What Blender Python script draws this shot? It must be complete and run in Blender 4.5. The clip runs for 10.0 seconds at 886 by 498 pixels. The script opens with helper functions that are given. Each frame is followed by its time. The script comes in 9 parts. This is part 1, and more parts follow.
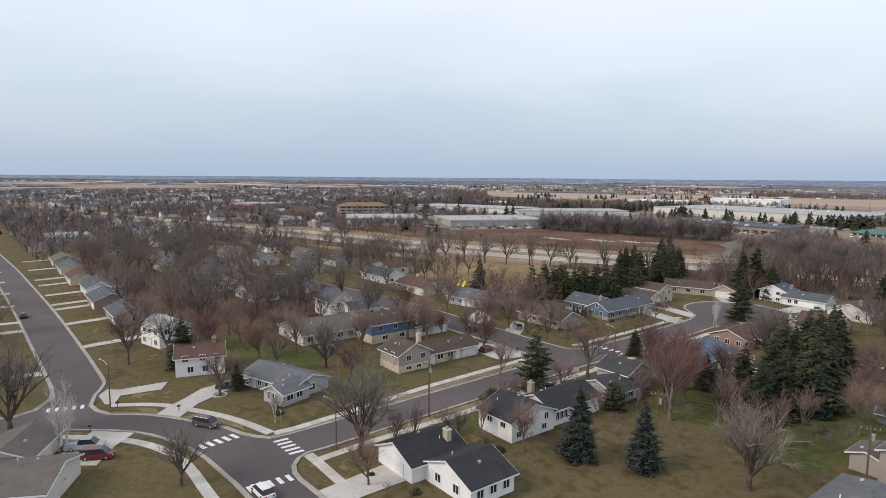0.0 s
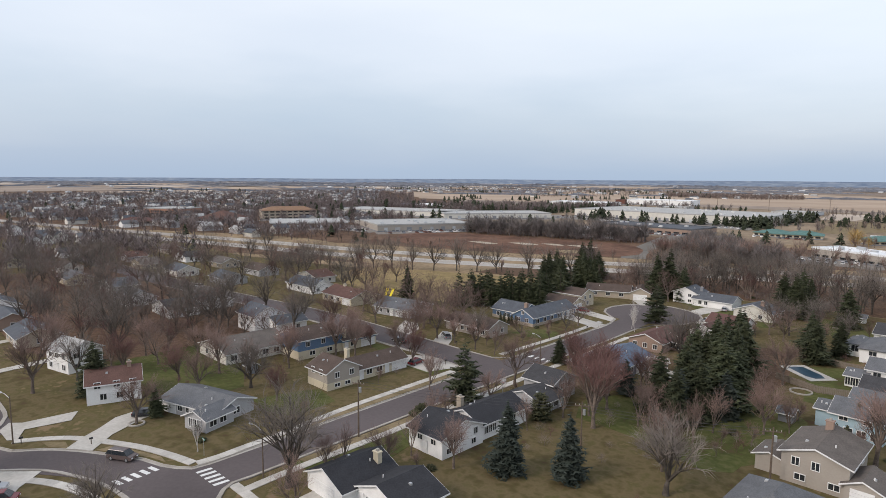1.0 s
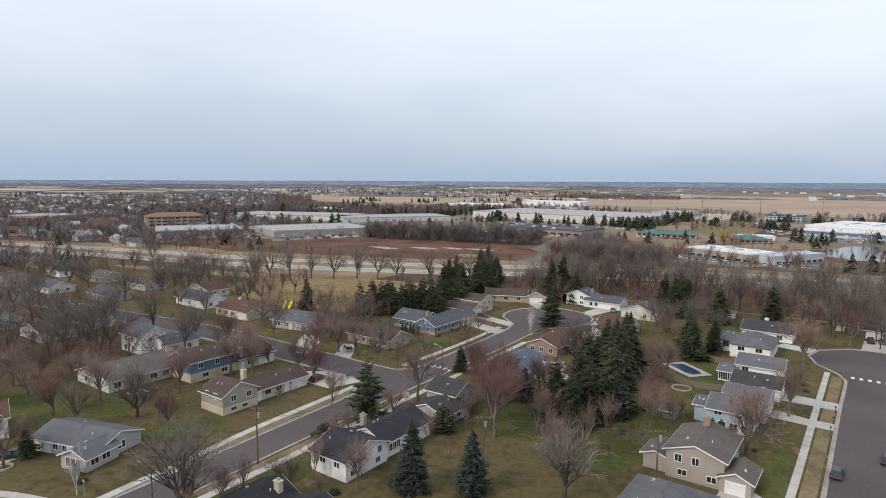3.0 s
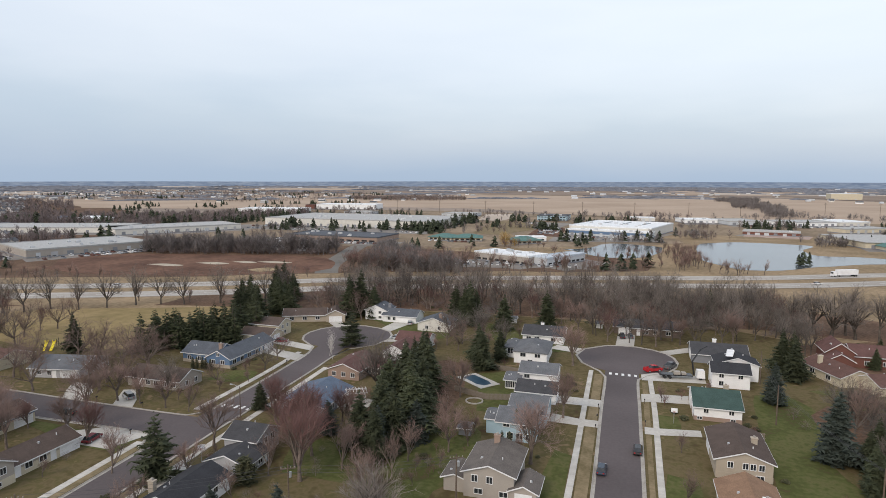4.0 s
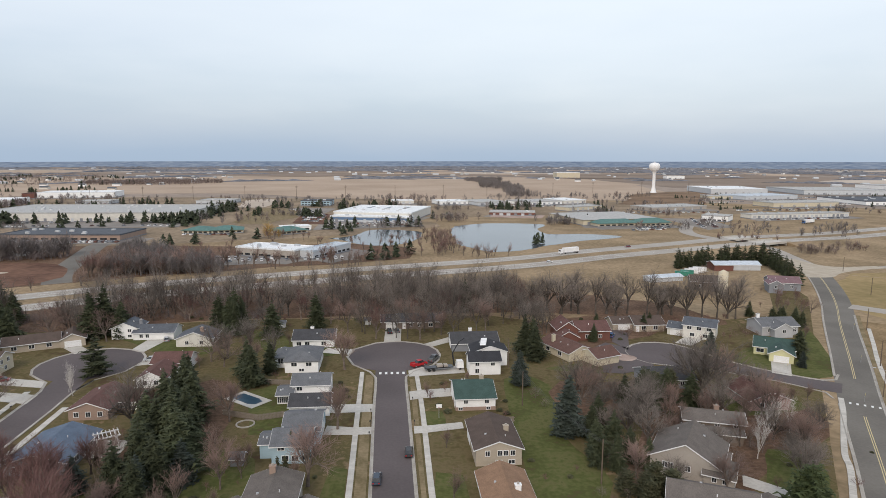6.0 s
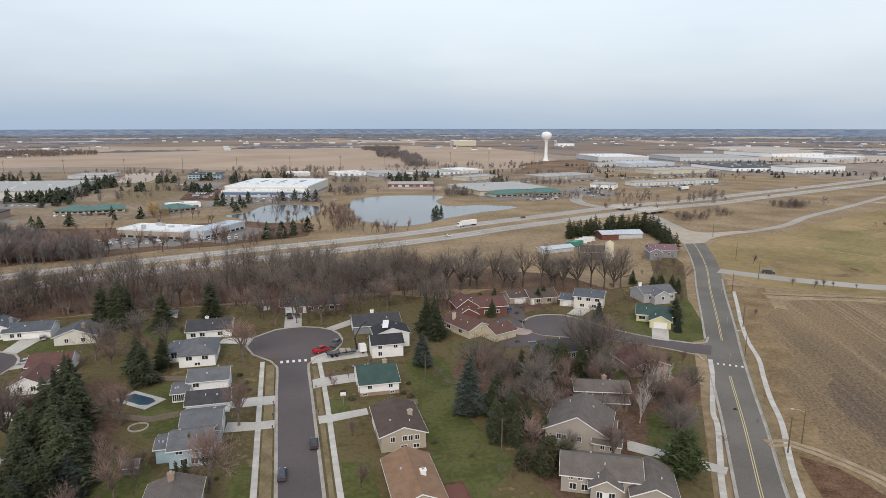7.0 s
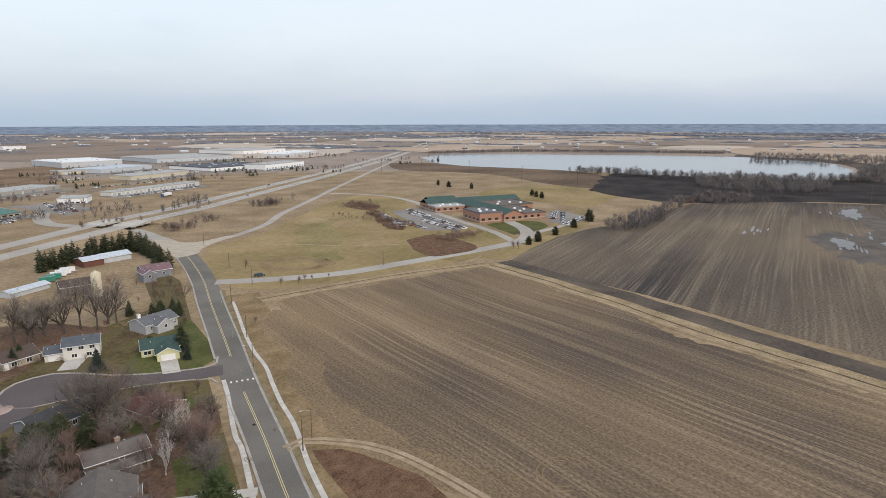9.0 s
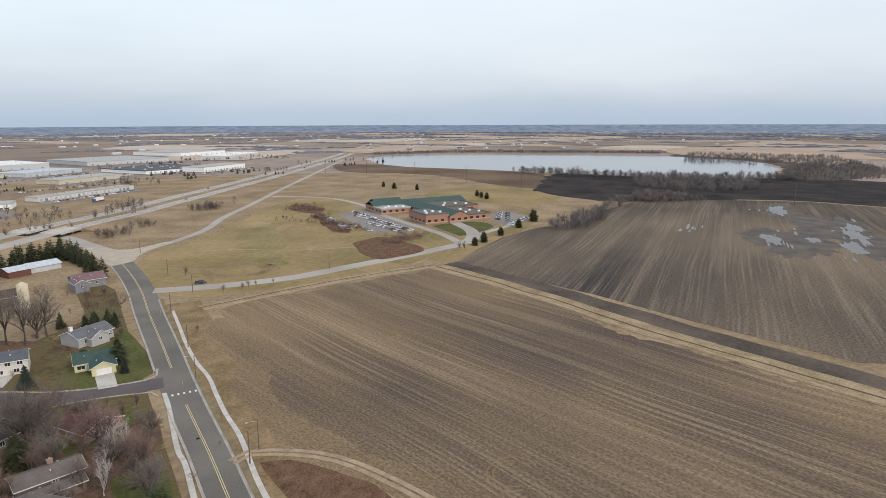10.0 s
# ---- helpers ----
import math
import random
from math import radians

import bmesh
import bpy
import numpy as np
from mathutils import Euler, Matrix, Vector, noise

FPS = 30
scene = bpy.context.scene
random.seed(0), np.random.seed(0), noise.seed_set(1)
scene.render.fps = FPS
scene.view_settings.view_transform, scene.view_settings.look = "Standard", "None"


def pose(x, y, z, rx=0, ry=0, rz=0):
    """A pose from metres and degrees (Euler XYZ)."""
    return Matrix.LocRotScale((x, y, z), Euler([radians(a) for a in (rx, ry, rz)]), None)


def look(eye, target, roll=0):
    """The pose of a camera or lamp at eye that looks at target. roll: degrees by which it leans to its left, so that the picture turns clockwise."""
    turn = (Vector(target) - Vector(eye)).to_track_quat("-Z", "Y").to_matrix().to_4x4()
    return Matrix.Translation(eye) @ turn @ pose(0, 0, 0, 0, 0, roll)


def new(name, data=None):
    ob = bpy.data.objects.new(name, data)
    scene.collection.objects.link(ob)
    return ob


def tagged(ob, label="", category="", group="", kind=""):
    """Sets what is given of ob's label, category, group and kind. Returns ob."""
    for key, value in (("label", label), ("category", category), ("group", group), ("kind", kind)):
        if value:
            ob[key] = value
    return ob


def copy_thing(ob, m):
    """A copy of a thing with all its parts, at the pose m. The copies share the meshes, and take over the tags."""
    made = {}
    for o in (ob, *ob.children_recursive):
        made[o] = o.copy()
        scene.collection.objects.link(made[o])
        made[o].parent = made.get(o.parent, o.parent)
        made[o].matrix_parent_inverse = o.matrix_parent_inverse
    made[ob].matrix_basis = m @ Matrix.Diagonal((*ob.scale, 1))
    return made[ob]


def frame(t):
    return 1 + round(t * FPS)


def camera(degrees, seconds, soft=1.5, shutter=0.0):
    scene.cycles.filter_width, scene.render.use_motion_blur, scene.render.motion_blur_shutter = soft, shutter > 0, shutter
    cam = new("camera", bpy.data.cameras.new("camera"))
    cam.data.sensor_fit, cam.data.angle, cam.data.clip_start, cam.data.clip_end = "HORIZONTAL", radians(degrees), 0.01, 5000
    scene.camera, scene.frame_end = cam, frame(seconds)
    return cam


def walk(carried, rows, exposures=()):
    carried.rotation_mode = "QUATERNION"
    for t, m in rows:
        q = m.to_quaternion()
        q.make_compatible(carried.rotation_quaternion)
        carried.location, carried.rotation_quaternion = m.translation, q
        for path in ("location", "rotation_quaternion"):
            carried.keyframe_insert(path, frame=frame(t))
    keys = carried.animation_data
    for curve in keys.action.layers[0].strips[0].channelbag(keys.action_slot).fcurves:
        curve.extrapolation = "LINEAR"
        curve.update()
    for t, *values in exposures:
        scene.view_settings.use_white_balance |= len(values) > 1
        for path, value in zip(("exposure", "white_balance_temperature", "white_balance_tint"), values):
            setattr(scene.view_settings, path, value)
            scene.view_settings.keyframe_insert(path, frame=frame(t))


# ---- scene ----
cam = camera(71.66, 10.0, soft=0.7)
# seconds, place, heading (clockwise from +y), tilt, lean
PATH = [
    (0, (0.86, -0.86, 42.87), -52.03, -6.77, 0.56),
    (0.2, (0.83, -0.84, 44.65), -48.81, -6.71, 0.51),
    (0.5, (0.61, -0.85, 45.19), -47.55, -6.70, 0.51),
    (1, (0.63, -0.77, 45.88), -45.20, -6.66, 0.48),
    (1.5, (0.58, -0.74, 46.63), -43.03, -6.66, 0.50),
    (2, (0.45, -0.66, 47.39), -40.69, -6.62, 0.48),
    (2.2, (0.47, -0.63, 47.56), -39.59, -6.54, 0.48),
    (3.3, (0.29, -0.26, 49.45), -33.68, -6.54, 0.34),
    (3.5, (0.29, -0.20, 50.32), -31.19, -6.56, 0.33),
    (3.7, (0.27, 0.03, 51.76), -26.24, -6.51, 0.25),
    (4, (0.06, -0.26, 55.99), -16.93, -6.49, 0.21),
    (4.2, (-0.01, -0.24, 57.89), -11.70, -6.47, 0.18),
    (4.5, (-0.00, 0.00, 62.00), 0.00, -7.10, 0.20),
    (4.7, (0.05, 0.17, 62.44), 1.31, -7.29, 0.13),
    (5, (-0.13, 0.07, 63.07), 2.36, -7.55, 0.21),
    (5.2, (0.00, 0.31, 63.20), 2.78, -7.67, 0.20),
    (6.3, (-0.04, 0.22, 65.27), 6.05, -8.79, 0.16),
    (6.5, (-0.08, 0.18, 65.64), 6.82, -9.01, 0.15),
    (6.7, (-0.03, 0.03, 66.05), 7.88, -9.34, 0.13),
    (7, (0.22, 0.35, 69.35), 14.30, -11.39, 0.11),
    (7.2, (0.40, 0.48, 71.24), 19.39, -11.82, 0.04),
    (7.5, (0.46, 0.77, 74.38), 37.14, -11.85, -0.07),
    (7.7, (0.33, 0.75, 76.05), 44.78, -11.78, 0.00),
    (8, (0.56, 0.63, 78.19), 54.06, -11.86, -0.14),
    (8.2, (0.57, 0.70, 78.48), 55.69, -11.82, -0.10),
    (8.5, (0.47, 0.74, 79.07), 57.64, -11.84, -0.10),
    (9, (0.65, 1.15, 79.39), 60.06, -11.79, -0.06),
    (9.5, (0.64, 1.04, 80.06), 62.58, -11.79, -0.09),
    (10, (0.76, 1.38, 80.37), 65.16, -11.75, -0.07),
]


def aimed(place, heading, tilt, lean):
    a, b = radians(heading), radians(tilt)
    ahead = Vector((math.sin(a) * math.cos(b), math.cos(a) * math.cos(b), math.sin(b)))
    return look(place, Vector(place) + ahead * 100, lean)


walk(cam, [(t, aimed(p, h, tl, ln)) for t, p, h, tl, ln in PATH], [(0, 0.0, 6500, 14), (3.5, -0.02, 6500, 13), (5, -0.08, 6500, 12.5), (7, -0.06, 6500, 12), (10, -0.02, 6500, 12)])

# ---- world: thin bright overcast ----
world = bpy.data.worlds.new("overcast")
scene.world = world
world.use_nodes = True
wt = world.node_tree
wt.nodes.clear()


def wnode(kind, **props):
    n = wt.nodes.new(kind)
    for k, v in props.items():
        n.inputs[k].default_value = v
    return n


sky = wt.nodes.new("ShaderNodeTexSky")
sky.sky_type, sky.sun_disc = "NISHITA", False
sky.sun_elevation, sky.sun_rotation = radians(35), radians(200)
sky.air_density, sky.dust_density = 1.5, 3.0
coord = wt.nodes.new("ShaderNodeTexCoord")
sep = wt.nodes.new("ShaderNodeSeparateXYZ")
wt.links.new(coord.outputs["Generated"], sep.inputs[0])
stretch = wt.nodes.new("ShaderNodeMapping")
stretch.inputs["Scale"].default_value = (1.0, 1.0, 4.0)
wt.links.new(coord.outputs["Generated"], stretch.inputs[0])
cloud = wnode("ShaderNodeTexNoise", Scale=2.4, Detail=5.0, Roughness=0.5)
wt.links.new(stretch.outputs[0], cloud.inputs["Vector"])
add = wt.nodes.new("ShaderNodeMath")
add.operation = "MULTIPLY_ADD"
wt.links.new(cloud.outputs["Fac"], add.inputs[0])
add.inputs[1].default_value = 0.16
lean = wt.nodes.new("ShaderNodeMath")
lean.operation = "MULTIPLY_ADD"
wt.links.new(sep.outputs["X"], lean.inputs[0])
lean.inputs[1].default_value = 0.05
wt.links.new(sep.outputs["Z"], lean.inputs[2])
wt.links.new(lean.outputs[0], add.inputs[2])
ramp = wt.nodes.new("ShaderNodeValToRGB")
wt.links.new(add.outputs[0], ramp.inputs[0])
els = ramp.color_ramp.elements
els[0].position, els[0].color = 0.075, (0.415, 0.54, 0.695, 1)
els[1].position, els[1].color = 0.55, (0.66, 0.72, 0.79, 1)
e = els.new(0.14)
e.color = (0.49, 0.595, 0.725, 1)
e = els.new(0.22)
e.color = (0.66, 0.736, 0.832, 1)
e = els.new(0.33)
e.color = (0.785, 0.845, 0.9, 1)
bg1 = wnode("ShaderNodeBackground", Strength=0.04)
bg2 = wnode("ShaderNodeBackground", Strength=0.95)
wt.links.new(sky.outputs[0], bg1.inputs[0])
wt.links.new(ramp.outputs[0], bg2.inputs[0])
both = wt.nodes.new("ShaderNodeAddShader")
wt.links.new(bg1.outputs[0], both.inputs[0])
wt.links.new(bg2.outputs[0], both.inputs[1])
wout = wt.nodes.new("ShaderNodeOutputWorld")
wt.links.new(both.outputs[0], wout.inputs[0])

sun_data = bpy.data.lights.new("sun", "SUN")
sun_data.energy, sun_data.angle, sun_data.color = 1.5, radians(18), (1.0, 0.9, 0.79)
sun = new("sun", sun_data)
sun.matrix_world = look((-60, -195, 205), (40, 120, -45))

# ---- materials ----


def mat(name, a, b, scale=1.0, rough=0.9, bump=0.0, metal=0.0, fine=8.0, finemix=0.35, random_tint=0.0, coords="Object", spec=0.3, island=0.0, detail=4.0):
    """Two colours mixed by large noise, with a fine grain over it."""
    m = bpy.data.materials.new(name)
    m.use_nodes = True
    nt = m.node_tree
    p = nt.nodes["Principled BSDF"]
    p.inputs["Roughness"].default_value, p.inputs["Metallic"].default_value = rough, metal
    p.inputs["Specular IOR Level"].default_value = spec
    geo = nt.nodes.new("ShaderNodeTexCoord")
    n1 = nt.nodes.new("ShaderNodeTexNoise")
    n1.inputs["Scale"].default_value, n1.inputs["Detail"].default_value = scale, detail
    n2 = nt.nodes.new("ShaderNodeTexNoise")
    n2.inputs["Scale"].default_value, n2.inputs["Detail"].default_value = scale * fine, 3
    nt.links.new(geo.outputs[coords], n1.inputs["Vector"])
    nt.links.new(geo.outputs[coords], n2.inputs["Vector"])
    mixf = nt.nodes.new("ShaderNodeMix")
    mixf.inputs[0].default_value = finemix
    nt.links.new(n1.outputs["Fac"], mixf.inputs[2])
    nt.links.new(n2.outputs["Fac"], mixf.inputs[3])
    fac = mixf.outputs[0]
    rmp = nt.nodes.new("ShaderNodeValToRGB")
    rmp.color_ramp.elements[0].position, rmp.color_ramp.elements[1].position = 0.36, 0.64
    rmp.color_ramp.elements[0].color, rmp.color_ramp.elements[1].color = (*a, 1), (*b, 1)
    nt.links.new(fac, rmp.inputs[0])
    col = rmp.outputs[0]
    if random_tint or island:
        src = nt.nodes.new("ShaderNodeObjectInfo" if random_tint else "ShaderNodeNewGeometry")
        hsv = nt.nodes.new("ShaderNodeHueSaturation")
        mr = nt.nodes.new("ShaderNodeMapRange")
        k = random_tint or island
        mr.inputs["To Min"].default_value, mr.inputs["To Max"].default_value = 1 - k, 1 + k
        nt.links.new(src.outputs["Random" if random_tint else "Random Per Island"], mr.inputs[0])
        nt.links.new(mr.outputs[0], hsv.inputs["Value"])
        nt.links.new(col, hsv.inputs["Color"])
        col = hsv.outputs[0]
    nt.links.new(col, p.inputs["Base Color"])
    if bump:
        bp = nt.nodes.new("ShaderNodeBump")
        bp.inputs["Strength"].default_value, bp.inputs["Distance"].default_value = 0.6, bump
        nt.links.new(n2.outputs["Fac"], bp.inputs["Height"])
        nt.links.new(bp.outputs[0], p.inputs["Normal"])
    return m


def rows_mat(name, a, b, c, angle, pitch, patch=0.012, rowmix=0.5, bend=9):
    """Tilled soil: damp and dry patches, uneven straw rows along an angle (degrees), machine passes and clods."""
    m = bpy.data.materials.new(name)
    m.use_nodes = True
    nt = m.node_tree
    p = nt.nodes["Principled BSDF"]
    p.inputs["Roughness"].default_value, p.inputs["Specular IOR Level"].default_value = 1.0, 0.1

    def node(kind, **values):
        n = nt.nodes.new(kind)
        for k, v in values.items():
            n.inputs[k].default_value = v
        return n

    def math_(op, u, v):
        n = nt.nodes.new("ShaderNodeMath")
        n.operation = op
        for k, w in ((0, u), (1, v)):
            if isinstance(w, (int, float)):
                n.inputs[k].default_value = w
            else:
                nt.links.new(w, n.inputs[k])
        return n.outputs[0]

    def band(src, lo, hi, to0=0.0, to1=1.0):
        n = node("ShaderNodeMapRange", **{"From Min": lo, "From Max": hi, "To Min": to0, "To Max": to1})
        nt.links.new(src, n.inputs[0])
        return n.outputs[0]

    def mixed(f, u, v):
        n = nt.nodes.new("ShaderNodeMix")
        n.data_type = "RGBA"
        nt.links.new(f, n.inputs[0])
        for k, w in ((6, u), (7, v)):
            if isinstance(w, tuple):
                n.inputs[k].default_value = (*w, 1)
            else:
                nt.links.new(w, n.inputs[k])
        return n.outputs[2]

    tc = nt.nodes.new("ShaderNodeTexCoord")
    turn = node("ShaderNodeMapping", Rotation=(0, 0, radians(-angle)))
    nt.links.new(tc.outputs["Object"], turn.inputs[0])
    warp = node("ShaderNodeTexNoise", Scale=0.012, Detail=1.0)
    nt.links.new(turn.outputs[0], warp.inputs["Vector"])
    bent = nt.nodes.new("ShaderNodeVectorMath")
    bent.operation = "MULTIPLY_ADD"
    bent.inputs[1].default_value = (0, bend, 0)
    nt.links.new(warp.outputs["Color"], bent.inputs[0])
    nt.links.new(turn.outputs[0], bent.inputs[2])

    def streak(sx, sy, detail=3.0, shift=0.0):
        st = node("ShaderNodeMapping", Scale=(sx, sy, 1), Location=(shift, shift, 0))
        nt.links.new(bent.outputs[0], st.inputs[0])
        ns = node("ShaderNodeTexNoise", Scale=1.0, Detail=detail)
        nt.links.new(st.outputs[0], ns.inputs["Vector"])
        return ns.outputs["Fac"]

    ground = mixed(band(math_("ADD", math_("MULTIPLY", streak(patch, patch * 1.6, 5.0), 0.65), math_("MULTIPLY", streak(patch * 0.7, patch * 9, 3.0, 7), 0.2)), 0.34, 0.54), a, b)
    rows = math_("ADD", math_("MULTIPLY", streak(0.009, 1.0 / pitch, 2.0), 0.66), math_("MULTIPLY", streak(0.004, 0.25 / pitch, 2.0, 3), 0.34))
    rows = math_("MULTIPLY", band(rows, 0.47, 0.62), band(streak(0.012, 0.03, 3.0, 11), 0.36, 0.6, 0.25, 1.0))
    ground = mixed(math_("MULTIPLY", rows, rowmix), ground, c)
    passes = band(streak(0.003, 0.09, 1.0, 19), 0.6, 0.66)
    ground = mixed(math_("MULTIPLY", passes, 0.18), ground, c)
    clods = nt.nodes.new("ShaderNodeHueSaturation")
    nt.links.new(band(streak(1.1, 1.5 / pitch, 3.0, 5), 0.3, 0.7, 0.62, 1.38), clods.inputs["Value"])
    nt.links.new(ground, clods.inputs["Color"])
    nt.links.new(clods.outputs[0], p.inputs["Base Color"])
    return m


def turf(name, tones, scale=0.055):
    """Patchy lawn: several tones mixed by broad noise and broken up by finer growth."""
    m = mat(name, tones[0], tones[-1], scale, 1.0, 0, fine=9, finemix=0.42, spec=0.1, detail=7.0)
    for n in m.node_tree.nodes:
        if n.bl_idname == "ShaderNodeValToRGB":
            e = n.color_ramp.elements
            for k, c in enumerate(tones[1:-1]):
                e.new(0.36 + 0.28 * (k + 1) / (len(tones) - 1)).color = (*c, 1)
    return m


M = {}
M["dry_grass"] = mat("dry_grass", (0.18, 0.134, 0.08), (0.355, 0.264, 0.167), 0.03, 1.0, 0, fine=14, finemix=0.45, spec=0.1)
M["lawn"] = turf("lawn", ((0.085, 0.055, 0.034), (0.094, 0.078, 0.034), (0.14, 0.108, 0.058), (0.1, 0.088, 0.036), (0.21, 0.15, 0.09)))
M["green_lawn"] = turf("green_lawn", ((0.085, 0.068, 0.034), (0.072, 0.08, 0.027), (0.09, 0.1, 0.034), (0.118, 0.112, 0.048), (0.076, 0.086, 0.028)), 0.09)
M["litter"] = mat("litter", (0.08, 0.05, 0.034), (0.19, 0.122, 0.083), 0.06, 1.0, 0, fine=15, finemix=0.5, spec=0.1)
M["meadow"] = mat("meadow", (0.185, 0.148, 0.066), (0.335, 0.248, 0.13), 0.018, 1.0, 0, fine=14, finemix=0.35, spec=0.1)
M["meadow_green"] = mat("meadow_green", (0.165, 0.142, 0.06), (0.3, 0.238, 0.118), 0.03, 1.0, 0, fine=12, finemix=0.4, spec=0.1)
M["straw_thin"] = mat("straw_thin", (0.21, 0.158, 0.078), (0.36, 0.265, 0.148), 0.03, 1.0, 0, fine=12, finemix=0.4, spec=0.1)
M["track"] = mat("track", (0.27, 0.2, 0.13), (0.40, 0.315, 0.215), 0.25, 1.0, 0, fine=8, spec=0.1)
M["field_verge"] = mat("field_verge", (0.15, 0.105, 0.055), (0.30, 0.215, 0.125), 0.1, 1.0, 0, fine=9, finemix=0.5, spec=0.1)
M["straw"] = mat("straw", (0.20, 0.15, 0.085), (0.40, 0.31, 0.195), 0.12, 1.0, 0, fine=10, finemix=0.5, spec=0.1)
M["ditch_mud"] = mat("ditch_mud", (0.06, 0.047, 0.035), (0.15, 0.11, 0.075), 0.3, 1.0, 0, fine=6, spec=0.1)
M["terrace"] = mat("terrace", (0.15, 0.12, 0.065), (0.27, 0.21, 0.13), 0.25, 1.0, 0, fine=6, spec=0.1)
M["asphalt"] = mat("asphalt", (0.086, 0.072, 0.072), (0.122, 0.102, 0.102), 0.05, 0.85, 0, fine=30, finemix=0.3)
M["asphalt_old"] = mat("asphalt_old", (0.118, 0.108, 0.094), (0.175, 0.161, 0.14), 0.05, 0.85, 0, fine=30, finemix=0.3)
M["concrete"] = mat("concrete", (0.39, 0.365, 0.325), (0.54, 0.515, 0.47), 0.12, 0.85, 0, fine=14, finemix=0.4)
M["kerb"] = mat("kerb", (0.29, 0.265, 0.23), (0.43, 0.40, 0.36), 0.3, 0.9, 0, fine=9)
M["highway"] = mat("highway", (0.30, 0.27, 0.235), (0.40, 0.37, 0.33), 0.03, 0.85, 0, fine=20, finemix=0.3)
M["paint"] = mat("paint", (0.62, 0.62, 0.60), (0.8, 0.8, 0.78), 1.5, 0.7, 0)
M["paint_y"] = mat("paint_y", (0.46, 0.37, 0.19), (0.62, 0.52, 0.3), 1.5, 0.7, 0)
M["gravel"] = mat("gravel", (0.36, 0.31, 0.24), (0.47, 0.41, 0.33), 0.2, 1.0, 0, fine=10)
M["soil1"] = rows_mat("soil_near", (0.098, 0.075, 0.06), (0.225, 0.162, 0.096), (0.37, 0.28, 0.18), 67.5, 0.95, 0.006, 0.45)
M["soil2"] = rows_mat("soil_far", (0.052, 0.046, 0.044), (0.178, 0.138, 0.098), (0.28, 0.225, 0.163), 0, 1.5, 0.0032, 0.42, 3)
M["soil_edge"] = rows_mat("soil_margin", (0.135, 0.1, 0.064), (0.245, 0.178, 0.106), (0.37, 0.28, 0.18), 67.5, 0.95, 0.012, 0.3)
M["soil_damp"] = mat("soil_damp", (0.06, 0.051, 0.044), (0.135, 0.108, 0.085), 0.05, 1.0, 0, fine=12, spec=0.1)
M["soil_wet"] = mat("soil_wet", (0.05, 0.044, 0.04), (0.135, 0.107, 0.082), 0.08, 0.75, 0, fine=9, spec=0.3)
M["yard"] = mat("yard", (0.17, 0.155, 0.14), (0.27, 0.245, 0.22), 0.02, 0.9, 0, fine=12, finemix=0.35)
M["soil_dark"] = mat("soil_dark", (0.014, 0.014, 0.016), (0.056, 0.047, 0.042), 0.03, 1.0, 0, fine=12, spec=0.1)
M["stubble"] = mat("stubble", (0.34, 0.26, 0.195), (0.44, 0.345, 0.265), 0.006, 1.0, 0, fine=25, finemix=0.3, spec=0.1)
M["stubble_pale"] = mat("stubble_pale", (0.40, 0.335, 0.275), (0.52, 0.445, 0.375), 0.004, 1.0, 0, fine=25, finemix=0.3, spec=0.1)
M["farmland"] = mat("farmland", (0.2, 0.163, 0.135), (0.37, 0.302, 0.25), 0.003, 1.0, 0, fine=18, finemix=0.4, spec=0.1)
M["fallow"] = mat("fallow", (0.09, 0.062, 0.043), (0.18, 0.128, 0.088), 0.01, 1.0, 0, fine=14, finemix=0.35, spec=0.1)
M["stubble_dark"] = mat("stubble_dark", (0.19, 0.148, 0.118), (0.27, 0.213, 0.17), 0.005, 1.0, 0, fine=25, finemix=0.3, spec=0.1)
M["estate"] = mat("estate_turf", (0.155, 0.119, 0.082), (0.335, 0.258, 0.18), 0.02, 1.0, 0, fine=12, finemix=0.45, spec=0.1)
M["earth"] = mat("earth", (0.12, 0.08, 0.055), (0.27, 0.185, 0.12), 0.02, 1.0, 0, fine=9, spec=0.1)
M["earth_red"] = mat("earth_red", (0.085, 0.048, 0.036), (0.2, 0.115, 0.08), 0.03, 1.0, 0, fine=9, spec=0.1)
M["pink_yard"] = mat("pink_yard", (0.30, 0.22, 0.185), (0.46, 0.36, 0.31), 0.08, 1.0, 0, fine=9, spec=0.1)
M["water"] = mat("water", (0.06, 0.07, 0.08), (0.10, 0.115, 0.13), 0.01, 0.12, 0, fine=5, spec=0.5)
M["puddle"] = mat("puddle", (0.05, 0.048, 0.046), (0.1, 0.092, 0.085), 0.06, 0.3, 0, fine=6, spec=0.35)
M["water"].node_tree.nodes["Principled BSDF"].inputs["IOR"].default_value = 1.33
M["twig"] = mat("twig", (0.151, 0.103, 0.089), (0.298, 0.208, 0.176), 0.07, 0.95, 0, random_tint=0.28)
M["bark"] = mat("bark", (0.102, 0.079, 0.065), (0.198, 0.158, 0.132), 1.2, 0.95, 0, random_tint=0.2)
M["twig_grey"] = mat("twig_grey", (0.112, 0.096, 0.085), (0.244, 0.210, 0.185), 0.07, 0.95, 0, random_tint=0.28)
M["bark_dark"] = mat("bark_dark", (0.063, 0.053, 0.044), (0.132, 0.113, 0.095), 1.2, 0.95, 0, random_tint=0.2)
M["twig_red"] = mat("twig_red", (0.12, 0.066, 0.06), (0.22, 0.126, 0.112), 0.07, 0.95, 0, random_tint=0.2)
M["birch"] = mat("birch", (0.42, 0.39, 0.36), (0.62, 0.59, 0.56), 1.2, 0.8, 0)
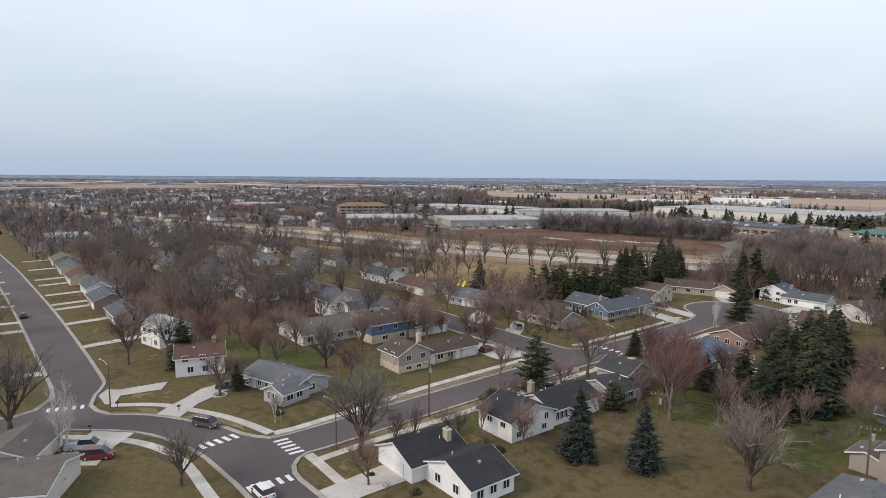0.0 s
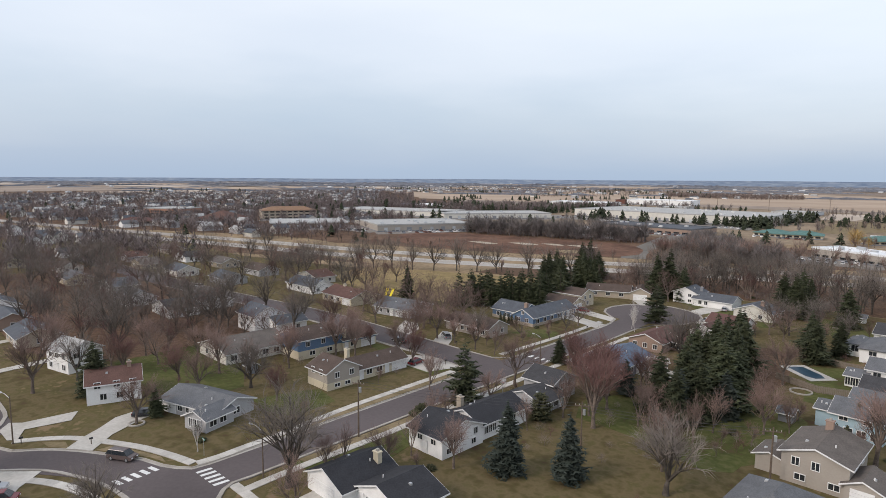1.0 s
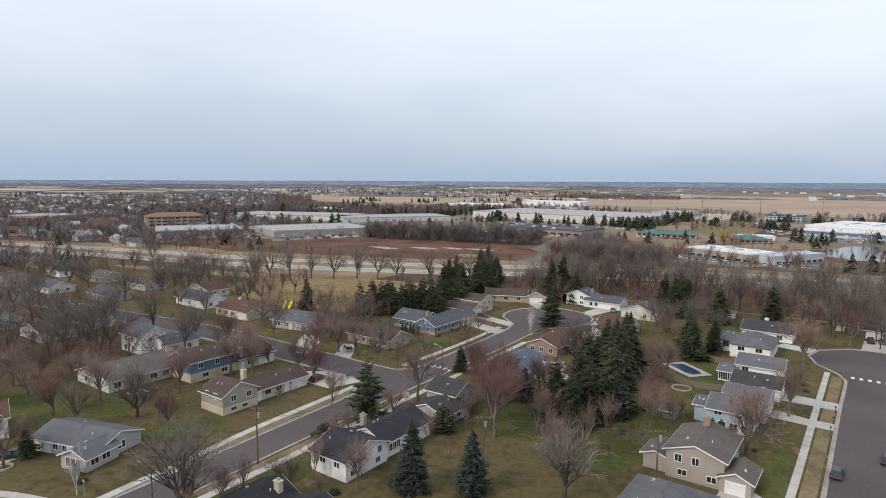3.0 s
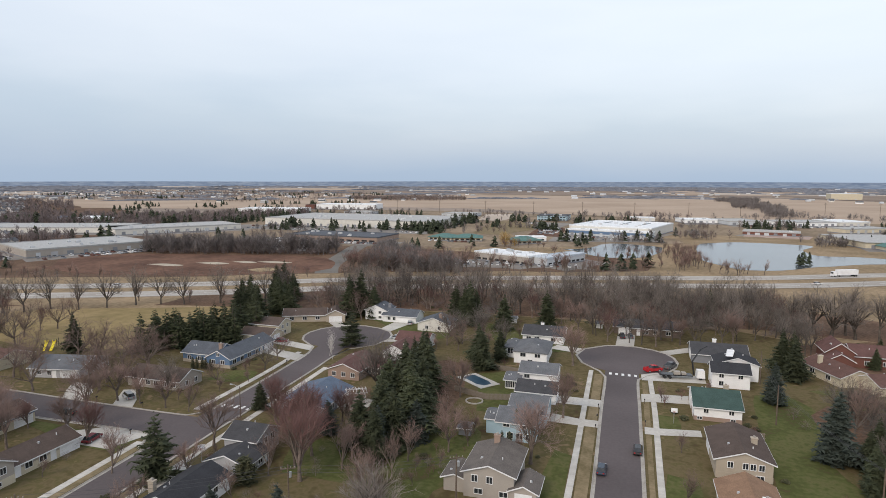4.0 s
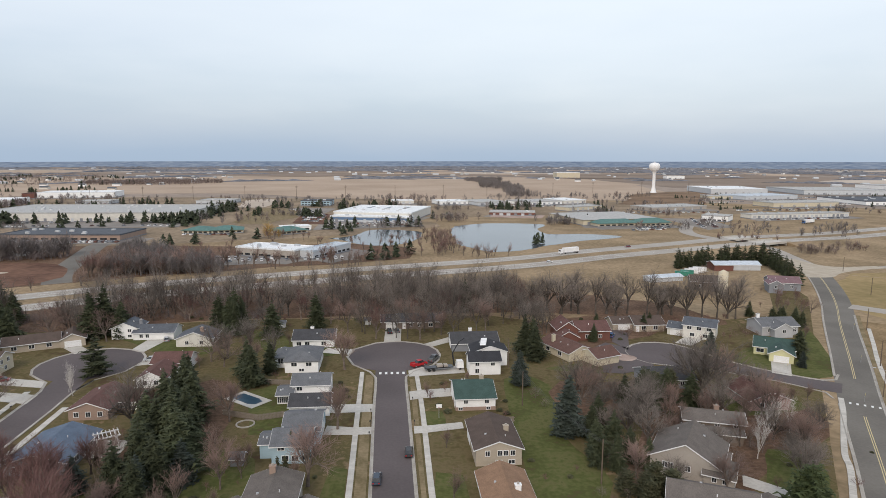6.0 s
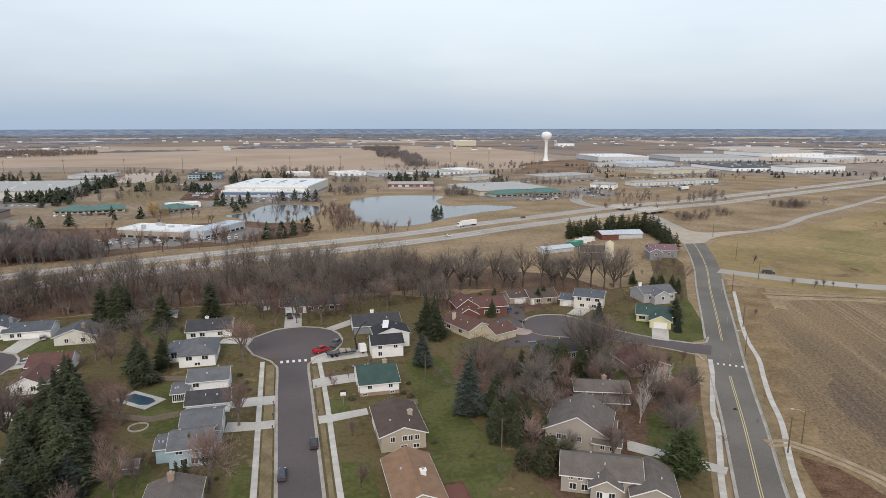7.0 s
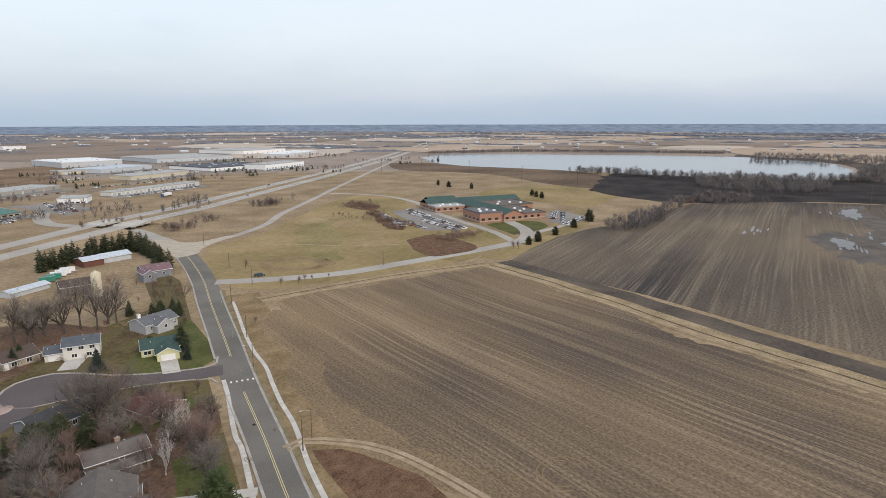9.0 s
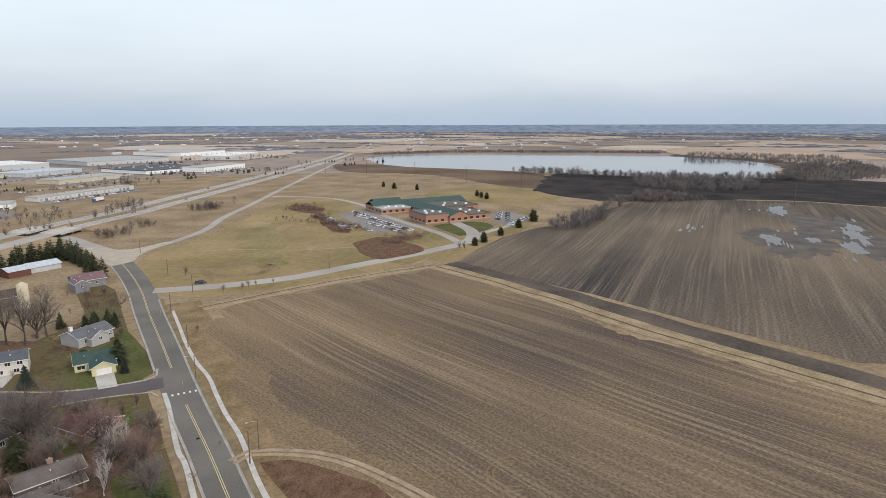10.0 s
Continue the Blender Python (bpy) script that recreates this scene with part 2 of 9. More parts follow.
M["needle"] = mat("needle", (0.026, 0.034, 0.016), (0.082, 0.092, 0.046), 0.7, 0.9, 0, random_tint=0.28)
M["needle_pine"] = mat("needle_pine", (0.03, 0.045, 0.016), (0.085, 0.105, 0.042), 0.7, 0.9, 0)
M["needle_blue"] = mat("needle_blue", (0.026, 0.036, 0.027), (0.065, 0.078, 0.063), 0.7, 0.9, 0, random_tint=0.15)
M["shrub"] = mat("shrub", (0.04, 0.048, 0.025), (0.09, 0.085, 0.045), 0.9, 0.95, 0, random_tint=0.3)
M["weeds"] = mat("weeds", (0.075, 0.042, 0.026), (0.20, 0.12, 0.075), 0.3, 1.0, 0, fine=7, finemix=0.5, spec=0.1)
M["brush"] = mat("brush", (0.135, 0.105, 0.094), (0.245, 0.195, 0.175), 0.3, 1.0, 0, island=0.25)
M["brush_grey"] = mat("brush_grey", (0.118, 0.105, 0.1), (0.225, 0.2, 0.192), 0.3, 1.0, 0, island=0.25)
M["brush_rust"] = mat("brush_rust", (0.13, 0.086, 0.07), (0.235, 0.16, 0.13), 0.3, 1.0, 0, island=0.25)
M["brush_town"] = mat("brush_town", (0.118, 0.096, 0.092), (0.225, 0.184, 0.178), 0.3, 1.0, 0, island=0.25)
M["willow"] = mat("willow", (0.34, 0.22, 0.075), (0.5, 0.34, 0.13), 0.3, 1.0, 0, island=0.2)
M["brush_green"] = mat("brush_green", (0.03, 0.04, 0.025), (0.06, 0.07, 0.04), 0.3, 1.0, 0, island=0.25)
M["white"] = mat("white_paint", (0.72, 0.72, 0.72), (0.84, 0.84, 0.83), 0.5, 0.6, 0)
M["glass"] = mat("window_glass", (0.015, 0.018, 0.022), (0.04, 0.045, 0.05), 0.7, 0.1, 0, spec=0.6)
M["metal"] = mat("galvanised", (0.45, 0.46, 0.47), (0.6, 0.61, 0.62), 0.4, 0.4, 0, metal=0.6)
M["wood_grey"] = mat("weathered_wood", (0.17, 0.14, 0.11), (0.28, 0.24, 0.20), 0.8, 0.9, 0)
M["pole"] = mat("pole_wood", (0.10, 0.075, 0.055), (0.17, 0.13, 0.10), 0.8, 0.9, 0)
M["cable"] = mat("cable", (0.05, 0.05, 0.055), (0.08, 0.08, 0.085), 1, 0.6, 0)
M["tyre"] = mat("tyre", (0.02, 0.02, 0.02), (0.04, 0.04, 0.04), 4, 0.8, 0)
WALLS, ROOFS = {}, {}


def wallm(key, c):
    if key not in WALLS:
        WALLS[key] = mat("siding_" + key, tuple(v * 0.94 for v in c), tuple(min(0.86, v * 1.08) for v in c), 0.35, 0.75, 0.02, fine=10)
    return WALLS[key]


def roofm(key, c):
    if key not in ROOFS:
        ROOFS[key] = mat("shingles_" + key, tuple(v * 0.78 for v in c), tuple(v * 1.2 for v in c), 0.5, 0.9, 0.03, fine=9, finemix=0.55, spec=0.2)
    return ROOFS[key]


for k, c in dict(white=(0.8, 0.8, 0.79), offwhite=(0.62, 0.60, 0.55), tan=(0.40, 0.345, 0.275), cream=(0.55, 0.49, 0.37), grey=(0.40, 0.40, 0.41), blue=(0.12, 0.19, 0.30), ltblue=(0.36, 0.49, 0.56), brick=(0.31, 0.225, 0.18), maroon=(0.155, 0.068, 0.052), brown=(0.16, 0.125, 0.10), yellow=(0.58, 0.56, 0.33), greytan=(0.36, 0.325, 0.285), redbrick=(0.36, 0.195, 0.135), steel=(0.50, 0.52, 0.54), slate=(0.22, 0.23, 0.25), pink=(0.40, 0.27, 0.25)).items():
    wallm(k, c)
for k, c in dict(schoolgreen=(0.06, 0.10, 0.09), grey=(0.135, 0.140, 0.149), dark=(0.062, 0.062, 0.066), black=(0.04, 0.041, 0.046), brown=(0.095, 0.071, 0.060), red=(0.122, 0.070, 0.058), maroon=(0.125, 0.068, 0.06), slate=(0.097, 0.106, 0.121), green=(0.05, 0.085, 0.075), orange=(0.25, 0.155, 0.1), tan=(0.137, 0.120, 0.108), blue=(0.115, 0.15, 0.205), metal=(0.48, 0.53, 0.58), white=(0.72, 0.74, 0.75), ltgrey=(0.40, 0.40, 0.39), purple=(0.19, 0.12, 0.13), teal=(0.10, 0.19, 0.175)).items():
    roofm(k, c)

# ---- mesh helpers ----


def mesh(name, verts, faces, material=None, smooth=False):
    me = bpy.data.meshes.new(name)
    me.from_pydata([tuple(v) for v in verts], [], [tuple(f) for f in faces])
    me.update()
    if material:
        me.materials.append(material)
    if smooth:
        me.shade_smooth()
    return me


def part(name, me, parent=None, label="", m=None):
    ob = new(name, me)
    if parent:
        ob.parent = parent
    if m is not None:
        ob.matrix_basis = m
    if label:
        tagged(ob, label)
    return ob


def thing(name, m, label, category, group="", kind=""):
    ob = new(name)
    ob.matrix_basis = m
    ob.empty_display_size = 0.5
    return tagged(ob, label, category, group, kind)


class Build:
    """Gathers boxes, prisms and tubes into one mesh."""

    def __init__(self):
        self.v, self.f = [], []

    def add(self, verts, faces):
        o = len(self.v)
        self.v += [tuple(p) for p in verts]
        self.f += [tuple(i + o for i in q) for q in faces]
        return self

    def box(self, x0, x1, y0, y1, z0, z1, taper=0.0):
        t = taper
        return self.add([(x0, y0, z0), (x1, y0, z0), (x1, y1, z0), (x0, y1, z0), (x0 + t, y0 + t, z1), (x1 - t, y0 + t, z1), (x1 - t, y1 - t, z1), (x0 + t, y1 - t, z1)],
                        [(3, 2, 1, 0), (4, 5, 6, 7), (0, 1, 5, 4), (1, 2, 6, 5), (2, 3, 7, 6), (3, 0, 4, 7)])

    def prism(self, section, a, b, axis="y"):
        """A closed section (u, z) swept from a to b along the axis; u runs across it."""
        n = len(section)
        put = (lambda u, z, s: (u, s, z)) if axis == "y" else (lambda u, z, s: (s, u, z))
        verts = [put(u, z, a) for u, z in section] + [put(u, z, b) for u, z in section]
        faces = [tuple(range(n)), tuple(range(2 * n - 1, n - 1, -1))]
        faces += [((i + 1) % n, i, n + i, n + (i + 1) % n) for i in range(n)]
        return self.add(verts, faces)

    def tube(self, p, q, r0, r1, sides=3, cap=False):
        p, q = Vector(p), Vector(q)
        d = (q - p).normalized()
        s = d.cross(Vector((0.31, 0.95, 0.05))).normalized()
        u = s.cross(d)
        ring = [(math.cos(2 * math.pi * k / sides), math.sin(2 * math.pi * k / sides)) for k in range(sides)]
        verts = [p + (s * c + u * w) * r0 for c, w in ring] + [q + (s * c + u * w) * r1 for c, w in ring]
        faces = [(k, (k + 1) % sides, sides + (k + 1) % sides, sides + k) for k in range(sides)]
        if cap:
            faces += [tuple(range(sides - 1, -1, -1)), tuple(range(sides, 2 * sides))]
        return self.add(verts, faces)

    def lathe(self, profile, sides=12):
        n = len(profile)
        verts = [(r * math.cos(2 * math.pi * k / sides), r * math.sin(2 * math.pi * k / sides), z) for k in range(sides) for r, z in profile]
        faces = []
        for k in range(sides):
            j = (k + 1) % sides
            faces += [(k * n + i, j * n + i, j * n + i + 1, k * n + i + 1) for i in range(n - 1)]
        return self.add(verts, faces)

    def done(self, name, material, smooth=False):
        return mesh(name, self.v, self.f, material, smooth)


def smooth_line(pts, step=6.0):
    """A Catmull-Rom line through points (any dimension), cut into short steps."""
    P = [Vector(p) for p in pts]
    P = [P[0] * 2 - P[1]] + P + [P[-1] * 2 - P[-2]]
    out = []
    for i in range(1, len(P) - 2):
        n = max(1, int((P[i + 1] - P[i]).length / step))
        for k in range(n):
            t = k / n
            a, b, c, d = P[i - 1], P[i], P[i + 1], P[i + 2]
            out.append(0.5 * ((2 * b) + (c - a) * t + (2 * a - 5 * b + 4 * c - d) * t * t + (3 * b - a - 3 * c + d) * t ** 3))
    return out + [P[-2]]


def offset(line, d):
    """The line moved d metres to its right."""
    out = []
    for i, p in enumerate(line):
        t = (line[min(i + 1, len(line) - 1)] - line[max(i - 1, 0)])
        n = Vector((t.y, -t.x)).normalized()
        out.append(Vector((p.x + n.x * d, p.y + n.y * d)))
    return out


def strip(line, left, right, z0, z1, b=None):
    """A slab along a 2D line from offset left to right, top at z1, bottom at z0."""
    b = b or Build()
    L, R = offset(line, left), offset(line, right)
    n = len(line)
    v = [(p.x, p.y, z1) for p in L] + [(p.x, p.y, z1) for p in R] + [(p.x, p.y, z0) for p in L] + [(p.x, p.y, z0) for p in R]
    f = []
    for i in range(n - 1):
        f += [(i, n + i, n + i + 1, i + 1), (n + i, 3 * n + i, 3 * n + i + 1, n + i + 1), (2 * n + i, i, i + 1, 2 * n + i + 1)]
    f += [(0, 2 * n, 3 * n, n), (n - 1, 2 * n - 1, 4 * n - 1, 3 * n - 1)]
    return b.add(v, f)


def sheet(name, pts, z, material, label, category, kind="structure", smooth=0, wobble=0.0):
    """A flat outline laid as a thin sheet with a low edge."""
    line = [Vector(p) for p in pts]
    if smooth:
        line = smooth_line([*pts, pts[0]], smooth)[:-1]
    if wobble:
        line = [p + Vector((noise.noise((p.x * 0.04, p.y * 0.04, 1)), noise.noise((p.x * 0.04, p.y * 0.04, 7)))) * wobble for p in line]
    if wobble >= 4 and smooth and smooth < 5:
        line = [p + Vector((noise.noise((p.x * 0.25, p.y * 0.25, 3)), noise.noise((p.x * 0.25, p.y * 0.25, 5)))) * wobble * 0.45 for p in line]
    n = len(line)
    v = [(p.x, p.y, z) for p in line] + [(p.x, p.y, z - 0.05) for p in line]
    f = [tuple(range(n))] + [(i, i + n, (i + 1) % n + n, (i + 1) % n) for i in range(n)]
    me = mesh(name, v, f, material)
    bmx = bmesh.new()
    bmx.from_mesh(me)
    bmesh.ops.recalc_face_normals(bmx, faces=bmx.faces)
    top = max(bmx.faces, key=lambda q: q.calc_area())
    if top.normal.z < 0:
        bmesh.ops.reverse_faces(bmx, faces=bmx.faces)
    bmesh.ops.triangulate(bmx, faces=[top])
    bmx.to_mesh(me)
    bmx.free()
    return tagged(new(name, me), label, category, "", kind)


def disc(cx, cy, r, n=40, a0=0, a1=360):
    return [(cx + r * math.cos(radians(a0 + (a1 - a0) * k / n)), cy + r * math.sin(radians(a0 + (a1 - a0) * k / n))) for k in range(n)]

# ---- ground, fields and water ----
gv, gf = [], []
RINGS = [0, 120, 300, 600, 1000, 1500, 2200, 3000, 3800, 4400, 4900]
for r in RINGS[1:]:
    for k in range(64):
        gv.append((r * math.cos(2 * math.pi * k / 64), r * math.sin(2 * math.pi * k / 64), 0.0))
gv.append((0, 0, 0))
for k in range(64):
    gf.append((len(gv) - 1, k, (k + 1) % 64))
for i in range(len(RINGS) - 2):
    for k in range(64):
        gf.append((i * 64 + k, (i + 1) * 64 + k, (i + 1) * 64 + (k + 1) % 64, i * 64 + (k + 1) % 64))
ground_me = mesh("ground", gv, gf, M["dry_grass"])
ground_me.materials.append(M["farmland"])
for poly in ground_me.polygons:
    if math.hypot(poly.center.x, poly.center.y) > 1050:
        poly.material_index = 1
tagged(new("ground", ground_me), "dry tan early-spring grassland reaching the horizon", "ground", "", "structure")

sheet("lawn", [(-520, -120), (-520, 170), (-330, 165), (-230, 190), (-190, 215), (-150, 236), (-60, 246), (40, 246), (72, 226), (112, 226), (160, 238), (190, 290), (204, 292), (196, 268), (165, 222), (118, 152), (66, 74), (20, 10), (-20, -120)], 0.02, M["lawn"], "patchy olive and brown lawns of the neighbourhood", "lawn")
sheet("lawn", [(26, 98), (33, 100), (44, 112), (40, 135), (46, 160), (40, 175), (33, 172), (30, 150), (29, 136)], 0.04, M["green_lawn"], "green back lawn between the houses", "lawn", smooth=5)
sheet("lawn", [(-62, 98), (-32, 100), (-30, 128), (-45, 132), (-60, 118), (-66, 108)], 0.04, M["green_lawn"], "green back lawn with bare patches", "lawn", smooth=5)
sheet("lawn", [(106, 176), (131, 166), (150, 196), (160, 220), (148, 206), (120, 194)], 0.04, M["green_lawn"], "green corner lawn by the cottages", "lawn", smooth=5)
sheet("lawn", [(-34, 140), (-27, 140), (-28, 170), (-34, 172), (-40, 168), (-36, 150)], 0.04, M["green_lawn"], "green lawn round the pool", "lawn", smooth=5)
sheet("lawn", [(-160, 45), (-128, 46), (-122, 60), (-130, 64), (-160, 70)], 0.04, M["green_lawn"], "green back gardens", "lawn", smooth=5)
sheet("lawn", [(-190, 150), (-140, 168), (-150, 226), (-200, 212), (-246, 190), (-230, 160)], 0.04, M["meadow"], "open park lawn with a playground", "lawn", smooth=8)
sheet("undergrowth", [(-200, 218), (-110, 240), (-40, 248), (60, 250), (120, 230), (128, 250), (80, 290), (0, 312), (-80, 300), (-190, 262)], 0.05, M["litter"], "leaf litter under the belt of bare trees", "undergrowth", smooth=10, wobble=5)
for k, pts in enumerate(([(-40, 96), (-32, 97), (-33, 130), (-40, 128)], [(-15.5, 64), (-10, 64), (-10.4, 122), (-14, 124)], [(9.2, 64), (15, 66), (15, 118), (9.4, 120)], [(9.4, 138), (14, 140), (14, 150), (9.6, 150)], [(-112, 58), (-100.5, 58), (-100.5, 70), (-108, 72)], [(-128, 100), (-100, 96), (-100, 103), (-130, 103)], [(-82, 48), (-74, 52), (-76, 66), (-82, 84)], [(-112, 140), (-101, 140), (-102, 150), (-110, 150)], [(-40, 200), (-20, 198), (-18, 206), (-44, 226), (-60, 232)], [(-78, 205), (-66, 200), (-60, 210), (-76, 232), (-108, 234)], [(26, 116), (32, 112), (34, 96), (28, 90)], [(60, 176), (74, 174), (78, 180), (66, 186), (48, 180)], [(88, 140), (108, 146), (104, 158), (90, 160)], [(66, 98), (80, 100), (92, 116), (84, 122), (74, 110)], [(-150, 40), (-141, 44), (-144, 60), (-156, 62)])):
    sheet("lawn", pts, 0.0555, M["green_lawn"], "patch of greener lawn between the houses", "lawn", smooth=4, wobble=2.5)
sheet("undergrowth", [(46, 96), (50, 90), (60, 150), (100, 146), (104, 158), (60, 168), (44, 160)], 0.05, M["litter"], "leaf litter under back garden trees", "undergrowth", smooth=6, wobble=3)
sheet("undergrowth", [(52, 98), (60, 94), (74, 112), (88, 112), (104, 134), (108, 152), (96, 160), (70, 150), (56, 124)], 0.0535, M["litter"], "dark leaf litter under garden trees", "undergrowth", smooth=4, wobble=5)
sheet("undergrowth", [(60, 196), (80, 206), (110, 222), (130, 226), (128, 240), (90, 244), (56, 232)], 0.0535, M["litter"], "leaf litter behind the houses", "undergrowth", smooth=4, wobble=5)
sheet("undergrowth", [(-60, 108), (-42, 104), (-40, 150), (-46, 176), (-60, 172), (-60, 140)], 0.03, M["litter"], "needle litter under the spruces", "undergrowth", smooth=6, wobble=3)
sheet("undergrowth", [(-330, 30), (-180, 32), (-160, 60), (-170, 98), (-330, 96)], 0.03, M["litter"], "leaf litter of wooded back gardens", "undergrowth", smooth=8, wobble=5)

# tilled fields
sheet("field_edge", [(182, 193), (188, 184), (178, 162), (160, 134), (140, 112), (130, 90), (126, 60), (122, 40), (90, -40), (40, -190), (30, -190), (74, -20), (105, 48), (108, 62), (110, 86), (114, 101), (121, 115), (132, 128), (152, 153), (168, 177)], 0.046, M["soil_edge"], "thin weathered soil between field and verge", "field edge", smooth=2.5, wobble=5)
sheet("field", [(191, 200), (220, 187.5), (249, 174.5), (278, 158.5), (289, 151), (299, 142), (276, 97), (257, 66), (242, 41), (231.5, 21), (222.5, 4), (216, -10), (190, -70), (140, -190), (52, -190), (90, -24), (117, 44), (119, 62), (120, 84), (125, 99), (132, 111), (142, 123), (160, 147), (177, 173)], 0.05, M["soil1"], "tilled brown field with fine furrows and straw rows", "field", smooth=2.5, wobble=5)
sheet("rough_patch", [(88, 68), (104, 98), (108, 92), (108, 74), (103, 58), (60, -20), (40, -30)], 0.07, M["weeds"], "rough brown weedy corner by the road", "field edge", smooth=5)
sheet("field", [(312, 140), (359, 141), (406, 140), (450, 133), (482, 117), (560, 106), (640, 86), (692, 38), (716, -74), (640, -330), (330, -330), (238, -42), (262, 10), (284, 55), (300, 95)], 0.06, M["soil2"], "dark damp tilled field with long straw-coloured rows", "field", wobble=4)
hedge = smooth_line([(306, 147), (299, 130), (285, 100), (268, 68), (253, 42), (242, 22), (233.5, 4), (227, -8), (200, -66), (145, -200)], 6)
def ribbon(name, a, c, z, material, label, category, wob):
    """A long patch beside the ditch with uneven edges."""
    pl = [(p.x, p.y) for p in offset(hedge, a)] + [(p.x, p.y) for p in offset(hedge, c)][::-1]
    sheet(name, pl, z, M[material], label, category, smooth=6, wobble=wob)


ribbon("ditch_bank", -6.0, 6.4, 0.12, "straw", "straw-coloured grass bank between the two fields", "grass bank", 1.2)
ribbon("field_edge", -17.5, -5.4, 0.10, "soil_damp", "dark bare soil strip along the ditch", "field edge", 2.5)
tagged(new("ditch_track", strip(hedge, 4.0, 5.4, 0.0, 0.18).done("ditch_track", M["track"])), "pale worn track along the grass bank", "track", "", "structure")
ribbon("ditch", -0.2, 0.9, 0.135, "ditch_mud", "narrow dark ditch along the bank", "ditch", 1.6)
north = smooth_line([(190, 204), (206, 197.5), (225, 190), (254, 177), (281, 162), (293, 154), (306, 147)], 5)
tagged(new("grass_strip", strip(north, -7.5, 1.6, 0.0, 0.11).done("grass_strip", M["straw"])), "rough straw grass along the head of the field", "grass bank", "", "structure")
tagged(new("field_track", strip(north, -0.6, 0.9, 0.0, 0.15).done("field_track", M["track"])), "pale track along the head of the field", "track", "", "structure")
tagged(new("ditch", strip(north, -4.2, -3.4, 0.0, 0.14).done("ditch", M["ditch_mud"])), "narrow dark ditch beside the track", "ditch", "", "structure")
sheet("field", [(320, 160), (390, 155), (520, 170), (680, 165), (751, 218), (700, 300), (600, 300), (560, 180), (470, 140), (320, 145)], 0.04, M["meadow"], "dry golden grass field beside the school", "field", smooth=12)
sheet("field", [(988, 696), (866, 594), (842, 534), (855, 479), (839, 389), (761, 290), (726, 214), (815, 225), (919, 258), (970, 330), (981, 395), (983, 456), (1025, 574)], 0.05, M["fallow"], "brown fallow field by the lake", "field", smooth=15)
sheet("burnt_ground", [(690, 200), (751, 218), (980, 240), (1010, 82), (1000, -52), (1010, -150), (960, -260), (860, -430), (640, -430), (720, -76), (684, 30), (640, 110)], 0.08, M["soil_dark"], "charred black marsh ground by the lake", "burnt ground", smooth=15, wobble=12)
sheet("meadow", [(262, 322), (330, 340), (500, 410), (560, 380), (470, 300), (392, 168), (340, 162), (300, 168), (262, 186), (232, 198), (204, 222), (200, 240), (210, 262), (222, 282), (240, 306)], 0.03, M["meadow"], "mown meadow slope beside the interchange", "meadow", smooth=4, wobble=4)
def blob(cx, cy, rx, ry, seed, n=72):
    """Uneven oval outline with lobes and small nicks."""
    out = []
    for k in range(n):
        a = 2 * math.pi * k / n
        c, q = math.cos(a), math.sin(a)
        r = 1 + 0.55 * noise.noise((c * 1.3, q * 1.3, seed * 3.7)) + 0.4 * noise.noise((c * 4, q * 4, seed * 5.1)) + 0.25 * noise.noise((c * 11, q * 11, seed * 1.9))
        out.append((cx + rx * r * c, cy + ry * r * q))
    return out


for k, (x, y, rx, ry) in enumerate(((478, -44, 58, 26), (515, -84, 84, 20), (640, -44, 46, 15), (560, -60, 60, 16))):
    sheet("damp_soil", blob(x, y, rx, ry, k), 0.085 + 0.004 * k, M["soil_wet"], "dark wet soil round standing water", "damp soil")
rp = random.Random(4)
pools = [(636, -43, 27, 8), (474, -31, 17, 5), (487, -26, 9, 3.5), (484, -56, 11, 4), (462, -77, 22, 5), (520, -86, 36, 6), (556, -90, 18, 5)]
pools += [(rp.gauss(x, w), rp.gauss(y, d), rp.uniform(3, 9), rp.uniform(0.4, 1.3)) for x, y, w, d in ((498, 24, 16, 5), (480, -40, 26, 10), (510, -82, 44, 9), (630, -40, 20, 6)) for _ in range(8)]
for k, (x, y, rx, ry) in enumerate(pools):
    sheet("puddle", blob(x, y, rx, ry, 20 + k, 60 if ry > 2 else 20), 0.115 + 0.003 * k, M["puddle"], "shallow standing water between the furrows", "puddle")

sheet("lake", [(1146, 723), (1324, 740), (1370, 653), (1472, 364), (1524, 127), (1396, -33), (1225, -74), (1010, -52), (953, 77), (972, 239), (972, 330), (997, 556)], 0.15, M["water"], "wide pale lake mirroring the cloud", "lake", smooth=40, wobble=16)
sheet("pond", [(60, 582), (52, 520), (51, 462), (58, 437), (70, 419), (84, 420), (100, 431), (119, 448), (153, 473), (193, 494), (171, 514), (135, 518), (135, 557), (150, 594), (96, 608)], 0.08, M["water"], "grey still pond among grass banks", "pond", smooth=8, wobble=3)
sheet("pond", [(-51, 501), (-24, 465), (-2, 456), (22, 491), (22, 545), (-16, 558), (-33, 513)], 0.08, M["water"], "small grey pond below the offices", "pond", smooth=8, wobble=3)

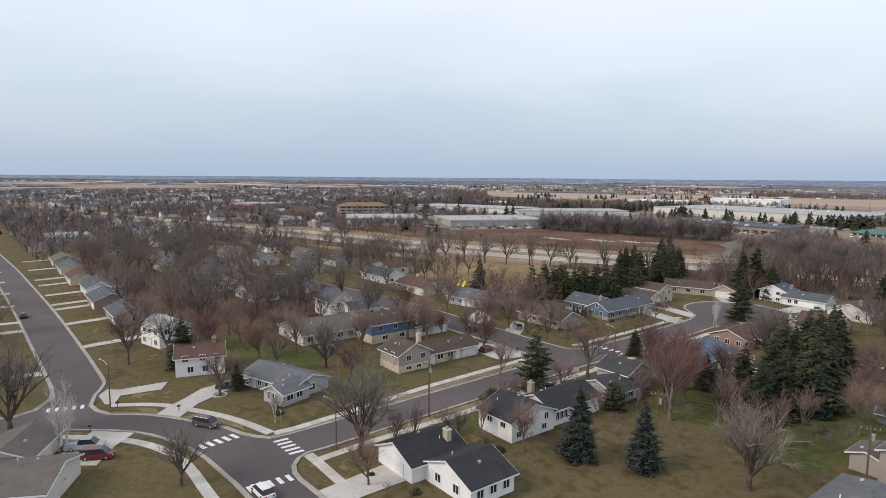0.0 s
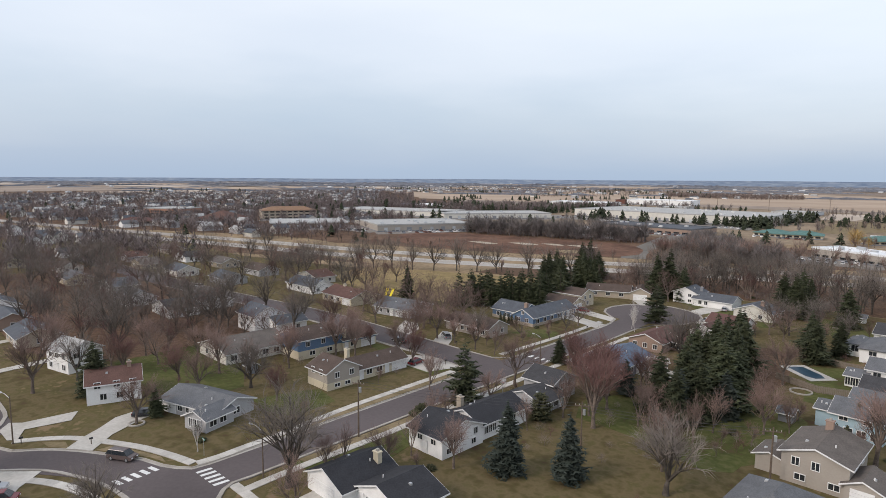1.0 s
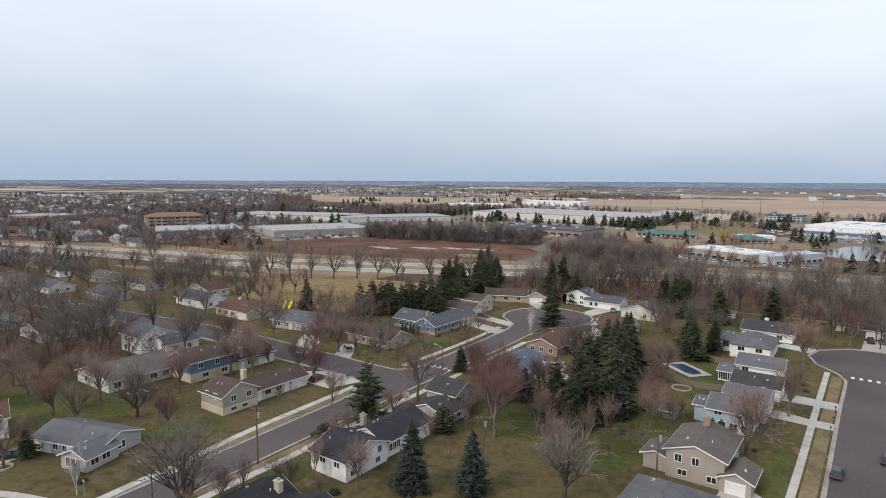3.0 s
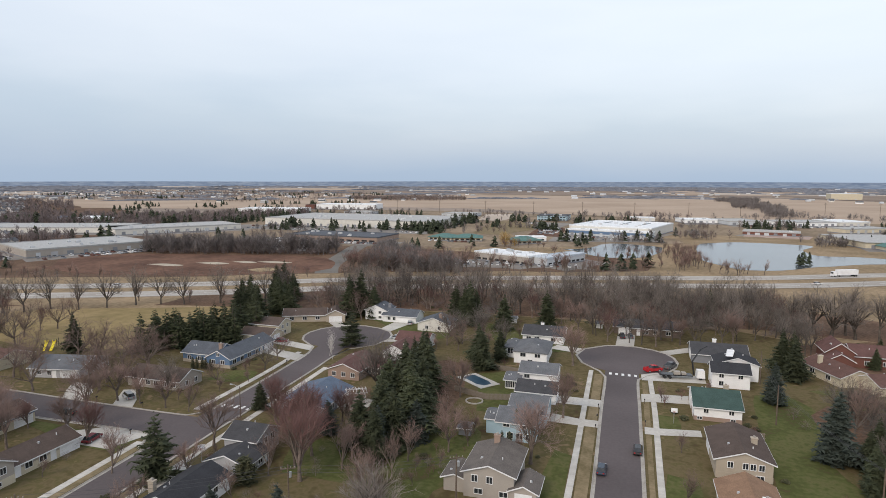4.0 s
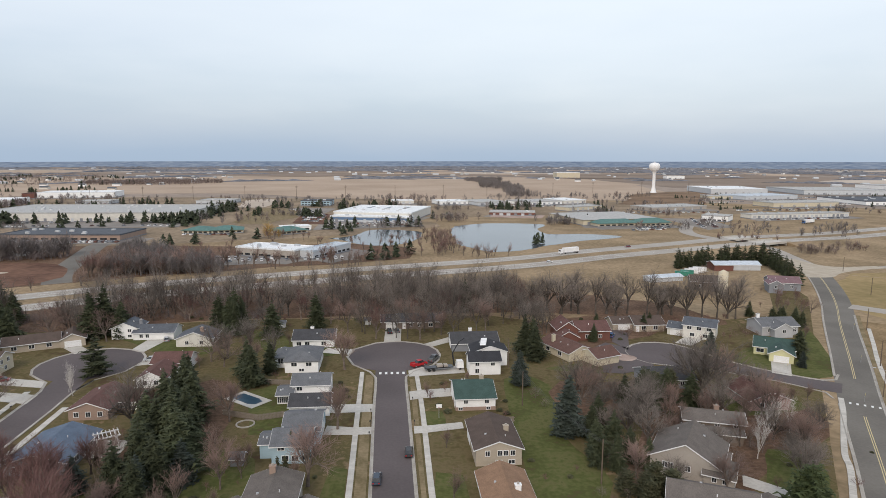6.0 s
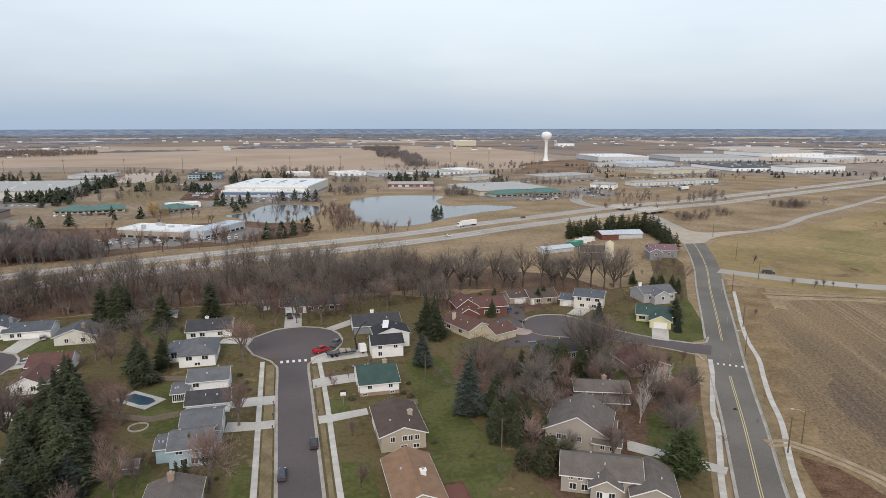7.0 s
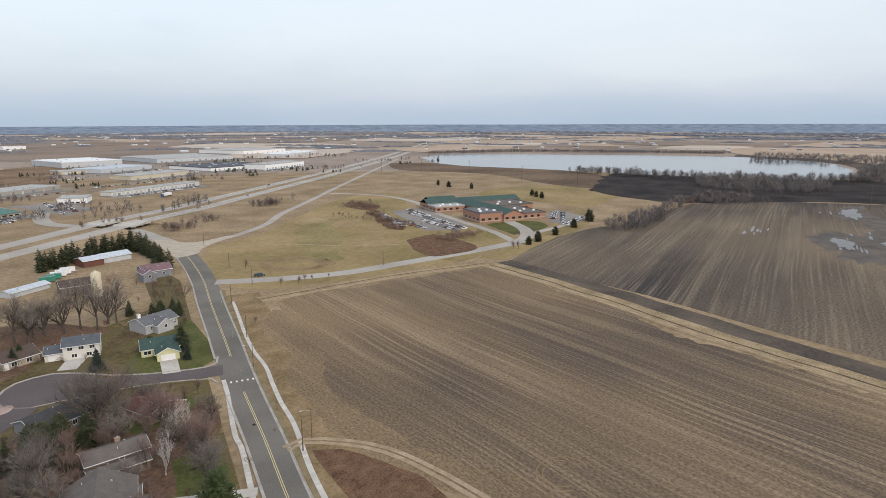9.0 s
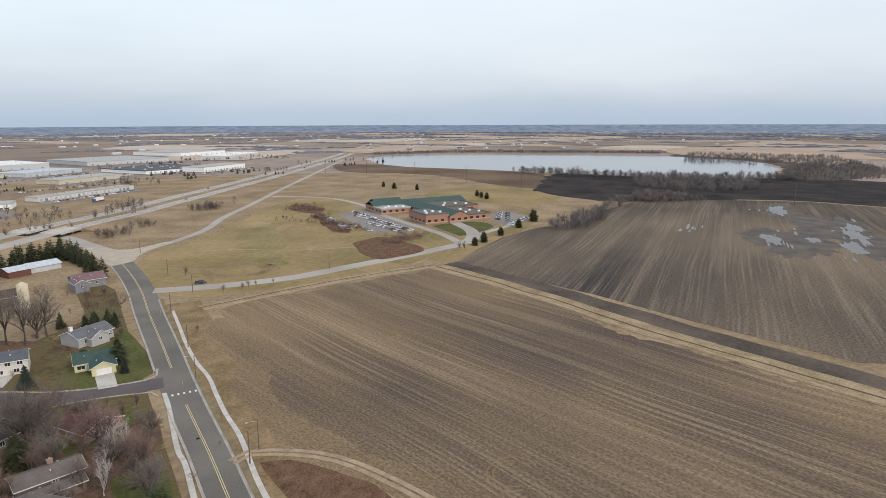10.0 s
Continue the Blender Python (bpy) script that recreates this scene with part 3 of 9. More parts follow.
path = smooth_line([(258, 319), (268, 311), (280, 301), (296, 281), (308, 249), (330, 222), (352, 196)], 6)
tagged(new("meadow_path", strip(path, -0.7, 0.7, 0.0, 0.075).done("meadow_path", M["track"])), "faint pale path worn across the meadow", "track", "", "structure")
sheet("bare_patch", [(249.6, 264.3), (262, 260), (268, 250), (270, 236), (264, 226), (252, 223), (241, 232), (237, 247), (241, 258)], 0.06, M["field_verge"], "brown worn patch in the meadow", "bare ground", smooth=4, wobble=4)
sheet("bare_patch", [(250, 257), (259, 252), (261, 241), (257, 232), (248, 232), (243, 242), (244, 252)], 0.066, M["meadow"], "drier heart of the worn meadow patch", "bare ground", smooth=4, wobble=4)
for k in range(9):
    rm = random.Random(400 + k)
    cx, cy, a = rm.uniform(280, 400), 0, rm.uniform(0.4, 0.9)
    cy = 0.72 * cx + rm.uniform(-35, 75)
    e, w = rm.uniform(14, 36), rm.uniform(6, 14)
    sheet("meadow_patch", [(cx + u * e * math.cos(a) - v * w * math.sin(a), cy + u * e * math.sin(a) + v * w * math.cos(a)) for u, v in ((-1, 0), (-0.4, 0.9), (0.5, 1), (1, 0.1), (0.4, -0.9), (-0.5, -0.8))], 0.045 + 0.003 * k, M["meadow_green" if k % 2 else "straw_thin"], "patch of greener turf on the meadow" if k % 2 else "patch of drier turf on the meadow", "meadow", smooth=6, wobble=9)

# far farmland
FAR = [
    ("stubble", [(-560, 1080), (-300, 1150), (60, 930), (420, 980), (560, 1300), (620, 1900), (-200, 2500), (-1200, 2300)]),
    ("stubble", [(-980, 900), (-640, 1050), (-620, 1500), (-1100, 1700), (-1500, 1300)]),
    ("stubble_dark", [(640, 1350), (1100, 1200), (1700, 1500), (1500, 2200), (700, 2100)]),
    ("stubble", [(-300, 2600), (700, 2200), (1600, 2300), (1500, 3100), (-200, 3300)]),
    ("stubble", [(1500, 800), (1800, 700), (2300, 300), (2500, 700), (2300, 1200), (1900, 1150)]),
    ("stubble_dark", [(1650, 500), (1750, 100), (2400, -400), (2800, -100), (2300, 250)]),
    ("stubble", [(1300, -150), (1700, -350), (2500, -900), (2900, -500), (1800, -20)]),
    ("stubble_dark", [(1030, -270), (1300, -300), (1800, -900), (1000, -900)]),
    ("stubble", [(2500, 900), (3600, 200), (3900, 900), (2900, 1700)]),
    ("stubble", [(-1700, 1500), (-2300, 1300), (-2800, 2100), (-1800, 2500)]),
    ("stubble_dark", [(1900, 1700), (2900, 1900), (2700, 2700), (1800, 2600)]),
    ("stubble", [(-2600, 700), (-3600, 600), (-3700, 1300), (-2700, 1300)]),
    ("stubble", [(-900, 2900), (-1900, 2700), (-2000, 3500), (-1000, 3700)]),
    ("stubble_dark", [(300, 3200), (1500, 3200), (1800, 4000), (400, 4200)]),
]
for i, (k, pts) in enumerate(FAR):
    sheet("field", pts, 0.2 + 0.03 * i, M[k], "distant harvested field, tan stubble" if k == "stubble" else "distant fallow field, brown soil", "field", smooth=60, wobble=20)
rf = random.Random(19)
laid = []
for k in range(260):
    az, dist = radians(rf.uniform(-85, 112)), rf.uniform(1500, 4500)
    x, y = dist * math.sin(az), dist * math.cos(az)
    if (850 < x < 1750 and -200 < y < 850) or (abs(x) < 900 and y < 2300):
        continue
    w, d, t = rf.uniform(120, 420), rf.uniform(90, 330), rf.choice((0.1, -0.2, 0.3))
    if len(laid) > 80 or any(math.hypot(x - u, y - v) < 0.8 * (max(w, d) + q) for u, v, q in laid):
        continue
    laid.append((x, y, max(w, d)))
    c, q = math.cos(t), math.sin(t)
    sheet("field", [(x + u * w * c - v * d * q, y + u * w * q + v * d * c) for u, v in ((-1, -1), (1, -1), (1, 1), (-1, 1))], 0.9 + 0.002 * (k % 9), M[rf.choice(("stubble", "stubble_pale", "stubble_pale", "stubble_dark", "stubble"))], "distant field in winter stubble", "field", smooth=60, wobble=10)
sheet("bare_earth", [(440, 930), (560, 980), (640, 1060), (600, 1180), (470, 1120), (400, 1010)], 0.25, M["earth"], "orange-brown graded earth of a building site", "building site", smooth=20, wobble=10)
sheet("bare_earth", [(-347, 290), (-378, 338), (-353, 364), (-282, 381), (-215, 393), (-184, 358), (-184, 330), (-223, 300), (-307, 281)], 0.1, M["earth_red"], "reddish-brown cleared plot beyond the highway", "building site", smooth=10, wobble=5)
for k, (x, y, w, d) in enumerate(((-288, 325, 13, 4), (-264, 341, 12, 4.5), (-247, 353, 9, 4), (-228, 359, 12, 4), (-216, 326, 9, 8))):
    sheet("sand_patch", [(x - w, y - d * 0.4), (x - w * 0.3, y + d), (x + w, y + d * 0.5), (x + w * 0.5, y - d)], 0.12 + 0.004 * k, M["gravel"] if k < 4 else M["straw"], "pale sand spread on the cleared plot" if k < 4 else "patch of dry straw grass on the cleared plot", "bare ground", smooth=2, wobble=2)
sheet("bare_earth", [(329, 862), (441, 1064), (513, 1108), (540, 1050), (509, 987), (457, 861), (375, 809)], 0.26, M["earth"], "graded brown earth below the water tower", "building site", smooth=15, wobble=8)
sheet("gravel_yard", [(-199, 823), (-164, 826), (-176, 968), (-219, 962)], 0.3, M["stubble_pale"], "pale sandy yard beyond the warehouse", "yard", smooth=5, wobble=3)
sheet("lawn", [(-160, 630), (-128, 612), (-104, 690), (-126, 790), (-168, 800)], 0.12, M["terrace"], "olive turf on the business estate", "lawn", smooth=12, wobble=6)
sheet("car_park", [(-99, 620), (-66, 604), (-68, 716), (-102, 726)], 0.2, M["earth_red"], "reddish gravel car park beside the plant", "car park", wobble=3)
sheet("car_park", [(109, 672), (164, 656), (176, 690), (114, 694)], 0.2, M["pink_yard"], "pinkish gravel yard with stacked goods", "yard", wobble=1)

# ---- roads ----


def road(name, pts, half, label, material="asphalt", z=0.06, step=6.0):
    line = smooth_line(pts, step)
    tagged(new(name, strip(line, -half, half, 0.0, z).done(name, M[material])), label, "road", "", "structure")
    return line


def kerb(pts, step=5.0, w=0.55):
    line = smooth_line(pts, step)
    b = strip(line, -w, 0.0, 0.0, 0.085)
    strip(line, 0.0, 0.18, 0.0, 0.2, b)
    return tagged(new("kerb", b.done("kerb", M["kerb"])), "pale concrete kerb and gutter along the road edge", "kerb", "", "structure")


def footpath(pts, w=1.6, step=1.5, label="pale concrete pavement slabs"):
    """A path of single slabs with open joints."""
    line = smooth_line(pts, step)
    top = tagged(new("pavement", strip(line, -w / 2 - 0.02, w / 2 + 0.02, 0.0, 0.10).done("pavement_bed", M["kerb"])), label, "pavement", "", "structure")
    b = Build()
    for i in range(len(line) - 1):
        d = (line[i + 1] - line[i])
        a, c = line[i] + d * 0.015, line[i] + d * 0.985
        z = 0.125 + random.uniform(-0.006, 0.006)
        strip([a, c], -w / 2, w / 2, 0.05, z, b)
    part("slabs", b.done("slabs", M["slab"]), top)
    return top


M["slab"] = mat("slab", (0.43, 0.405, 0.365), (0.55, 0.525, 0.48), 0.5, 0.85, 0, fine=10, island=0.10)


def drive(pts, label="pale concrete driveway", z=0.13, material="concrete"):
    return sheet("driveway", pts, z, M[material], label, "driveway")


AX, BH = -91.0, 4.7
road("road", [(-87.5, 40), (-88.1, 50), (-88.9, 64), (-89.6, 80), (-90.3, 95), (-91, 112), (-91.5, 140), (-92.5, 165), (-94, 182)], BH, "grey asphalt residential street")
sheet("road", disc(-95, 195.5, 15.6), 0.064, M["asphalt"], "grey asphalt turning circle", "road")
road("road", [(AX - 2, 110.5), (-130, 110.5), (-175, 110), (-260, 100), (-420, 92)], 5.6, "grey asphalt side street", z=0.062)
road("road", [(0, -60), (0, 60), (-0.3, 130), (-0.5, 190)], 4.7, "grey asphalt cul-de-sac street")
sheet("road", disc(0.5, 196.5, 15.2), 0.064, M["asphalt"], "grey asphalt turning circle with a worn surface", "road")
road("road", [(-128, 14.4), (-150, 15), (-180, 14.7), (-220, 14), (-270, 12.6), (-342, 10), (-480, 2), (-620, -8)], 5.0, "wide grey asphalt residential street", z=0.062)
road("road", [(-123.6, -60), (-123.2, -14), (-122.4, 3), (-118.8, 11.5), (-113, 18.8), (-104, 25.6), (-95, 29.4), (-85, 30.3), (-70, 30.6), (-50, 30.5), (-20, 27), (20, 20)], 4.2, "curving grey asphalt street", z=0.064)
sheet("road", [(-137, 10.2), (-132.8, 9.1), (-128.7, 6.7), (-127.4, 3.7), (-118, 1.5), (-115.7, 9.6), (-112.1, 14.1), (-116.2, 20.9), (-118.8, 17.3), (-122, 15.8), (-125.3, 15.4), (-130.8, 16.9), (-137, 19.5)], 0.066, M["asphalt"], "asphalt junction", "road")
sheet("road", [(-100.6, 31.9), (-96.4, 33.3), (-94, 34.7), (-92.3, 36.2), (-92, 38.8), (-92.2, 44), (-83.4, 44), (-83.3, 38.7), (-82.4, 36.9), (-80.6, 35.3), (-78.4, 34.5), (-74, 34.4), (-74, 26.5), (-83.3, 26), (-94.2, 24.9)], 0.068, M["asphalt"], "asphalt junction", "road")
main_pts = [(20, -10), (62, 52), (85, 87), (102, 112), (123, 144), (148, 180), (176, 221), (200, 255), (222, 290), (246, 332)]
main = smooth_line(main_pts, 6.0)


def main_side(side, extra=0.0):
    """Edge of the main road, which widens towards the interchange."""
    return [a + (b - a).normalized() * (4.75 + 1.5 * min(1.0, max(0.0, (a.y - 90) / 190)) + extra) for a, b in zip(main, offset(main, 4.0 * side))]


sheet("road", [(p.x, p.y) for p in main_side(1)] + [(p.x, p.y) for p in main_side(-1)][::-1], 0.06, M["asphalt_old"], "two-lane asphalt main road with worn grey surface", "road")
sheet("road", [(229, 315), (243, 314.5), (256, 325), (275, 334), (297, 340.5), (295, 346), (272, 345), (263, 352), (262, 374), (254, 374), (247, 356), (238, 336)], 0.07, M["gravel"], "pale junction apron before the bridge", "road", smooth=4)
road("road", [(250, 335), (263, 380), (276, 440), (262, 520), (330, 640)], 6, "road running beneath the highway bridge", "highway", z=0.062)
road("road", [(250, 335), (300, 343), (345, 360), (393, 390), (470, 428), (596, 493), (810, 600), (1100, 745)], 3.0, "narrow frontage road along the highway", "highway", z=0.068)
road("road", [(202.6, 249.6), (216.2, 234), (231, 219.9), (253, 204), (284, 191.5), (345, 168), (383, 159), (420, 172), (452, 200)], 4.9, "pale asphalt school road", "highway", z=0.066)
road("road", [(127.5, 157), (118.5, 164.2), (110.5, 171.8), (101.5, 181), (93, 190)], 4.5, "short asphalt side street", z=0.066)
sheet("road", disc(91, 191, 12.6), 0.064, M["asphalt"], "small asphalt turning circle", "road")

# highway on a low bank, with a bridge over the main road
HW = smooth_line([(-900, 60), (-600, 135), (-420, 190), (-300, 222), (-205, 262), (-130, 303), (-40, 337), (75, 374), (161, 414), (268, 446), (430, 512), (786, 650), (1250, 850), (1800, 1112), (2500, 1440), (3600, 1900)], 16)


def hump(p):
    d = (p - Vector((275, 450))).length
    return 0.12 + 2.6 * 0.5 * (1 + math.cos(math.pi * min(1.0, d / 130)))


def carriageway(off, half):
    L, R = offset(HW, off - half), offset(HW, off + half)
    n, b = len(HW), Build()
    z = [hump(p) for p in HW]
    b.add([(p.x, p.y, h) for p, h in zip(L, z)] + [(p.x, p.y, h) for p, h in zip(R, z)], [(i, n + i, n + i + 1, i + 1) for i in range(n - 1)])
    return b.done("highway", M["highway"])


for off in (-13.0, 13.0):
    tagged(new("highway", carriageway(off, 7.4)), "pale concrete highway carriageway with shoulders", "highway", "", "structure")
for off in (-17.6, -13, -8.2, 8.2, 13, 17.6):
    b = Build()
    line = offset(HW, off)
    for i in range(len(HW) - 1):
        if (HW[i].x > 1500) or HW[i].x < -450:
            continue
        k = 0.45 if off in (-13, 13) else 1.0
        q = line[i] + (line[i + 1] - line[i]) * k
        strip([line[i], q], -0.12, 0.12, hump(HW[i]), hump(HW[i]) + 0.02, b)
    tagged(new("lane_line", b.done("lane_line", M["paint"])), "worn white lane line", "road marking", "", "structure")
mid_hw = min(range(len(HW)), key=lambda i: (HW[i] - Vector((275, 450))).length)
near_hw = smooth_line([HW[max(0, mid_hw + k)] for k in range(-12, 13)], 4)
near_hw = [p for p in near_hw if (p - Vector((275, 450))).length < 150]
sec = [offset(near_hw, o) for o in (-34, -20.6, 20.6, 34)]
b, w_ = Build(), Build()
for i in range(len(near_hw) - 1):
    if min((near_hw[i] - Vector((275, 450))).length, (near_hw[i + 1] - Vector((275, 450))).length) < 13:
        continue
    h0, h1 = hump(near_hw[i]) - 0.05, hump(near_hw[i + 1]) - 0.05
    row0 = [(sec[k][i].x, sec[k][i].y, 0.035 if k in (0, 3) else h0) for k in range(4)]
    row1 = [(sec[k][i + 1].x, sec[k][i + 1].y, 0.035 if k in (0, 3) else h1) for k in range(4)]
    b.add(row0 + row1, [(k, k + 1, k + 5, k + 4) for k in range(3)])
    b.add(row0, [(0, 1, 2, 3)])
    b.add(row1, [(0, 1, 2, 3)])
tagged(new("embankment", b.done("embankment", M["dry_grass"])), "dry grass bank carrying the highway", "embankment", "", "structure")
ends = [i for i in range(1, len(near_hw) - 1) if 12.0 < (near_hw[i] - Vector((275, 450))).length < 18]
for i in (ends[0], ends[-1]):
    p0, p1 = sec[1][i], sec[2][i]
    w_.tube((p0.x, p0.y, 1.1), (p1.x, p1.y, 1.1), 1.1, 1.1, 4, True)
tagged(new("abutment", w_.done("abutment", M["concrete"])), "concrete bridge abutments", "abutment", "", "structure")
for off in (-13.0, 13.0):
    br = thing("bridge", Matrix(), "concrete highway bridge with railings over the main road", "bridge", "highway bridges")
    seg = [p for p in HW if (p - Vector((275, 450))).length < 30]
    seg = smooth_line([seg[0], seg[len(seg) // 2], seg[-1]], 4)
    part("deck", strip(seg, off - 7.8, off + 7.8, 1.9, 2.75).done("deck", M["concrete"]), br)
    for s in (-7.7, 7.7):
        part("railing", strip(seg, off + s - 0.15, off + s + 0.15, 2.7, 3.6).done("railing", M["concrete"]), br, "pale concrete parapet")
    for k in (len(seg) // 3, 2 * len(seg) // 3):
        c = offset(seg, off)[k]
        part("pier", Build().box(c.x - 0.6, c.x + 0.6, c.y - 5, c.y + 5, 0, 2.0).done("pier", M["concrete"]), br, "concrete pier")

# kerbs: the line's left side is the road
kerb([(-95, 98), (-94.3, 84), (-93.4, 66), (-92.6, 52), (-92.1, 41.3), (-92, 38.8), (-92.3, 36.2), (-94, 34.7), (-96.4, 33.3), (-100.6, 31.9), (-111.2, 25.4), (-116.2, 20.9), (-118.8, 17.3), (-122, 15.8), (-125.3, 15.4), (-130.8, 16.9), (-137, 19.5), (-148, 19.9), (-180, 19.8), (-220, 19.2), (-274, 17.6), (-342, 15), (-480, 7)], 3)
kerb([(-97.3, 165), (-96.2, 140), (AX - BH, 119)])
kerb([(-50, 34.6), (-69.7, 34.6), (-76, 34.3), (-78.4, 34.5), (-80.6, 35.3), (-82.4, 36.9), (-83.3, 38.7), (-83.2, 42), (-83.7, 52), (-84.4, 64), (-85.1, 80), (-85.8, 96), (-86.4, 112), (-86.9, 140), (-87.5, 160), (-88.2, 172), (-87, 180)])
kerb([(-88.2, 172), (-87, 180), (-81, 187), (-79.2, 196), (-83, 206), (-95, 211.3), (-106, 207), (-110.8, 196), (-108, 186), (-100, 179), (-97.8, 172), (-97.3, 165)])
kerb([(-420, 97.8), (-260, 105.8), (-175, 115.8), (-130, 116.2), (-99, 116.2), (-96.2, 119)])
kerb([(-95.7, 98), (-99, 104.8), (-130, 104.8), (-175, 104.4), (-260, 94.6)])
kerb([(4.7, 40), (4.6, 100), (4.3, 150), (4.2, 176), (6.5, 180.5), (13, 186), (15.9, 196), (13, 206), (4, 211.5), (-6, 210.5), (-13, 204), (-14.9, 196), (-12.5, 188), (-7, 181), (-5.2, 176), (-5.1, 150), (-4.7, 100), (-4.7, 40)])
kerb([(-118.4, -30), (-118, 1.3), (-117.4, 5.8), (-115.7, 9.6), (-112.1, 14.1), (-107.6, 19), (-101.9, 22.2), (-94.2, 24.9), (-83.3, 26), (-75.8, 26.4), (-50, 26.4)], 3)
kerb([(-480, -3), (-342, 5), (-270, 7.6), (-220, 9), (-180, 9.7), (-139.6, 10.3), (-132.8, 9.1), (-128.7, 6.7), (-127.4, 3.7), (-128, -2), (-128.2, -30)], 3)
mr, ml = main_side(1), main_side(-1)
kerb([p for p in mr if p.y < 236][::-4][::-1], 6)
kerb([p for p in ml if p.y < 151][::-3], 6)
kerb([p for p in ml if 167 < p.y < 320][::-4], 6)
kerb([(134.5, 168), (130.5, 163.8), (126.4, 163.8), (120, 168.8), (113.3, 175.4), (107, 184.6), (103.6, 193), (98, 202), (88, 204.2), (80.4, 198.4), (78.2, 190), (81.6, 182.4), (88.5, 179), (98, 174.2), (107.6, 168.2), (115.6, 160.6), (120.6, 154.6), (119.6, 150.4)], 4)

# pavements
footpath([(-93.4, 37.4), (-93.2, 41), (-93.7, 46), (-94.3, 54), (-95.6, 63), (-96.6, 72), (-97.4, 86), (-98.2, 101)])
footpath([(-99.2, 120), (-99.3, 145), (-100, 160), (-101, 172)])
footpath([(-80.2, 38.9), (-80.7, 44.7), (-81, 52), (-81.3, 66), (-82.2, 80), (-83, 100), (-83.9, 130), (-85, 160)], label="pale grey-white pavement slabs with snow-white edges")
footpath([(-123, 18), (-120.9, 21.9), (-117.5, 26), (-111.6, 29.8), (-105.8, 33), (-99.5, 35.4), (-93.8, 37)])
footpath([(-82.9, 38.5), (-78.2, 38.5), (-71, 38.3)])
footpath([(-115, -8), (-114.8, 2), (-113.7, 7.1), (-111.3, 10.7), (-109.1, 13.2), (-104.7, 17.4), (-101.2, 19.6), (-97.5, 21.2), (-92.6, 22.3), (-87.9, 22.7), (-78.7, 22.6), (-50, 22.6)])
footpath([(-8.7, 60), (-8.7, 110), (-9.0, 150), (-9.2, 181)], 1.25)
footpath([(7.6, 60), (7.4, 110), (7.6, 150), (7.2, 178)], 1.25)
footpath([(58, 32), *[(p.x, p.y) for p in main_side(1, 2.4) if 40 < p.y < 106][::3], (111.2, 110.5), (119.5, 123.5), (128, 135.5), (136.4, 147), (145, 161.8), (157, 179.4), (170, 197), (183.2, 215.2)], 1.3)
footpath([(52, 50), (79, 90.4), (84.5, 98), (95.6, 113.2), (99.3, 119.6), (107.5, 130.6), (116.2, 142), (122, 150.4)], 1.3)

# grass verges between kerb and pavement
for pts in ([(-93.9, 50), (-95.2, 66), (-96.4, 82), (-97.3, 98), (-95.6, 98), (-94.8, 82), (-93.9, 66), (-93.2, 50)], [(-81.8, 50), (-82.1, 66), (-82.9, 80), (-83.7, 98), (-85.3, 98), (-84.6, 80), (-84, 66), (-83.4, 50)], [(-119.5, 21.5), (-116.4, 24.5), (-113.4, 24.2), (-116.2, 22)], [(-109.6, 29.4), (-105.6, 31.8), (-99.6, 34.2), (-97.2, 34), (-100.8, 32.8), (-109.6, 27.4)], [(-7.7, 60), (-7.7, 110), (-8, 178), (-5.7, 178), (-5.4, 110), (-5.4, 60)], [(6.5, 60), (6.3, 110), (6.5, 174), (5.0, 174), (5.3, 110), (5.4, 60)]):
    sheet("verge", pts, 0.09, M["terrace"], "worn straw-coloured verge", "verge")
seg = [p for p in main_side(1, 1.0) if p.y < 236]
tagged(new("verge", strip(seg, -0.75, 0.75, 0, 0.09).done("verge", M["terrace"])), "worn straw-coloured verge", "verge", "", "structure")
edge = smooth_line([(62, 30), (100, 88), (128, 130), (158, 172), (184, 210), (193, 222)], 8)
tagged(new("verge", strip(edge, -6, 9, -0.05, 0.04).done("verge", M["field_verge"])), "broad strip of dry straw grass beside the field", "verge", "", "structure")
track = smooth_line([(101, 104), (106, 103), (111, 93), (113, 82), (111, 68), (106, 50), (98, 30), (70, -20)], 4)
for o in (-1.0, 1.0):
    tagged(new("dirt_track", strip(track, o - 0.7, o + 0.7, 0, 0.13).done("dirt_track", M["track"])), "pale rutted dirt track into the field", "track", "", "structure")

# wheel marks where a vehicle turned on the field
for rad in (5.6, 7.4):
    ring = [Vector((125 + rad * math.cos(radians(a)), 41 + 0.8 * rad * math.sin(radians(a)))) for a in range(-40, 235, 12)]
    tagged(new("wheel_mark", strip(ring, -0.2, 0.2, 0.0, 0.075).done("wheel_mark", M["field_verge"])), "faint pale wheel mark curving on the field", "track", "", "structure")

# painted road markings
def marks(name, boxes, label, material="paint", z=0.075):
    for pts in boxes:
        sheet(name, pts, z, M[material], label, "road marking")


def bars(c, along, across, n, gap, w, l):
    """Crossing bars in a row: centre, direction of the row, direction of each bar."""
    a, s, c = Vector(along).normalized(), Vector(across).normalized(), Vector(c)
    out = []
    for k in range(n):
        p = c + a * gap * (k - (n - 1) / 2)
        out.append([p - a * w / 2 - s * l / 2, p + a * w / 2 - s * l / 2, p + a * w / 2 + s * l / 2, p - a * w / 2 + s * l / 2])
    return out


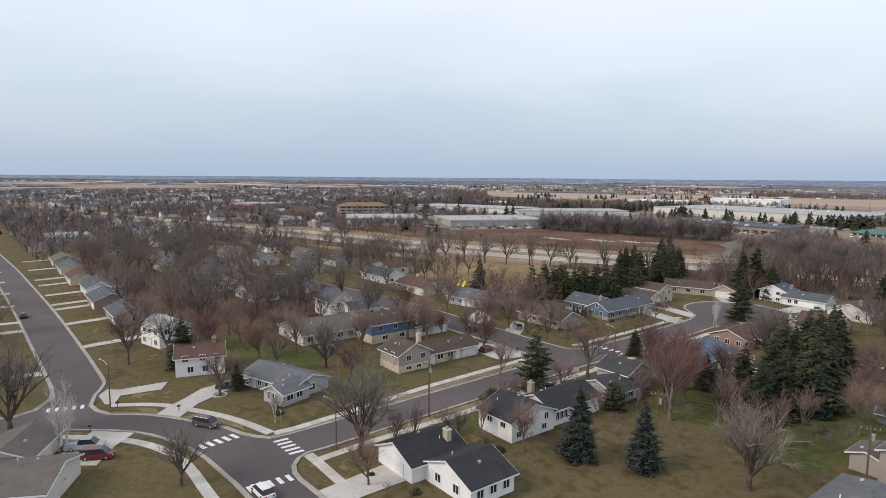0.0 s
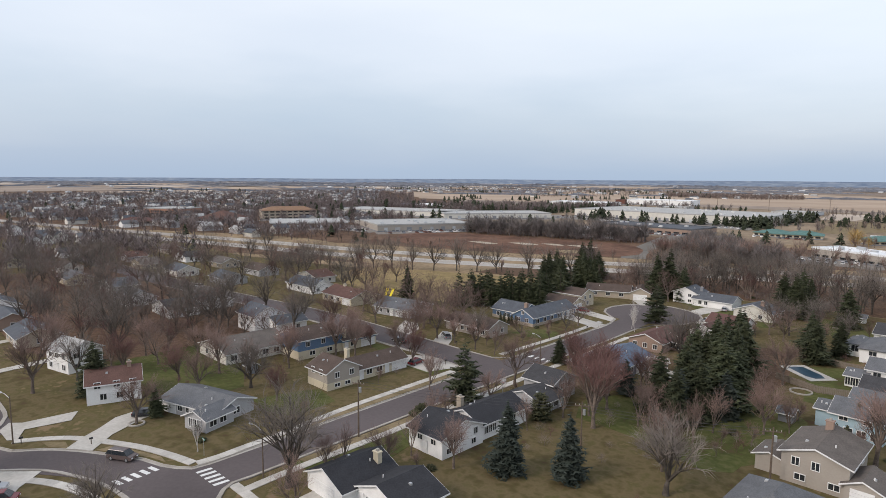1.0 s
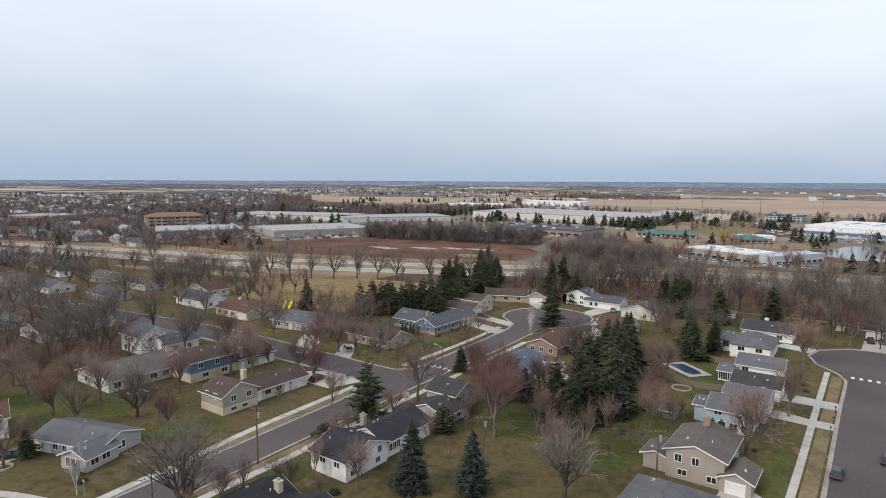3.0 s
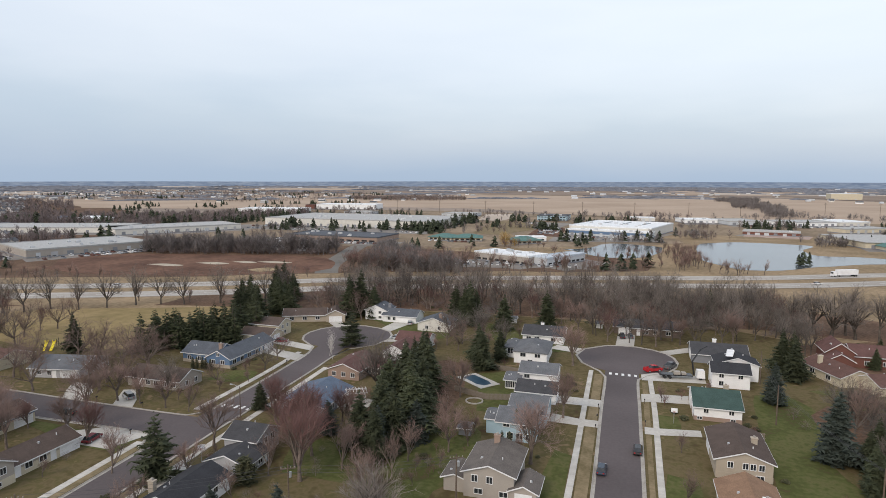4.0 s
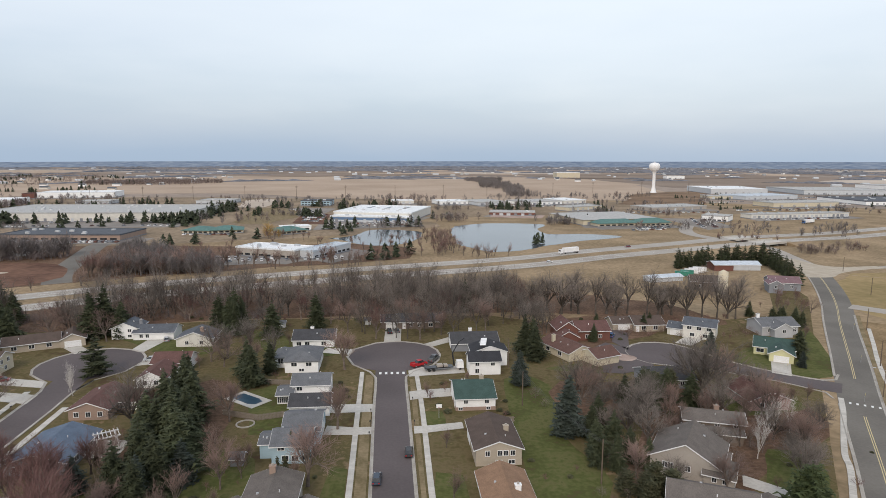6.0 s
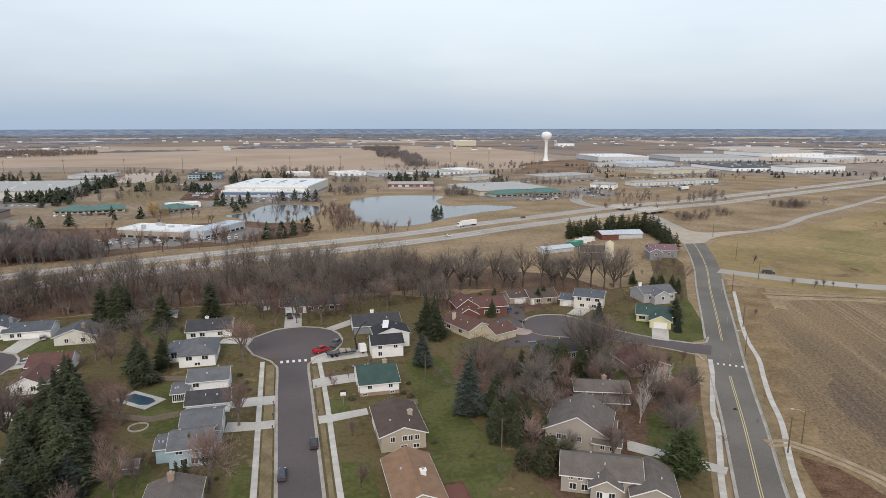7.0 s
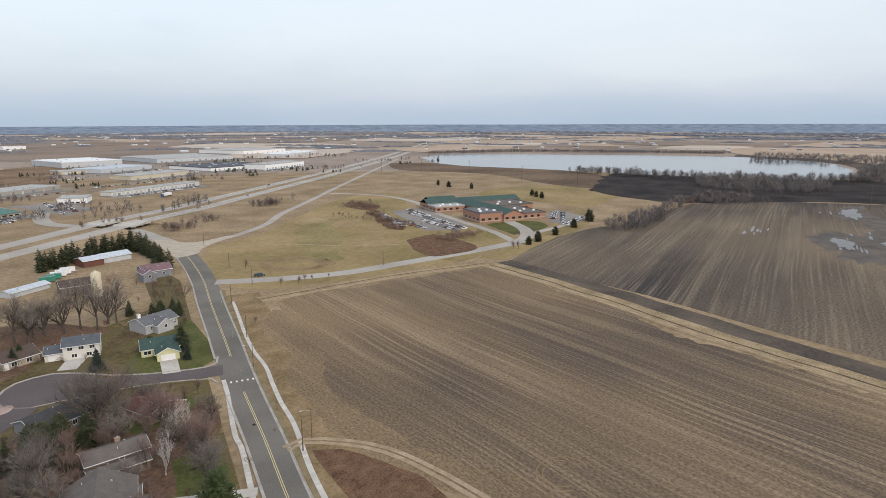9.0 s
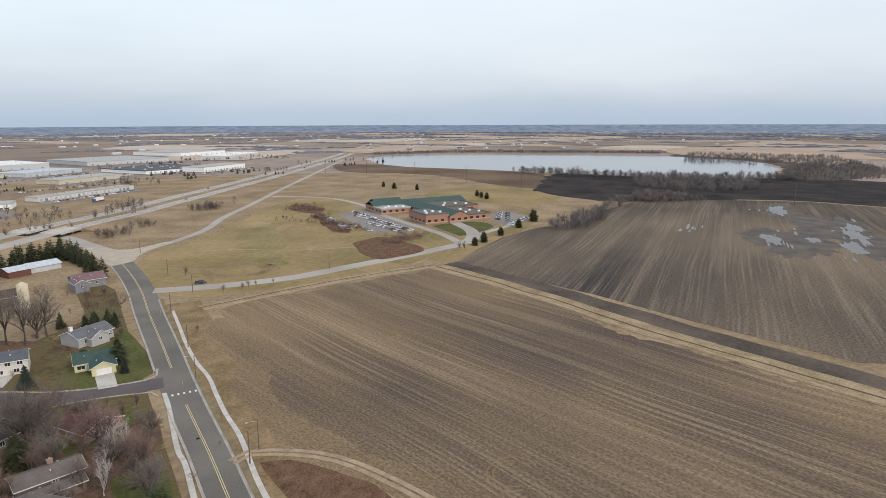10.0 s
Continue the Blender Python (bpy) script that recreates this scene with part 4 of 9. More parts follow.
marks("crossing_bar", bars((-95.8, 29), (-0.15, 1), (1, 0.25), 5, 1.38, 0.7, 2.1), "worn white crossing bar")
marks("crossing_bar", bars((-87.4, 37.3), (1, 0.03), (0.05, 1), 5, 1.38, 0.65, 2.4), "worn white crossing bar")
marks("crossing_bar", bars((-126.3, 11.3), (0.3, 1), (1, -0.2), 5, 1.35, 0.6, 2.0), "worn white crossing bar")
marks("crossing_bar", bars((-0.2, 179.5), (1, -0.03), (0, 1), 5, 1.75, 0.75, 1.9), "white crossing bar")
marks("crossing_bar", bars((124, 145.5), (0.8, -0.56), (0.6, 0.8), 6, 1.65, 0.55, 1.3), "white crossing bar")
marks("crossing_bar", bars((-91, 124.5), (1, 0), (0, 1), 5, 1.8, 0.8, 1.8), "white crossing bar")
marks("crossing_bar", bars((-77.7, 30.3), (0.02, 1), (1, 0), 5, 1.4, 0.65, 2.0), "white crossing bar")
b = Build()
for o in (-0.22, 0.22):
    strip([p for p in main if p.y < 143], o - 0.09, o + 0.09, 0.055, 0.075, b)
    strip([p for p in main if 160 < p.y < 320], o - 0.09, o + 0.09, 0.055, 0.075, b)
tagged(new("centre_line", b.done("centre_line", M["paint_y"])), "double yellow centre line", "road marking", "", "structure")

# driveways and yards
drive([(-113.4, 23.6), (-109.8, 26.8), (-114.5, 31.3), (-118.2, 37.5), (-119, 40.5), (-123.5, 39.5), (-122.4, 34.2), (-119, 30.4), (-116.6, 27)])
drive([(-133, 19.2), (-130, 17.2), (-124.2, 17.4), (-123.4, 18.8), (-127.6, 20.6), (-126.6, 27.8), (-130.8, 30), (-131.4, 21)], "pale concrete footway and driveway")
drive([(-112.2, 13.6), (-107.2, 19), (-103.6, 15.4), (-98, 12), (-103, 5), (-106.5, 9.5)], "pale concrete driveway with parked cars")
drive([(-99, 104.5), (-102, 96), (-113, 96), (-118, 100), (-112, 104.6)])
drive([(-137, 116.4), (-131, 116.4), (-133, 122), (-139, 127), (-145, 127), (-141, 121)])
drive([(-121, 116.4), (-115, 116.4), (-118, 121), (-124, 127), (-127, 126)])
drive([(-83, 84), (-82.5, 95), (-76, 95), (-74, 88)], "pale concrete driveway by the spruce")
drive([(-96.4, 163), (-96.8, 169.2), (-111.6, 173.2), (-111.6, 167.6), (-103, 165)])
drive([(-98.2, 174.6), (-101, 180.2), (-116, 184.4), (-116, 179)])
drive([(-9.5, 138), (-5, 138), (-5, 142), (-9.5, 142), (-16, 143.5), (-16.5, 138.5)])
drive([(-9.5, 151), (-5, 151), (-5, 156), (-16, 156.5), (-16, 151)])
drive([(5, 137.5), (5, 141.5), (8, 141.6), (17, 143), (17, 139.5), (8, 137.8)])
drive([(4.6, 158), (4.6, 164), (8, 165), (17, 166), (17, 160), (8, 159)])
drive([(-9.5, 96), (-18, 97), (-18, 102), (-15, 103.5), (-9.5, 99)])
drive([(-3, 211), (3, 212), (3.5, 228), (-2.5, 228)], "concrete driveway with two parked cars")
drive([(14, 205), (11, 208), (22, 217), (26, 214)])
drive([(-14, 198), (-13.5, 204), (-22, 206), (-24, 201)])
drive([(5, 176), (4.8, 181), (9, 184), (22, 184), (22, 178)], "concrete yard with building materials")
drive([(71.7, 113), (76.3, 108), (86, 97.6), (83.8, 95.5), (78.4, 100.2), (69.5, 109)], "pale concrete driveway")
drive([(122, 181.6), (127.3, 179.6), (119.6, 167.6), (115.4, 170.9)], "pale concrete driveway of the green-roofed cottage")
drive([(80, 196), (82, 200), (88, 217), (84, 222), (78, 206)], "asphalt driveway", material="asphalt")
drive([(75.3, 205), (81.3, 197.8), (79.6, 194), (81.7, 184.7), (82.5, 180.3), (78.2, 177.2), (70, 173.5), (64, 175), (66, 182), (70.5, 184.5), (70, 192.5), (66, 193), (58, 197.5), (60, 200.5), (68, 198.5)], "dark asphalt driveway looping round a bed", material="asphalt")
sheet("flower_bed", [(71.4, 191.2), (74.9, 192.6), (79.4, 188), (76.3, 184.6), (72.2, 186.2)], 0.2, M["pink_yard"], "raised bed of rocks and dead plants", "garden bed", smooth=1.5, wobble=0.8)
drive([(100, 203), (104, 199), (112, 206), (107, 210)], "pale concrete driveway")
drive([(-80, 192), (-79, 199), (-68, 203), (-67, 196)], "pale concrete driveway")
drive([(-88, 209), (-83, 206), (-80, 220), (-87, 220)], "pale concrete driveway")
drive([(-104.8, 205.5), (-101, 208.5), (-107, 214.6), (-111.6, 212.4)], "pale concrete driveway")
drive([(-71.8, 34.8), (-66.8, 34.8), (-67, 46), (-73, 46)], "pale concrete driveway before the garage")
for x in (-170, -199, -222.5, -231, -250.5, -274, -289, -320, -352):
    drive([(x - 1.4, 19.3), (x + 1.6, 19.3), (x - 1, 34), (x - 4.4, 34)])
for x in (-152, -197, -209, -236, -262, -290, -320, -350):
    drive([(x - 1.6, 9.8), (x + 1.6, 9.8), (x + 1, -4), (x - 2, -4)])

# ---- houses ----
WIN = {}


def window_mesh(w, h):
    key = (round(w, 1), round(h, 1))
    if key not in WIN:
        t = 0.1
        b = Build()
        b.box(-w / 2 - t, w / 2 + t, -0.10, 0.0, -h / 2 - t, -h / 2)
        b.box(-w / 2 - t, w / 2 + t, -0.10, 0.0, h / 2, h / 2 + t)
        b.box(-w / 2 - t, -w / 2, -0.10, 0.0, -h / 2, h / 2)
        b.box(w / 2, w / 2 + t, -0.10, 0.0, -h / 2, h / 2)
        b.box(-0.04, 0.04, -0.08, 0.0, -h / 2, h / 2)
        WIN[key] = (b.done("window_frame", M["white"]), Build().box(-w / 2, w / 2, -0.05, -0.01, -h / 2, h / 2).done("pane", M["glass"]))
    return WIN[key]


def garage_mesh(w, h):
    b = Build()
    n = 4
    for i in range(n):
        b.box(-w / 2, w / 2, -0.07, 0, -h / 2 + i * h / n + 0.02, -h / 2 + (i + 1) * h / n - 0.02)
    return b.done("garage_door", M["white"])


FACES = {"S": (0, -1, 0), "N": (0, 1, 180), "E": (1, 0, 90), "W": (-1, 0, -90)}
GARAGE, DOOR = {}, {}


def put_on(parent, me, wing, face, u, z, name):
    """Sets a mesh on a wing's outer face: u 0..1 along it."""
    x0, x1, y0, y1 = wing[:4]
    sx, sy, rz = FACES[face]
    x = x0 + (x1 - x0) * u if face in "SN" else (x1 if face == "E" else x0)
    y = y0 + (y1 - y0) * u if face in "EW" else (y1 if face == "N" else y0)
    return part(name, me, parent, m=pose(x + sx * 0.02, y + sy * 0.02, z, 0, 0, rz))


def wing_mesh(b, x0, x1, y0, y1, z0, eave, rise, axis):
    """Walls with gable ends."""
    if axis == "y":
        c = (x0 + x1) / 2
        b.prism([(x0, z0), (x1, z0), (x1, eave), (c, eave + rise), (x0, eave)], y0, y1, "y")
    else:
        c = (y0 + y1) / 2
        b.prism([(y0, z0), (y1, z0), (y1, eave), (c, eave + rise), (y0, eave)], x0, x1, "x")


def roof_mesh(x0, x1, y0, y1, eave, rise, axis, over=0.55, thick=0.22, hip=False):
    b = Build()
    u0, u1, s0, s1 = (x0, x1, y0, y1) if axis == "y" else (y0, y1, x0, x1)
    c, half = (u0 + u1) / 2, (u1 - u0) / 2
    slope = rise / half
    u0, u1, drop = u0 - over, u1 + over, slope * over
    s0, s1 = s0 - over * 0.7, s1 + over * 0.7
    top, low = eave + rise + thick, eave - drop + thick
    if hip:
        put = (lambda u, s, z: (u, s, z)) if axis == "y" else (lambda u, s, z: (s, u, z))
        k = min(half * 0.95, (s1 - s0) / 2 - 0.5)
        v = [put(u0, s0, low - thick), put(u1, s0, low - thick), put(u1, s1, low - thick), put(u0, s1, low - thick), put(u0, s0, low), put(u1, s0, low), put(u1, s1, low), put(u0, s1, low), put(c, s0 + k, top), put(c, s1 - k, top)]
        b.add(v, [(0, 1, 5, 4), (1, 2, 6, 5), (2, 3, 7, 6), (3, 0, 4, 7), (4, 5, 8), (5, 6, 9, 8), (6, 7, 9), (7, 4, 8, 9), (3, 2, 1, 0)])
    else:
        b.prism([(u0, low - thick), (c, top - thick), (u1, low - thick), (u1, low), (c, top), (u0, low)], s0, s1, axis)
    return b, (u0, u1, s0, s1, low, top, c)


def fascia_boards(dim, axis, roof, thick=0.24):
    """White boards along eaves and rakes, one by one."""
    u0, u1, s0, s1, low, top, c = dim
    put = (lambda u, s, z: (u, s, z)) if axis == "y" else (lambda u, s, z: (s, u, z))
    for u, d in ((u0, -0.05), (u1, 0.05)):
        a, e = sorted((u, u + d))
        q = (a, e, s0 - 0.03, s1 + 0.03) if axis == "y" else (s0 - 0.03, s1 + 0.03, a, e)
        part("fascia_board", Build().box(*q, low - thick, low - 0.03).done("fascia_board", M["white"]), roof)
    for s, d in ((s0, -0.05), (s1, 0.05)):
        for ua, ub in ((u0, c), (c, u1)):
            za, zb = (low, top) if ua == u0 else (top, low)
            q = [put(ua, s, za - thick), put(ub, s, zb - thick), put(ub, s, zb - 0.02), put(ua, s, za - 0.02)]
            r = [put(ua, s + d, za - thick), put(ub, s + d, zb - thick), put(ub, s + d, zb - 0.02), put(ua, s + d, za - 0.02)]
            part("fascia_board", Build().add(q + r, [(0, 1, 2, 3), (7, 6, 5, 4), (0, 4, 5, 1), (1, 5, 6, 2), (2, 6, 7, 3), (3, 7, 4, 0)]).done("fascia_board", M["white"]), roof)


HOUSES = []


def house(label, wings, wall, roof, windows="", garage="", doors="", chimney=None, base=None, hip=False, rot=0.0, name="house", trim=True, vents=2, pivot=None):
    """wings: (x0, x1, y0, y1, eave, rise, axis) in plan. windows: 'wing face u z w h' items split by commas."""
    cx = sum((w[0] + w[1]) / 2 for w in wings) / len(wings)
    cy = sum((w[2] + w[3]) / 2 for w in wings) / len(wings)
    cx, cy = pivot or (cx, cy)
    h = thing(name, pose(cx, cy, 0, 0, 0, rot), label, name)
    loc = []
    for w in wings:
        q = (w[0] - cx, w[1] - cx, w[2] - cy, w[3] - cy, *w[4:])
        loc.append(q)
        HOUSES.append((w[0] - 1.5, w[1] + 1.5, w[2] - 1.5, w[3] + 1.5))
        b = Build()
        wing_mesh(b, q[0], q[1], q[2], q[3], 0.0, q[4], 0.02 if hip else q[5], q[6])
        part("wall", b.done("wall", WALLS[wall]), h)
        if base:
            part("plinth", Build().box(q[0] - 0.06, q[1] + 0.06, q[2] - 0.06, q[3] + 0.06, 0, base[1]).done("plinth", WALLS[base[0]]), h, "lower wall of a different cladding")
        rb, dim = roof_mesh(*q[:4], q[4], q[5], q[6], hip=hip)
        r = part("roof", rb.done("roof", ROOFS[roof]), h)
        if trim and not hip:
            fascia_boards(dim, q[6], r)
        u0, u1, s0, s1, low, top, c = dim
        if vents:
            ridge = Build()
            a, e = (s0 + 0.02, s1 - 0.02) if not hip else (s0 + (u1 - u0) / 2, s1 - (u1 - u0) / 2)
            if e > a:
                sec = [(c - 0.22, top - 0.09), (c, top + 0.03), (c + 0.22, top - 0.09), (c, top - 0.02)]
                ridge.prism(sec, a, e, q[6])
                part("ridge_cap", ridge.done("ridge_cap", ROOFS[roof]), r)
            for k in range(vents):
                s = s0 + (s1 - s0) * random.uniform(0.2, 0.8)
                uu = c + (u1 - c) * random.choice((-0.4, 0.35))
                z = top - abs(uu - c) * (top - low) / (u1 - c)
                x, y = (uu, s) if q[6] == "y" else (s, uu)
                vb = Build()
                if k % 2:
                    vb.tube((x, y, z - 0.1), (x, y, z + 0.45), 0.09, 0.09, 6, True)
                else:
                    vb.box(x - 0.25, x + 0.25, y - 0.25, y + 0.25, z - 0.15, z + 0.2, 0.06)
                part("vent", vb.done("vent", M["white"] if k % 2 else M["metal"]), r)
    for item in [i.split() for i in windows.split(",") if i.strip()]:
        wi, f, u, z, ww, hh = int(item[0]), item[1], *map(float, item[2:6])
        fm, pm = window_mesh(ww, hh)
        o = put_on(h, fm, loc[wi], f, u, z, "window")
        part("pane", pm, o)
    for item in [i.split() for i in garage.split(",") if i.strip()]:
        wi, f, u, ww = int(item[0]), item[1], float(item[2]), float(item[3])
        if ww not in GARAGE:
            GARAGE[ww] = garage_mesh(ww, 2.2)
        put_on(h, GARAGE[ww], loc[wi], f, u, 1.12, "garage_door")
    for item in [i.split() for i in doors.split(",") if i.strip()]:
        wi, f, u = int(item[0]), item[1], float(item[2])
        if "d" not in DOOR:
            DOOR["d"] = Build().box(-0.5, 0.5, -0.06, 0, -1.05, 1.05).box(-0.62, -0.5, -0.09, 0, -1.05, 1.17).box(0.5, 0.62, -0.09, 0, -1.05, 1.17).box(-0.62, 0.62, -0.09, 0, 1.05, 1.17).done("door", M["white"])
        put_on(h, DOOR["d"], loc[wi], f, u, 1.08, "door")
    if chimney:
        x, y, z = chimney[0] - cx, chimney[1] - cy, chimney[2]
        cb = part("chimney", Build().box(x - 0.55, x + 0.55, y - 0.4, y + 0.4, 1.5, z).box(x - 0.65, x + 0.65, y - 0.5, y + 0.5, z, z + 0.15).done("chimney", WALLS[chimney[3]]), h)
        part("flue", Build().box(x - 0.2, x + 0.2, y - 0.2, y + 0.2, z + 0.1, z + 0.5).done("flue", M["kerb"]), cb)
    return h


def win_row(wing, face, us, z, w=1.1, h=1.2):
    return ",".join(f"{wing} {face} {u} {z} {w} {h}" for u in us) + ","


# west side of the diagonal street
house("single-storey grey house with a grey gabled roof on the corner", [(-121.5, -106, 45, 54, 2.4, 1.5, "x"), (-110.5, -105, 41.5, 48, 2.4, 1.2, "y")], "grey", "grey",
      win_row(1, "S", (0.3, 0.5, 0.7), 1.4, 0.9, 1.5) + win_row(1, "E", (0.25, 0.6), 1.5, 1.5, 1.2) + win_row(0, "E", (0.5,), 1.5, 1.6, 1.2) + win_row(0, "S", (0.35, 0.5), 1.5, 1.2, 1.1), "0 S 0.14 4.2", "0 S 0.56", None, None, False, 17)
house("white two-level house with a red-brown roof", [(-140.5, -131, 33.2, 43, 4.1, 1.9, "y")], "white", "red", win_row(0, "E", (0.2, 0.55, 0.85), 3.9) + win_row(0, "E", (0.3, 0.6), 1.5) + win_row(0, "S", (0.3, 0.7), 3.9), "", "0 E 0.45", (-135.5, 41, 6.8, "brick"), None, False, -17)
house("white two-storey house with a pale grey roof and black shutters", [(-167, -158, 33.4, 41.6, 5.0, 2.0, "x")], "white", "ltgrey", win_row(0, "E", (0.25, 0.75), 4.0, 1.5, 1.1) + win_row(0, "E", (0.25, 0.75), 1.5, 1.5, 1.1) + win_row(0, "S", (0.2, 0.5, 0.8), 4.0) + win_row(0, "S", (0.2, 0.8), 1.4), "", "0 S 0.5", None, None, False, 15)
house("tan split-level house with a brown roof over a stone base", [(-114.5, -107, 71.5, 80, 4.0, 2.1, "x"), (-115.5, -108.2, 80, 95, 2.6, 1.7, "y")], "greytan", "brown", win_row(0, "E", (0.3, 0.75), 3.1) + win_row(0, "E", (0.3, 0.62), 0.9, 1.3, 0.7) + win_row(1, "E", (0.25, 0.45), 1.5, 1.5, 1.1) + win_row(0, "S", (0.3, 0.7), 3.7), "1 E 0.85 4.6", "1 E 0.1,1 E 0.6", (-113, 81, 6.2, "cream"), ("cream", 1.6))
house("blue and cream split-level house with a brown roof", [(-140, -130.5, 79, 92, 5.0, 2.0, "y"), (-139, -130, 92, 103, 2.9, 1.7, "y")], "blue", "brown", win_row(0, "E", (0.2, 0.55, 0.85), 3.8) + win_row(0, "E", (0.3, 0.7), 1.3, 1.5, 1.0) + win_row(1, "E", (0.3,), 1.5, 1.6, 1.1), "1 E 0.75 4.6", "1 E 0.1", (-131, 93, 5.5, "cream"), ("cream", 2.2))
house("low white house with a weathered grey-brown roof", [(-154, -139, 64, 81, 2.7, 2.3, "y")], "offwhite", "tan", win_row(0, "E", (0.12, 0.28, 0.45, 0.62, 0.8), 1.5, 1.5, 1.2) + win_row(0, "S", (0.3, 0.7), 1.5), "", "0 E 0.36")
house("white two-storey house with a dark blue roof", [(-173, -162.5, 84, 93, 5.0, 2.3, "x"), (-164, -157, 88, 98, 3.0, 1.6, "y")], "white", "slate", win_row(0, "E", (0.3, 0.75), 3.9) + win_row(0, "S", (0.25, 0.6), 3.8) + win_row(0, "S", (0.25, 0.6), 1.4) + win_row(1, "E", (0.3, 0.7), 1.5), "", "1 E 0.5")
house("white bungalow with a slate-blue gabled roof", [(-221, -202.5, 129, 139, 2.9, 2.2, "x")], "white", "slate", win_row(0, "E", (0.3, 0.7), 1.5) + win_row(0, "S", (0.2, 0.5), 1.5), "0 S 0.8 4.6", "0 S 0.35", (-212, 134, 6, "slate"))
house("cream bungalow with a long red-brown roof", [(-192, -174, 127, 139, 2.8, 2.2, "x")], "cream", "red", win_row(0, "S", (0.15, 0.35, 0.55), 1.5, 1.5) + win_row(0, "E", (0.5,), 1.5), "0 S 0.82 4.6", "0 S 0.45", (-186, 133, 5.8, "cream"))
house("grey ranch house with a grey roof and double garage", [(-162, -147, 128, 141, 2.7, 2.0, "x")], "grey", "grey", win_row(0, "E", (0.3, 0.55), 1.5) + win_row(0, "S", (0.2, 0.4), 1.5), "0 S 0.78 5.0", "0 S 0.5", None, None, False, 12)
house("beige bungalow with a long brown gabled roof and white trim", [(-129, -112, 129.6, 138.4, 2.7, 2.0, "x")], "greytan", "brown", win_row(0, "S", (0.4, 0.55, 0.72, 0.88), 1.5, 1.3, 1.1) + win_row(0, "E", (0.3, 0.7), 1.5), "", "0 S 0.25")
house("blue ranch house with a slate roof, stone base and white trim", [(-130, -118, 152.5, 162, 3.0, 2.2, "x"), (-119.6, -111.6, 150.2, 173.5, 2.9, 2.1, "y")], "blue", "slate", win_row(1, "S", (0.3, 0.7), 1.7) + win_row(1, "E", (0.1, 0.26, 0.42, 0.6), 1.5, 1.6, 1.3) + win_row(0, "S", (0.2, 0.5), 1.5) + "1 S 0.5 3.9 0.9 1.0,", "1 E 0.87 4.6", "1 E 0.7", (-117.6, 154.5, 5.9, "brick"), ("tan", 1.0))
house("cream split-level house with a brown roof", [(-129, -117.4, 186.2, 194.4, 4.4, 1.7, "x"), (-128, -116.2, 178.4, 186.2, 2.6, 1.6, "x")], "cream", "brown", win_row(0, "E", (0.3, 0.7), 3.4) + win_row(0, "E", (0.5,), 1.3), "1 E 0.5 4.8", "0 E 0.12")
house("tan brick ranch house with an orange-brown roof and white garage", [(-131.2, -114.7, 212.3, 221.3, 2.7, 1.8, "x"), (-114.7, -107.3, 211.3, 221.3, 2.8, 1.8, "y")], "tan", "brown", win_row(0, "S", (0.2, 0.5, 0.8), 1.5, 1.5), "1 S 0.5 5.0", "", rot=24)
house("white ranch house with blue-grey roofs", [(-100, -91, 222, 231, 4.0, 1.9, "y"), (-92, -78, 220.5, 229.5, 2.7, 1.8, "x")], "white", "slate", win_row(0, "S", (0.25, 0.7), 3.2, 1.2, 1.0) + win_row(0, "S", (0.3, 0.7), 1.2, 1.2, 0.9) + win_row(1, "S", (0.2, 0.35), 1.5), "1 E 0.5 4.8", "1 S 0.1", (-91, 226, 6.0, "slate"))
house("tan brick ranch house with a dark red roof", [(-80, -70.5, 151.5, 166, 2.7, 1.8, "y"), (-72, -65.5, 157, 165, 2.5, 1.4, "x")], "brick", "maroon", win_row(0, "S", (0.2, 0.5, 0.8), 1.5) + win_row(1, "S", (0.3, 0.6), 1.5, 1.6, 1.4), "", "1 S 0.85")
house("white house with a dark red roof and red fence", [(-72, -64.3, 172.5, 184, 2.7, 1.9, "y"), (-73, -62, 186, 195, 2.8, 2.0, "x")], "white", "maroon", win_row(0, "S", (0.3, 0.7), 1.6) + win_row(0, "W", (0.3, 0.6), 1.5), "0 W 0.85 4.6", "")
house("grey house with a blue roof beside a white pergola", [(-79, -67, 124, 139.5, 2.7, 2.0, "y")], "slate", "blue", win_row(0, "E", (0.3, 0.7), 1.5, 1.6) + win_row(0, "S", (0.2, 0.5, 0.8), 1.5, 1.5), "", "0 E 0.5")
house("grey house with a blue-grey roof and pale gable", [(-74, -62, 211, 221, 2.9, 2.2, "y")], "offwhite", "slate", win_row(0, "S", (0.3, 0.7), 1.5) + win_row(0, "E", (0.4,), 1.5), "0 W 0.3 4.6", "", (-66, 214, 6.0, "brick"))
# between the diagonal street and the cul-de-sac
house("white two-level house with charcoal roofs", [(-75, -66.9, 66.5, 76.5, 3.5, 1.9, "x"), (-75.5, -67.5, 76.5, 89.5, 3.0, 1.7, "y")], "white", "black", win_row(0, "E", (0.3, 0.42, 0.8), 2.9, 0.9, 1.1) + win_row(0, "E", (0.15, 0.75), 1.2, 1.0, 0.9) + win_row(1, "E", (0.12, 0.2, 0.28), 1.7, 0.8, 1.3) + win_row(1, "E", (0.7,), 1.9, 1.0, 1.0) + win_row(0, "S", (0.35, 0.75), 2.7), "1 W 0.5 4.8", "0 S 0.5", (-75.8, 80, 5.0, "tan"))
house("grey house with a dark peaked roof and lean-to wing", [(-76, -67.3, 94, 102, 2.2, 1.6, "y"), (-77, -69.5, 101, 109, 3.9, 1.8, "x")], "grey", "dark", win_row(0, "E", (0.3, 0.6), 1.4, 1.3, 1.3) + win_row(1, "E", (0.4, 0.7), 3.0) + win_row(1, "E", (0.5,), 1.4, 1.6), "0 W 0.5 4.6", "0 E 0.8")
